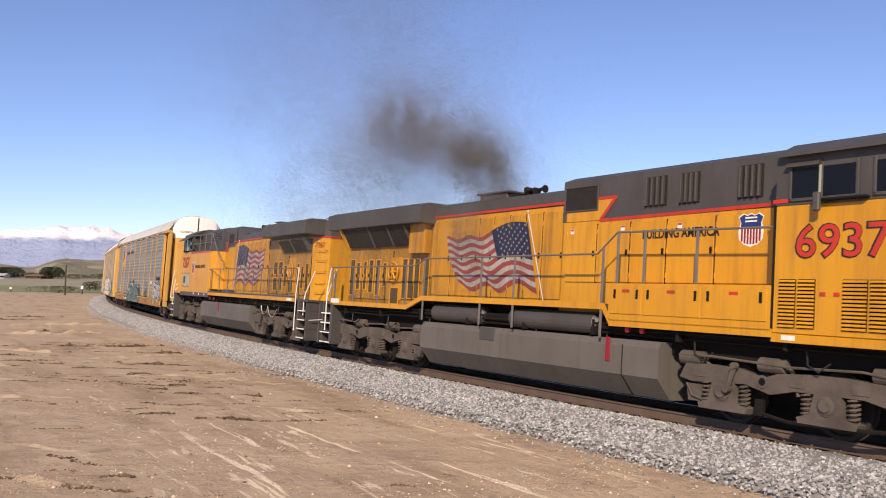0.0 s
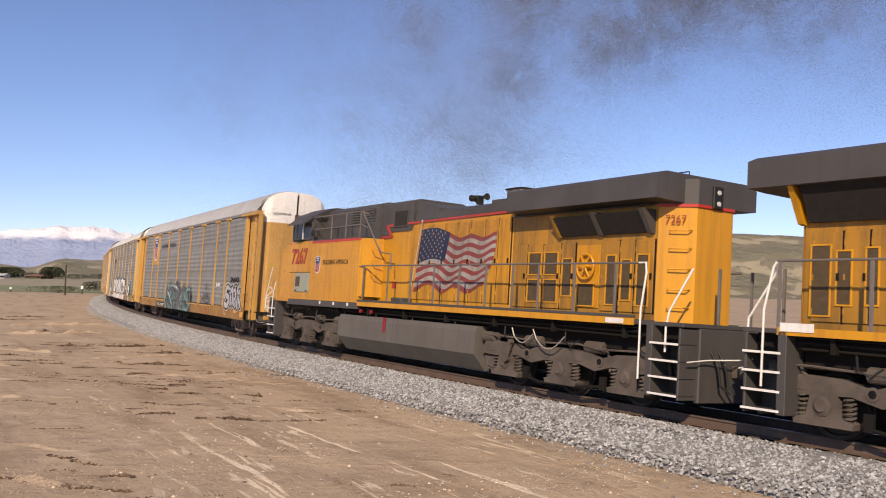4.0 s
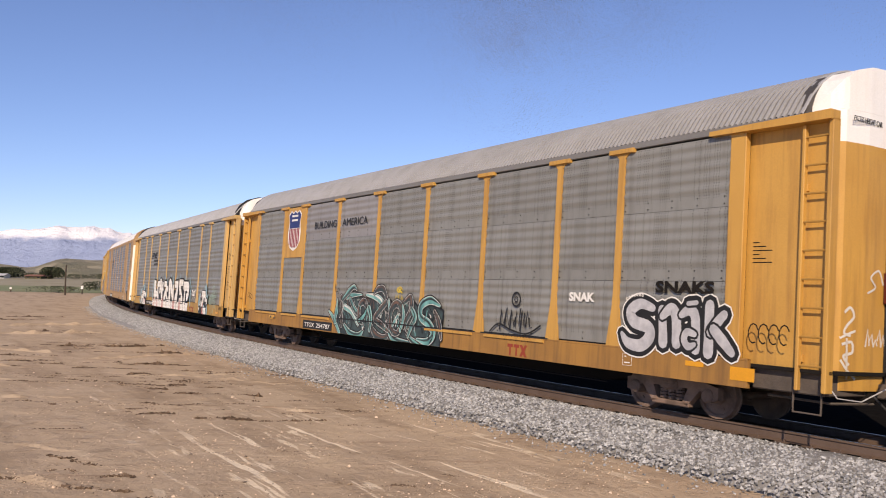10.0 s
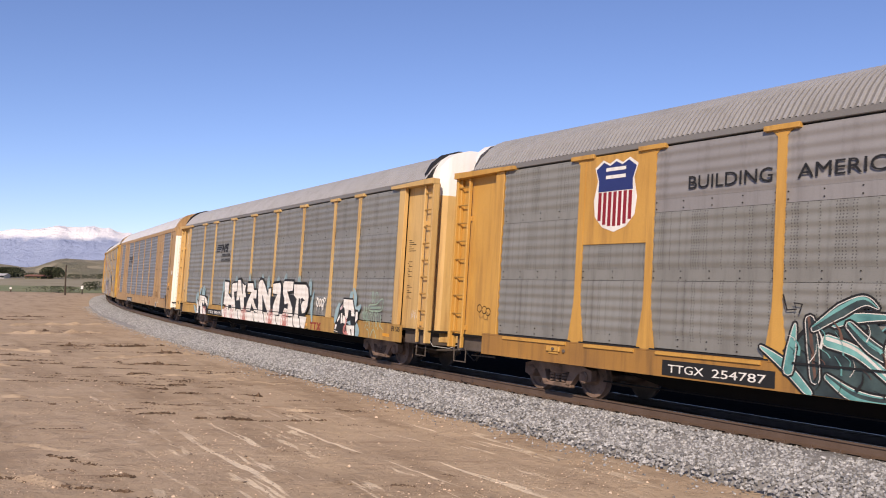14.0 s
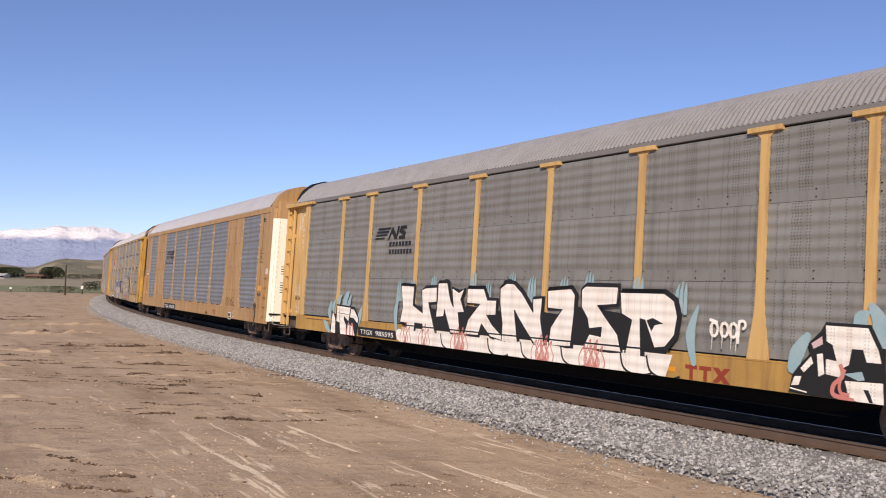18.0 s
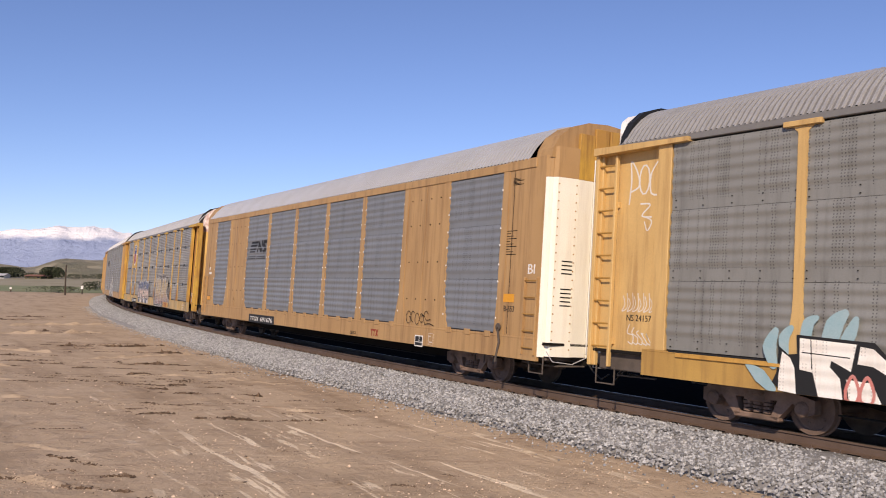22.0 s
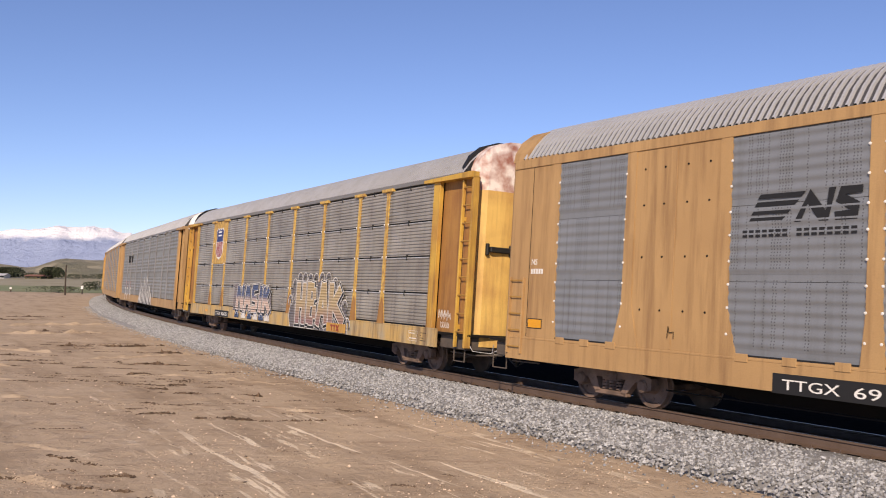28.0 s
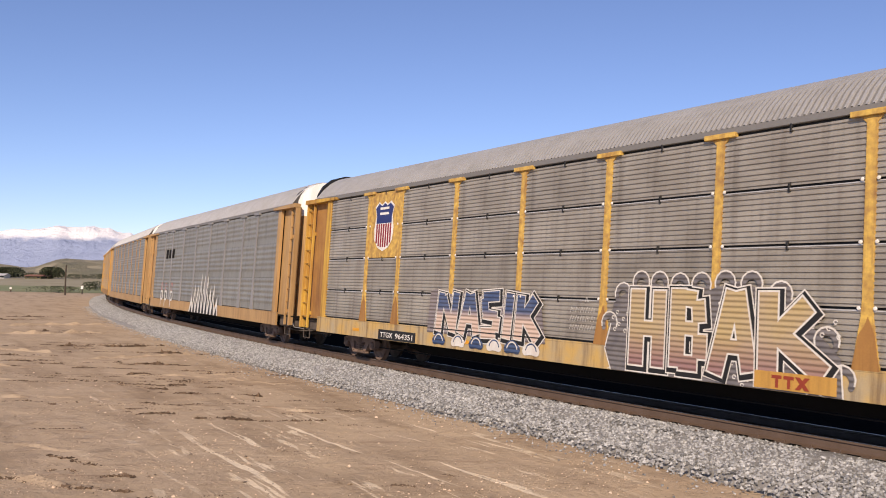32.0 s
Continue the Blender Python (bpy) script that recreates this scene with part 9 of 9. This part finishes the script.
# fifth car: spiky white piece
_w = Spray([SPRAY_WHITE, BLACK, PINK])
for _k in range(9):
    _x = -1.5 + _k * 0.62
    _hh = 2.6 - 0.25 * abs(_k - 4) + 0.3 * (_k % 2)
    _w.shape([(_x - 0.35, 0.6), (_x + 0.25, _hh), (_x + 0.45, 0.6)], 0).shape([(_x - 0.12, 0.6), (_x + 0.2, _hh - 0.5), (_x + 0.28, 0.6)], 1)
for _x in (-9.2, -8.1, -6.6):
    _w.strokes(BLOCK_P, _x, 0.8, 0.7, 0.9, 0.12, 0).line(curl(_x + 0.3, 1.9, 0.2, 0, 5), 0.06, 2)
_w.done(CAR5, "spiky white and black graffiti")
word_bars(CAR5, -8.6, -6.2, 3.5, 0.5, -1.556, 3, DARK)

# third car: striped emblem, marks and stencils
stripes_mark(CAR3, -6.55, 3.42, 2.0, 0.52, -1.557)
word_bars(CAR3, -6.65, -5.75, 3.20, 0.12, -1.557, 7, BLACK)
word_bars(CAR3, -5.62, -4.55, 3.20, 0.12, -1.557, 8, BLACK)
mark_plate(CAR3, "TTGX 691676", -5.95, -3.0, 0.66, 0.98)
owner_mark(CAR3, 5.3, 0.76, 0.5, 0.2)
lettering("GLH18", 3.85, 0.73, -1.578, 0.10, BLACK, CAR3, 0.40)
_sb = part("stencil_box", Geo().box(8.01, 8.45, -1.575, -1.579, 0.64, 0.94, 0), WHITE, CAR3, "white-framed black stencil box")
part("stencil_field", Geo().box(8.04, 8.42, -1.579, -1.581, 0.67, 0.91, 0), BLACK, _sb)
part("stencil_rule", Geo().box(8.25, 8.27, -1.581, -1.583, 0.77, 0.91, 0), WHITE, _sb)
part("stencil_rule", Geo().box(8.04, 8.42, -1.581, -1.583, 0.75, 0.77, 0), WHITE, _sb)
notice(CAR3, 12.05, 12.5, 3.0, 3.6, -1.563, DARK, 5)
lettering("BI", 12.95, 2.58, -1.564, 0.22, WHITE, CAR3, 0.28)
lettering("FB-653", 12.02, 1.72, -1.564, 0.13, BLACK, CAR3, 0.5)
part("warning_plate", Geo().box(12.05, 12.5, -1.562, -1.567, 1.93, 2.12, 0.002), ORANGE, CAR3)
notice(CAR3, 12.2, 12.65, 4.62, 4.8, -1.563, DARK, 3)
notice(CAR3, 8.75, 9.0, 0.72, 1.02, -1.578, WHITE, 2)
lettering("NS", -12.21, 2.78, -1.566, 0.13, WHITE, CAR3, 0.2)
word_bars(CAR3, -12.21, -11.78, 2.58, 0.11, -1.564, 5, WHITE)
_wp = part("warning_plate", Geo().box(-12.24, -11.76, -1.562, -1.566, 1.38, 1.60, 0.002), BLACK, CAR3)
part("plate_face", Geo().box(-12.22, -11.78, -1.566, -1.569, 1.40, 1.58, 0.0), ORANGE, _wp)
_w = Spray([DARK])
for _k, (_r, _a0, _a1) in enumerate(((0.13, 0.4, 5.2), (0.11, 0.7, 5.0), (0.12, 0.0, 6.2), (0.09, 0.9, 5.6), (0.13, 0.5, 4.6))):
    _w.line(curl(7.6 + _k * 0.24, 1.40 + 0.03 * math.sin(_k * 2.1), _r, _a0, _a1, 8, 1.3), 0.02, 0)
_w.line(smooth([(7.62, 1.42), (7.72, 1.40), (7.71, 1.28)], 4), 0.02, 0)
_w.line(smooth([(8.30, 1.45), (8.46, 1.47), (8.58, 1.36), (8.80, 1.38)], 4), 0.02, 0)
_w.line(smooth([(8.5, 1.24), (8.75, 1.27), (9.0, 1.22)], 4), 0.02, 0)
_w.line([(-8.2, 1.4), (-8.18, 1.62), (-8.16, 1.5), (-8.05, 1.52), (-8.05, 1.4)], 0.022, 0)
_w.done(CAR3, "thin dark tag")
for _x in (10.5, 10.9, 11.3):
    part("brake_lever", Geo().tube([(_x, -1.2, 0.7), (_x + 0.05, -1.25, 0.45)], 0.02, 5), GRIME, CAR3)
part("hand_brake", Geo().lathe([(-1.60, 0.09), (-1.63, 0.09), (-1.64, 0.04), (-1.66, 0.04)], (12.0, 0, 1.35), 1, 14).tube([(12.0, -1.62, 1.3), (12.05, -1.6, 1.0), (11.9, -1.58, 0.55)], 0.03, 6), GRIME, CAR3, "rusty hand brake gear")

# ---- far field and what stands by it: the land rises towards the hills ----
def far_height(x, y):
    return ground_height(x, y) + 0.021 * max(0.0, y - 285.0)


def patch(name, x0, x1, y0, y1, mat, label, lift, wave):
    xs = [x0 + (x1 - x0) * i / 60 for i in range(61)]
    vs = []
    for x in xs:
        e0, e1 = y0 + wave * noise.noise(Vector((x * 0.05, 1.0, y0))), y1 + wave * noise.noise(Vector((x * 0.04, 4.0, y1)))
        for j in range(7):
            y = e0 + (e1 - e0) * j / 6
            vs.append((x, y, far_height(x, y) + lift))
    fs = [(i * 7 + j, (i + 1) * 7 + j, (i + 1) * 7 + j + 1, i * 7 + j + 1) for i in range(60) for j in range(6)]
    me = bpy.data.meshes.new(name)
    me.from_pydata(vs, [], fs)
    me.materials.append(mat)
    return tagged(new(name, me), label, "field", kind="structure")


SCRUB = surface("scrub", (0.055, 0.06, 0.022), (0.11, 0.085, 0.04), 0.95, 0, 0.8, 0.8)
LEAF = islands(surface("bush_leaf", (0.045, 0.055, 0.025), (0.03, 0.035, 0.018), 0.8, 0, 3, 0.7), 0.5, 1.5)
BARK = surface("pole_wood", (0.07, 0.05, 0.035), (0.045, 0.033, 0.025), 0.9, 0, 3, 0.8, 0.3, 20)
ROOF_TILE = surface("red_roof", (0.26, 0.12, 0.08), (0.20, 0.09, 0.06), 0.8, 0, 1, 0.7)
DRY = surface("dry_grass", (0.34, 0.29, 0.19), (0.25, 0.22, 0.13), 0.95, 0, 0.08, 0.8)
patch("field", -420, -62, 172, 285, FIELD, "green grass field beyond the dirt", 0.06, 6)
patch("dry_field", -600, -62, 285, 430, DRY, "pale dry grass strip beyond the green field", 0.07, 8)
patch("field_edge", -640, -55, 430, 480, SCRUB, "brown scrub along the far edge of the field", 0.08, 10)


def bush(x, y, w, h, n, label, name="bush"):
    root = thing(name, label, "bush", "bushes")
    z0 = far_height(x, y)
    root.location = (x, y, z0)
    g = Geo()
    for k in range(4):
        a = k * 1.7
        g.tube([(0, 0, 0), (math.cos(a) * w * 0.15, math.sin(a) * w * 0.15, h * 0.4), (math.cos(a) * w * 0.3, math.sin(a) * w * 0.3, h * 0.75)], [0.06 * h / 2, 0.04 * h / 2, 0.015 * h / 2], 5)
    part("stem", g, BARK, root)
    rng = random.Random(int(abs(x) * 10))
    g = Geo()
    for i in range(n):
        a, r, q = rng.uniform(0, 6.283), w * 0.5 * rng.random() ** 0.5, rng.random() ** 0.8
        r *= math.sqrt(max(0.05, 1 - (q - 0.35) ** 2 * 1.6)) * (0.75 + 0.35 * math.sin(3 * a + x))
        c = Vector((r * math.cos(a), r * math.sin(a), 0.12 * h + q * h * 0.9))
        s = h * rng.uniform(0.05, 0.11)
        u, v = Vector((rng.uniform(-1, 1), rng.uniform(-1, 1), rng.uniform(-1, 1))).normalized(), Vector((rng.uniform(-1, 1), rng.uniform(-1, 1), rng.uniform(-1, 1)))
        v = (v - u * v.dot(u)).normalized()
        g.add([tuple(c + u * s), tuple(c + v * s * 0.6), tuple(c - u * s), tuple(c - v * s * 0.6 + u.cross(v) * s * 0.4)], [(0, 1, 2), (0, 2, 3)])
    tagged(part("crown", g, LEAF, root), kind="stuff")
    return root


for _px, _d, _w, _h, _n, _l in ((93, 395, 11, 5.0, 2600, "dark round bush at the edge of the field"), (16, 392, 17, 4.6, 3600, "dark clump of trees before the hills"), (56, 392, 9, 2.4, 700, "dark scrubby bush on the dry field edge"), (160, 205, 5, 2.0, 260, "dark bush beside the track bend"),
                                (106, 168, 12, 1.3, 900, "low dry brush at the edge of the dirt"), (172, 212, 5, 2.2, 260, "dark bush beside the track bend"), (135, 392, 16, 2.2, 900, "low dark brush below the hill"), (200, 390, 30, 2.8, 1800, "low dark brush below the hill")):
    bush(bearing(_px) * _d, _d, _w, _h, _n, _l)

_pole = thing("utility_pole", "weathered dark wooden pole without wires", "pole")
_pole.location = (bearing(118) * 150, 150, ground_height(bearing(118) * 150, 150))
part("shaft", Geo().tube([(0, 0, -0.2), (0, 0, 2.5), (0.02, 0, 5.0)], [0.15, 0.13, 0.11], 10), BARK, _pole)
part("cap", Geo().lathe([(4.98, 0.115), (5.03, 0.10), (5.05, 0.05)], (0.02, 0, 0), 2, 10), BARK, _pole)
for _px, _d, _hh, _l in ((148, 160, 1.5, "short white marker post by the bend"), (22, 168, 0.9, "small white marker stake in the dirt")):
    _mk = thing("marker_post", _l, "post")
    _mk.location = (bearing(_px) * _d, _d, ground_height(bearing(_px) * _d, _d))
    part("stake", Geo().box(-0.08, 0.08, -0.08, 0.08, 0, _hh, 0.01), BARK, _mk)
    part("plate", Geo().box(-0.22, 0.22, -0.10, -0.06, _hh * 0.62, _hh, 0.01), WHITE, _mk)


def farmhouse(px, d, w, h, roof_mat, wall_mat, label):
    r = thing("farmhouse", label, "house", "far buildings")
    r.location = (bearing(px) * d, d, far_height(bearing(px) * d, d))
    part("wall", Geo().box(-w / 2, w / 2, 0, 6, 0, h * 0.6, 0.02), wall_mat, r)
    part("roof", Geo().prism([(-0.5, h * 0.6), (6.5, h * 0.6), (3, h)], 0, -w / 2 - 0.4, w / 2 + 0.4), roof_mat, r)
    for k in range(3):
        x = -w / 2 + w * (k + 0.5) / 3
        wi = part("window", Geo().box(x - 0.6, x + 0.6, -0.05, 0.0, h * 0.2, h * 0.45, 0.01), GLASS_DARK, r)
        part("sill", Geo().box(x - 0.7, x + 0.7, -0.12, 0.0, h * 0.17, h * 0.2, 0.01), WHITE, wi)


farmhouse(60, 386, 7, 1.9, ROOF_TILE, SCRUB, "low house with a red-brown roof before the hills")
farmhouse(76, 390, 5, 1.7, BARK, SCRUB, "low dark shed before the hills")
farmhouse(3, 382, 2.6, 2.2, ROOF_WHITE, WHITE, "low white building before the trees")

# ---- exhaust smoke: soft rigid puffs that leave the first locomotive's stack, rise, drift and part ----
SOOT = surface("soot", (0.205, 0.198, 0.196), (0.16, 0.154, 0.152), 1.0, 0, 1.0, 0.6, spec=0.0)
SOOT.node_tree.nodes["Principled BSDF"].inputs["Alpha"].default_value = 0.22


def puff_mesh(seed, n, sigma, size, wisp):
    """A ragged cloud of fine soot flakes, thinning outwards."""
    rng = np.random.default_rng(seed)
    c = rng.normal(0, sigma, (n * 3, 3))
    c = c[np.linalg.norm(c, axis=1) < 2.3 * sigma]
    keep = [i for i in range(len(c)) if noise.noise(Vector(c[i] * (wisp / sigma)) + Vector((seed, 0, 0))) + 0.5 * noise.noise(Vector(c[i] * (2.3 * wisp / sigma))) > -0.05]
    c = c[keep[:n]]
    v = c[:, None] + rng.normal(0, size * 0.62, (len(c), 3, 3))
    me = bpy.data.meshes.new("smoke_puff")
    me.from_pydata(v.reshape(-1, 3).tolist(), [], np.arange(3 * len(c)).reshape(-1, 3).tolist())
    me.materials.append(SOOT)
    return me


PUFF_A = [puff_mesh(10 + i, 56000, 0.58, 0.0110, 0.9) for i in range(4)]
PUFF_F = [puff_mesh(20 + i, 30000, 0.46, 0.0100, 0.9) for i in range(3)]
PUFF_B = [puff_mesh(30 + i, 85000, 1.15, 0.0098, 1.0) for i in range(3)]
PUFF_C = [puff_mesh(50 + i, 115000, 2.1, 0.0115, 1.1) for i in range(3)]
PUFFS = []
_sr = random.Random(3)


def stack_at(t, z=4.85):
    m = car_pose(-47.75, 13.7, t)
    return m @ Vector((-2.35, 0, z))


def drift(te, t, v):
    """Where smoke that left the stack at te is at t: a quick lift, then a slow climb with the air that the train drags along."""
    a = t - te
    x, y, h = line_at(lead(te) + 45.4)
    along = Vector((math.cos(h), -math.sin(h), 0))
    b = min(a, 5.0)
    go = (1.5 + v[0]) * b + 0.1 * (a - b)
    up = v[3] * (1.15 * (1 - math.exp(-a / 0.22)) + 0.8 * min(a, 6.0)) + v[2] * min(a, 9.0) + 2.6 * max(0.0, a - 9.5)
    side = Vector((along.y, -along.x, 0)) * (v[1] * min(a, 8.0))
    return stack_at(te) + along * go + side + Vector((0, 0, up))


def puff(mesh, te, spread, lift, label):
    ob = tagged(new("smoke_puff", mesh), label, "smoke", "exhaust smoke")
    v = (_sr.gauss(0, 0.42) * spread, _sr.gauss(0, 0.30) * spread, _sr.gauss(0, 0.30) * spread, lift)
    PUFFS.append((ob, te, v, _sr.uniform(0, 6.28)))


for _i in range(46):
    _te = -2.3 + _i * 0.12 + 0.04 * math.sin(_i * 2.3)
    if abs(_te - 0.16) < 0.14 or (-1.75 < _te < -0.8 and _i % 3) or (_te > 0.5 and _i % 2):   # the engine draws breath between two notches
        continue
    puff(PUFF_A[_i % 4], _te, 0.6, 1.0, "dense dark brown exhaust smoke above the stack")
for _i in range(20):
    _te = -0.74 + _i * 0.1
    if abs(_te - 0.16) < 0.14:
        continue
    puff(PUFF_F[_i % 3], _te, 0.6, 0.75, "dense dark brown exhaust smoke close over the stack")
for _i in range(22):
    puff(PUFF_B[_i % 3], -3.6 + _i * 0.21, 1.0, 0.8, "thin dark exhaust smoke drifting off")
for _i in range(12):
    puff(PUFF_B[_i % 3], -4.6 + _i * 0.22, 0.8, 0.28, "thin grey smoke hanging low behind the stack")
for _i in range(24):
    puff(PUFF_C[_i % 3], -7.5 + _i * 0.29, 1.0, (1.9, 0.3, 1.2)[_i % 3], "faint grey smoke haze in the sky")


def motions():
    for root, offset, centres in CARS:
        walk(root, [(float(t), car_pose(offset, centres, float(t))) for t in range(33)])
    n = 232
    for ws, x, r in SPINNERS:
        base = Matrix.Translation((x, 0, r))
        rows = []
        for i in range(n + 1):
            t = TOTAL * i / n
            rows.append((t, base @ Matrix.Rotation((lead(t) - lead(0.0)) / r + x, 4, "Y")))
        walk(ws, rows)
    for ob, te, v, turn in PUFFS:
        rows = []
        if te > 0:
            for q in sorted({0.0, *[float(k) for k in range(1, int(te) + 1) if k < te - 0.3], max(0.0, te - 0.1)}):
                rows.append((q, Matrix.Translation(stack_at(q, 3.75)) @ Matrix.Rotation(turn, 4, "Z")))
        for q in [max(te, 0.0) + d for d in (0.0, 0.12, 0.3, 0.6, 1.0, 2.0, 3.5, 6.0, 10.0, 16.0, 24.0)]:
            if q > (rows[-1][0] + 0.05 if rows else -1) and q < TOTAL:
                rows.append((q, Matrix.Translation(drift(te, q, v)) @ Matrix.Rotation(turn + 0.12 * (q - te), 4, "Z")))
        rows.append((TOTAL, Matrix.Translation(drift(te, TOTAL, v)) @ Matrix.Rotation(turn + 0.12 * (TOTAL - te), 4, "Z")))
        walk(ob, rows)


motions()
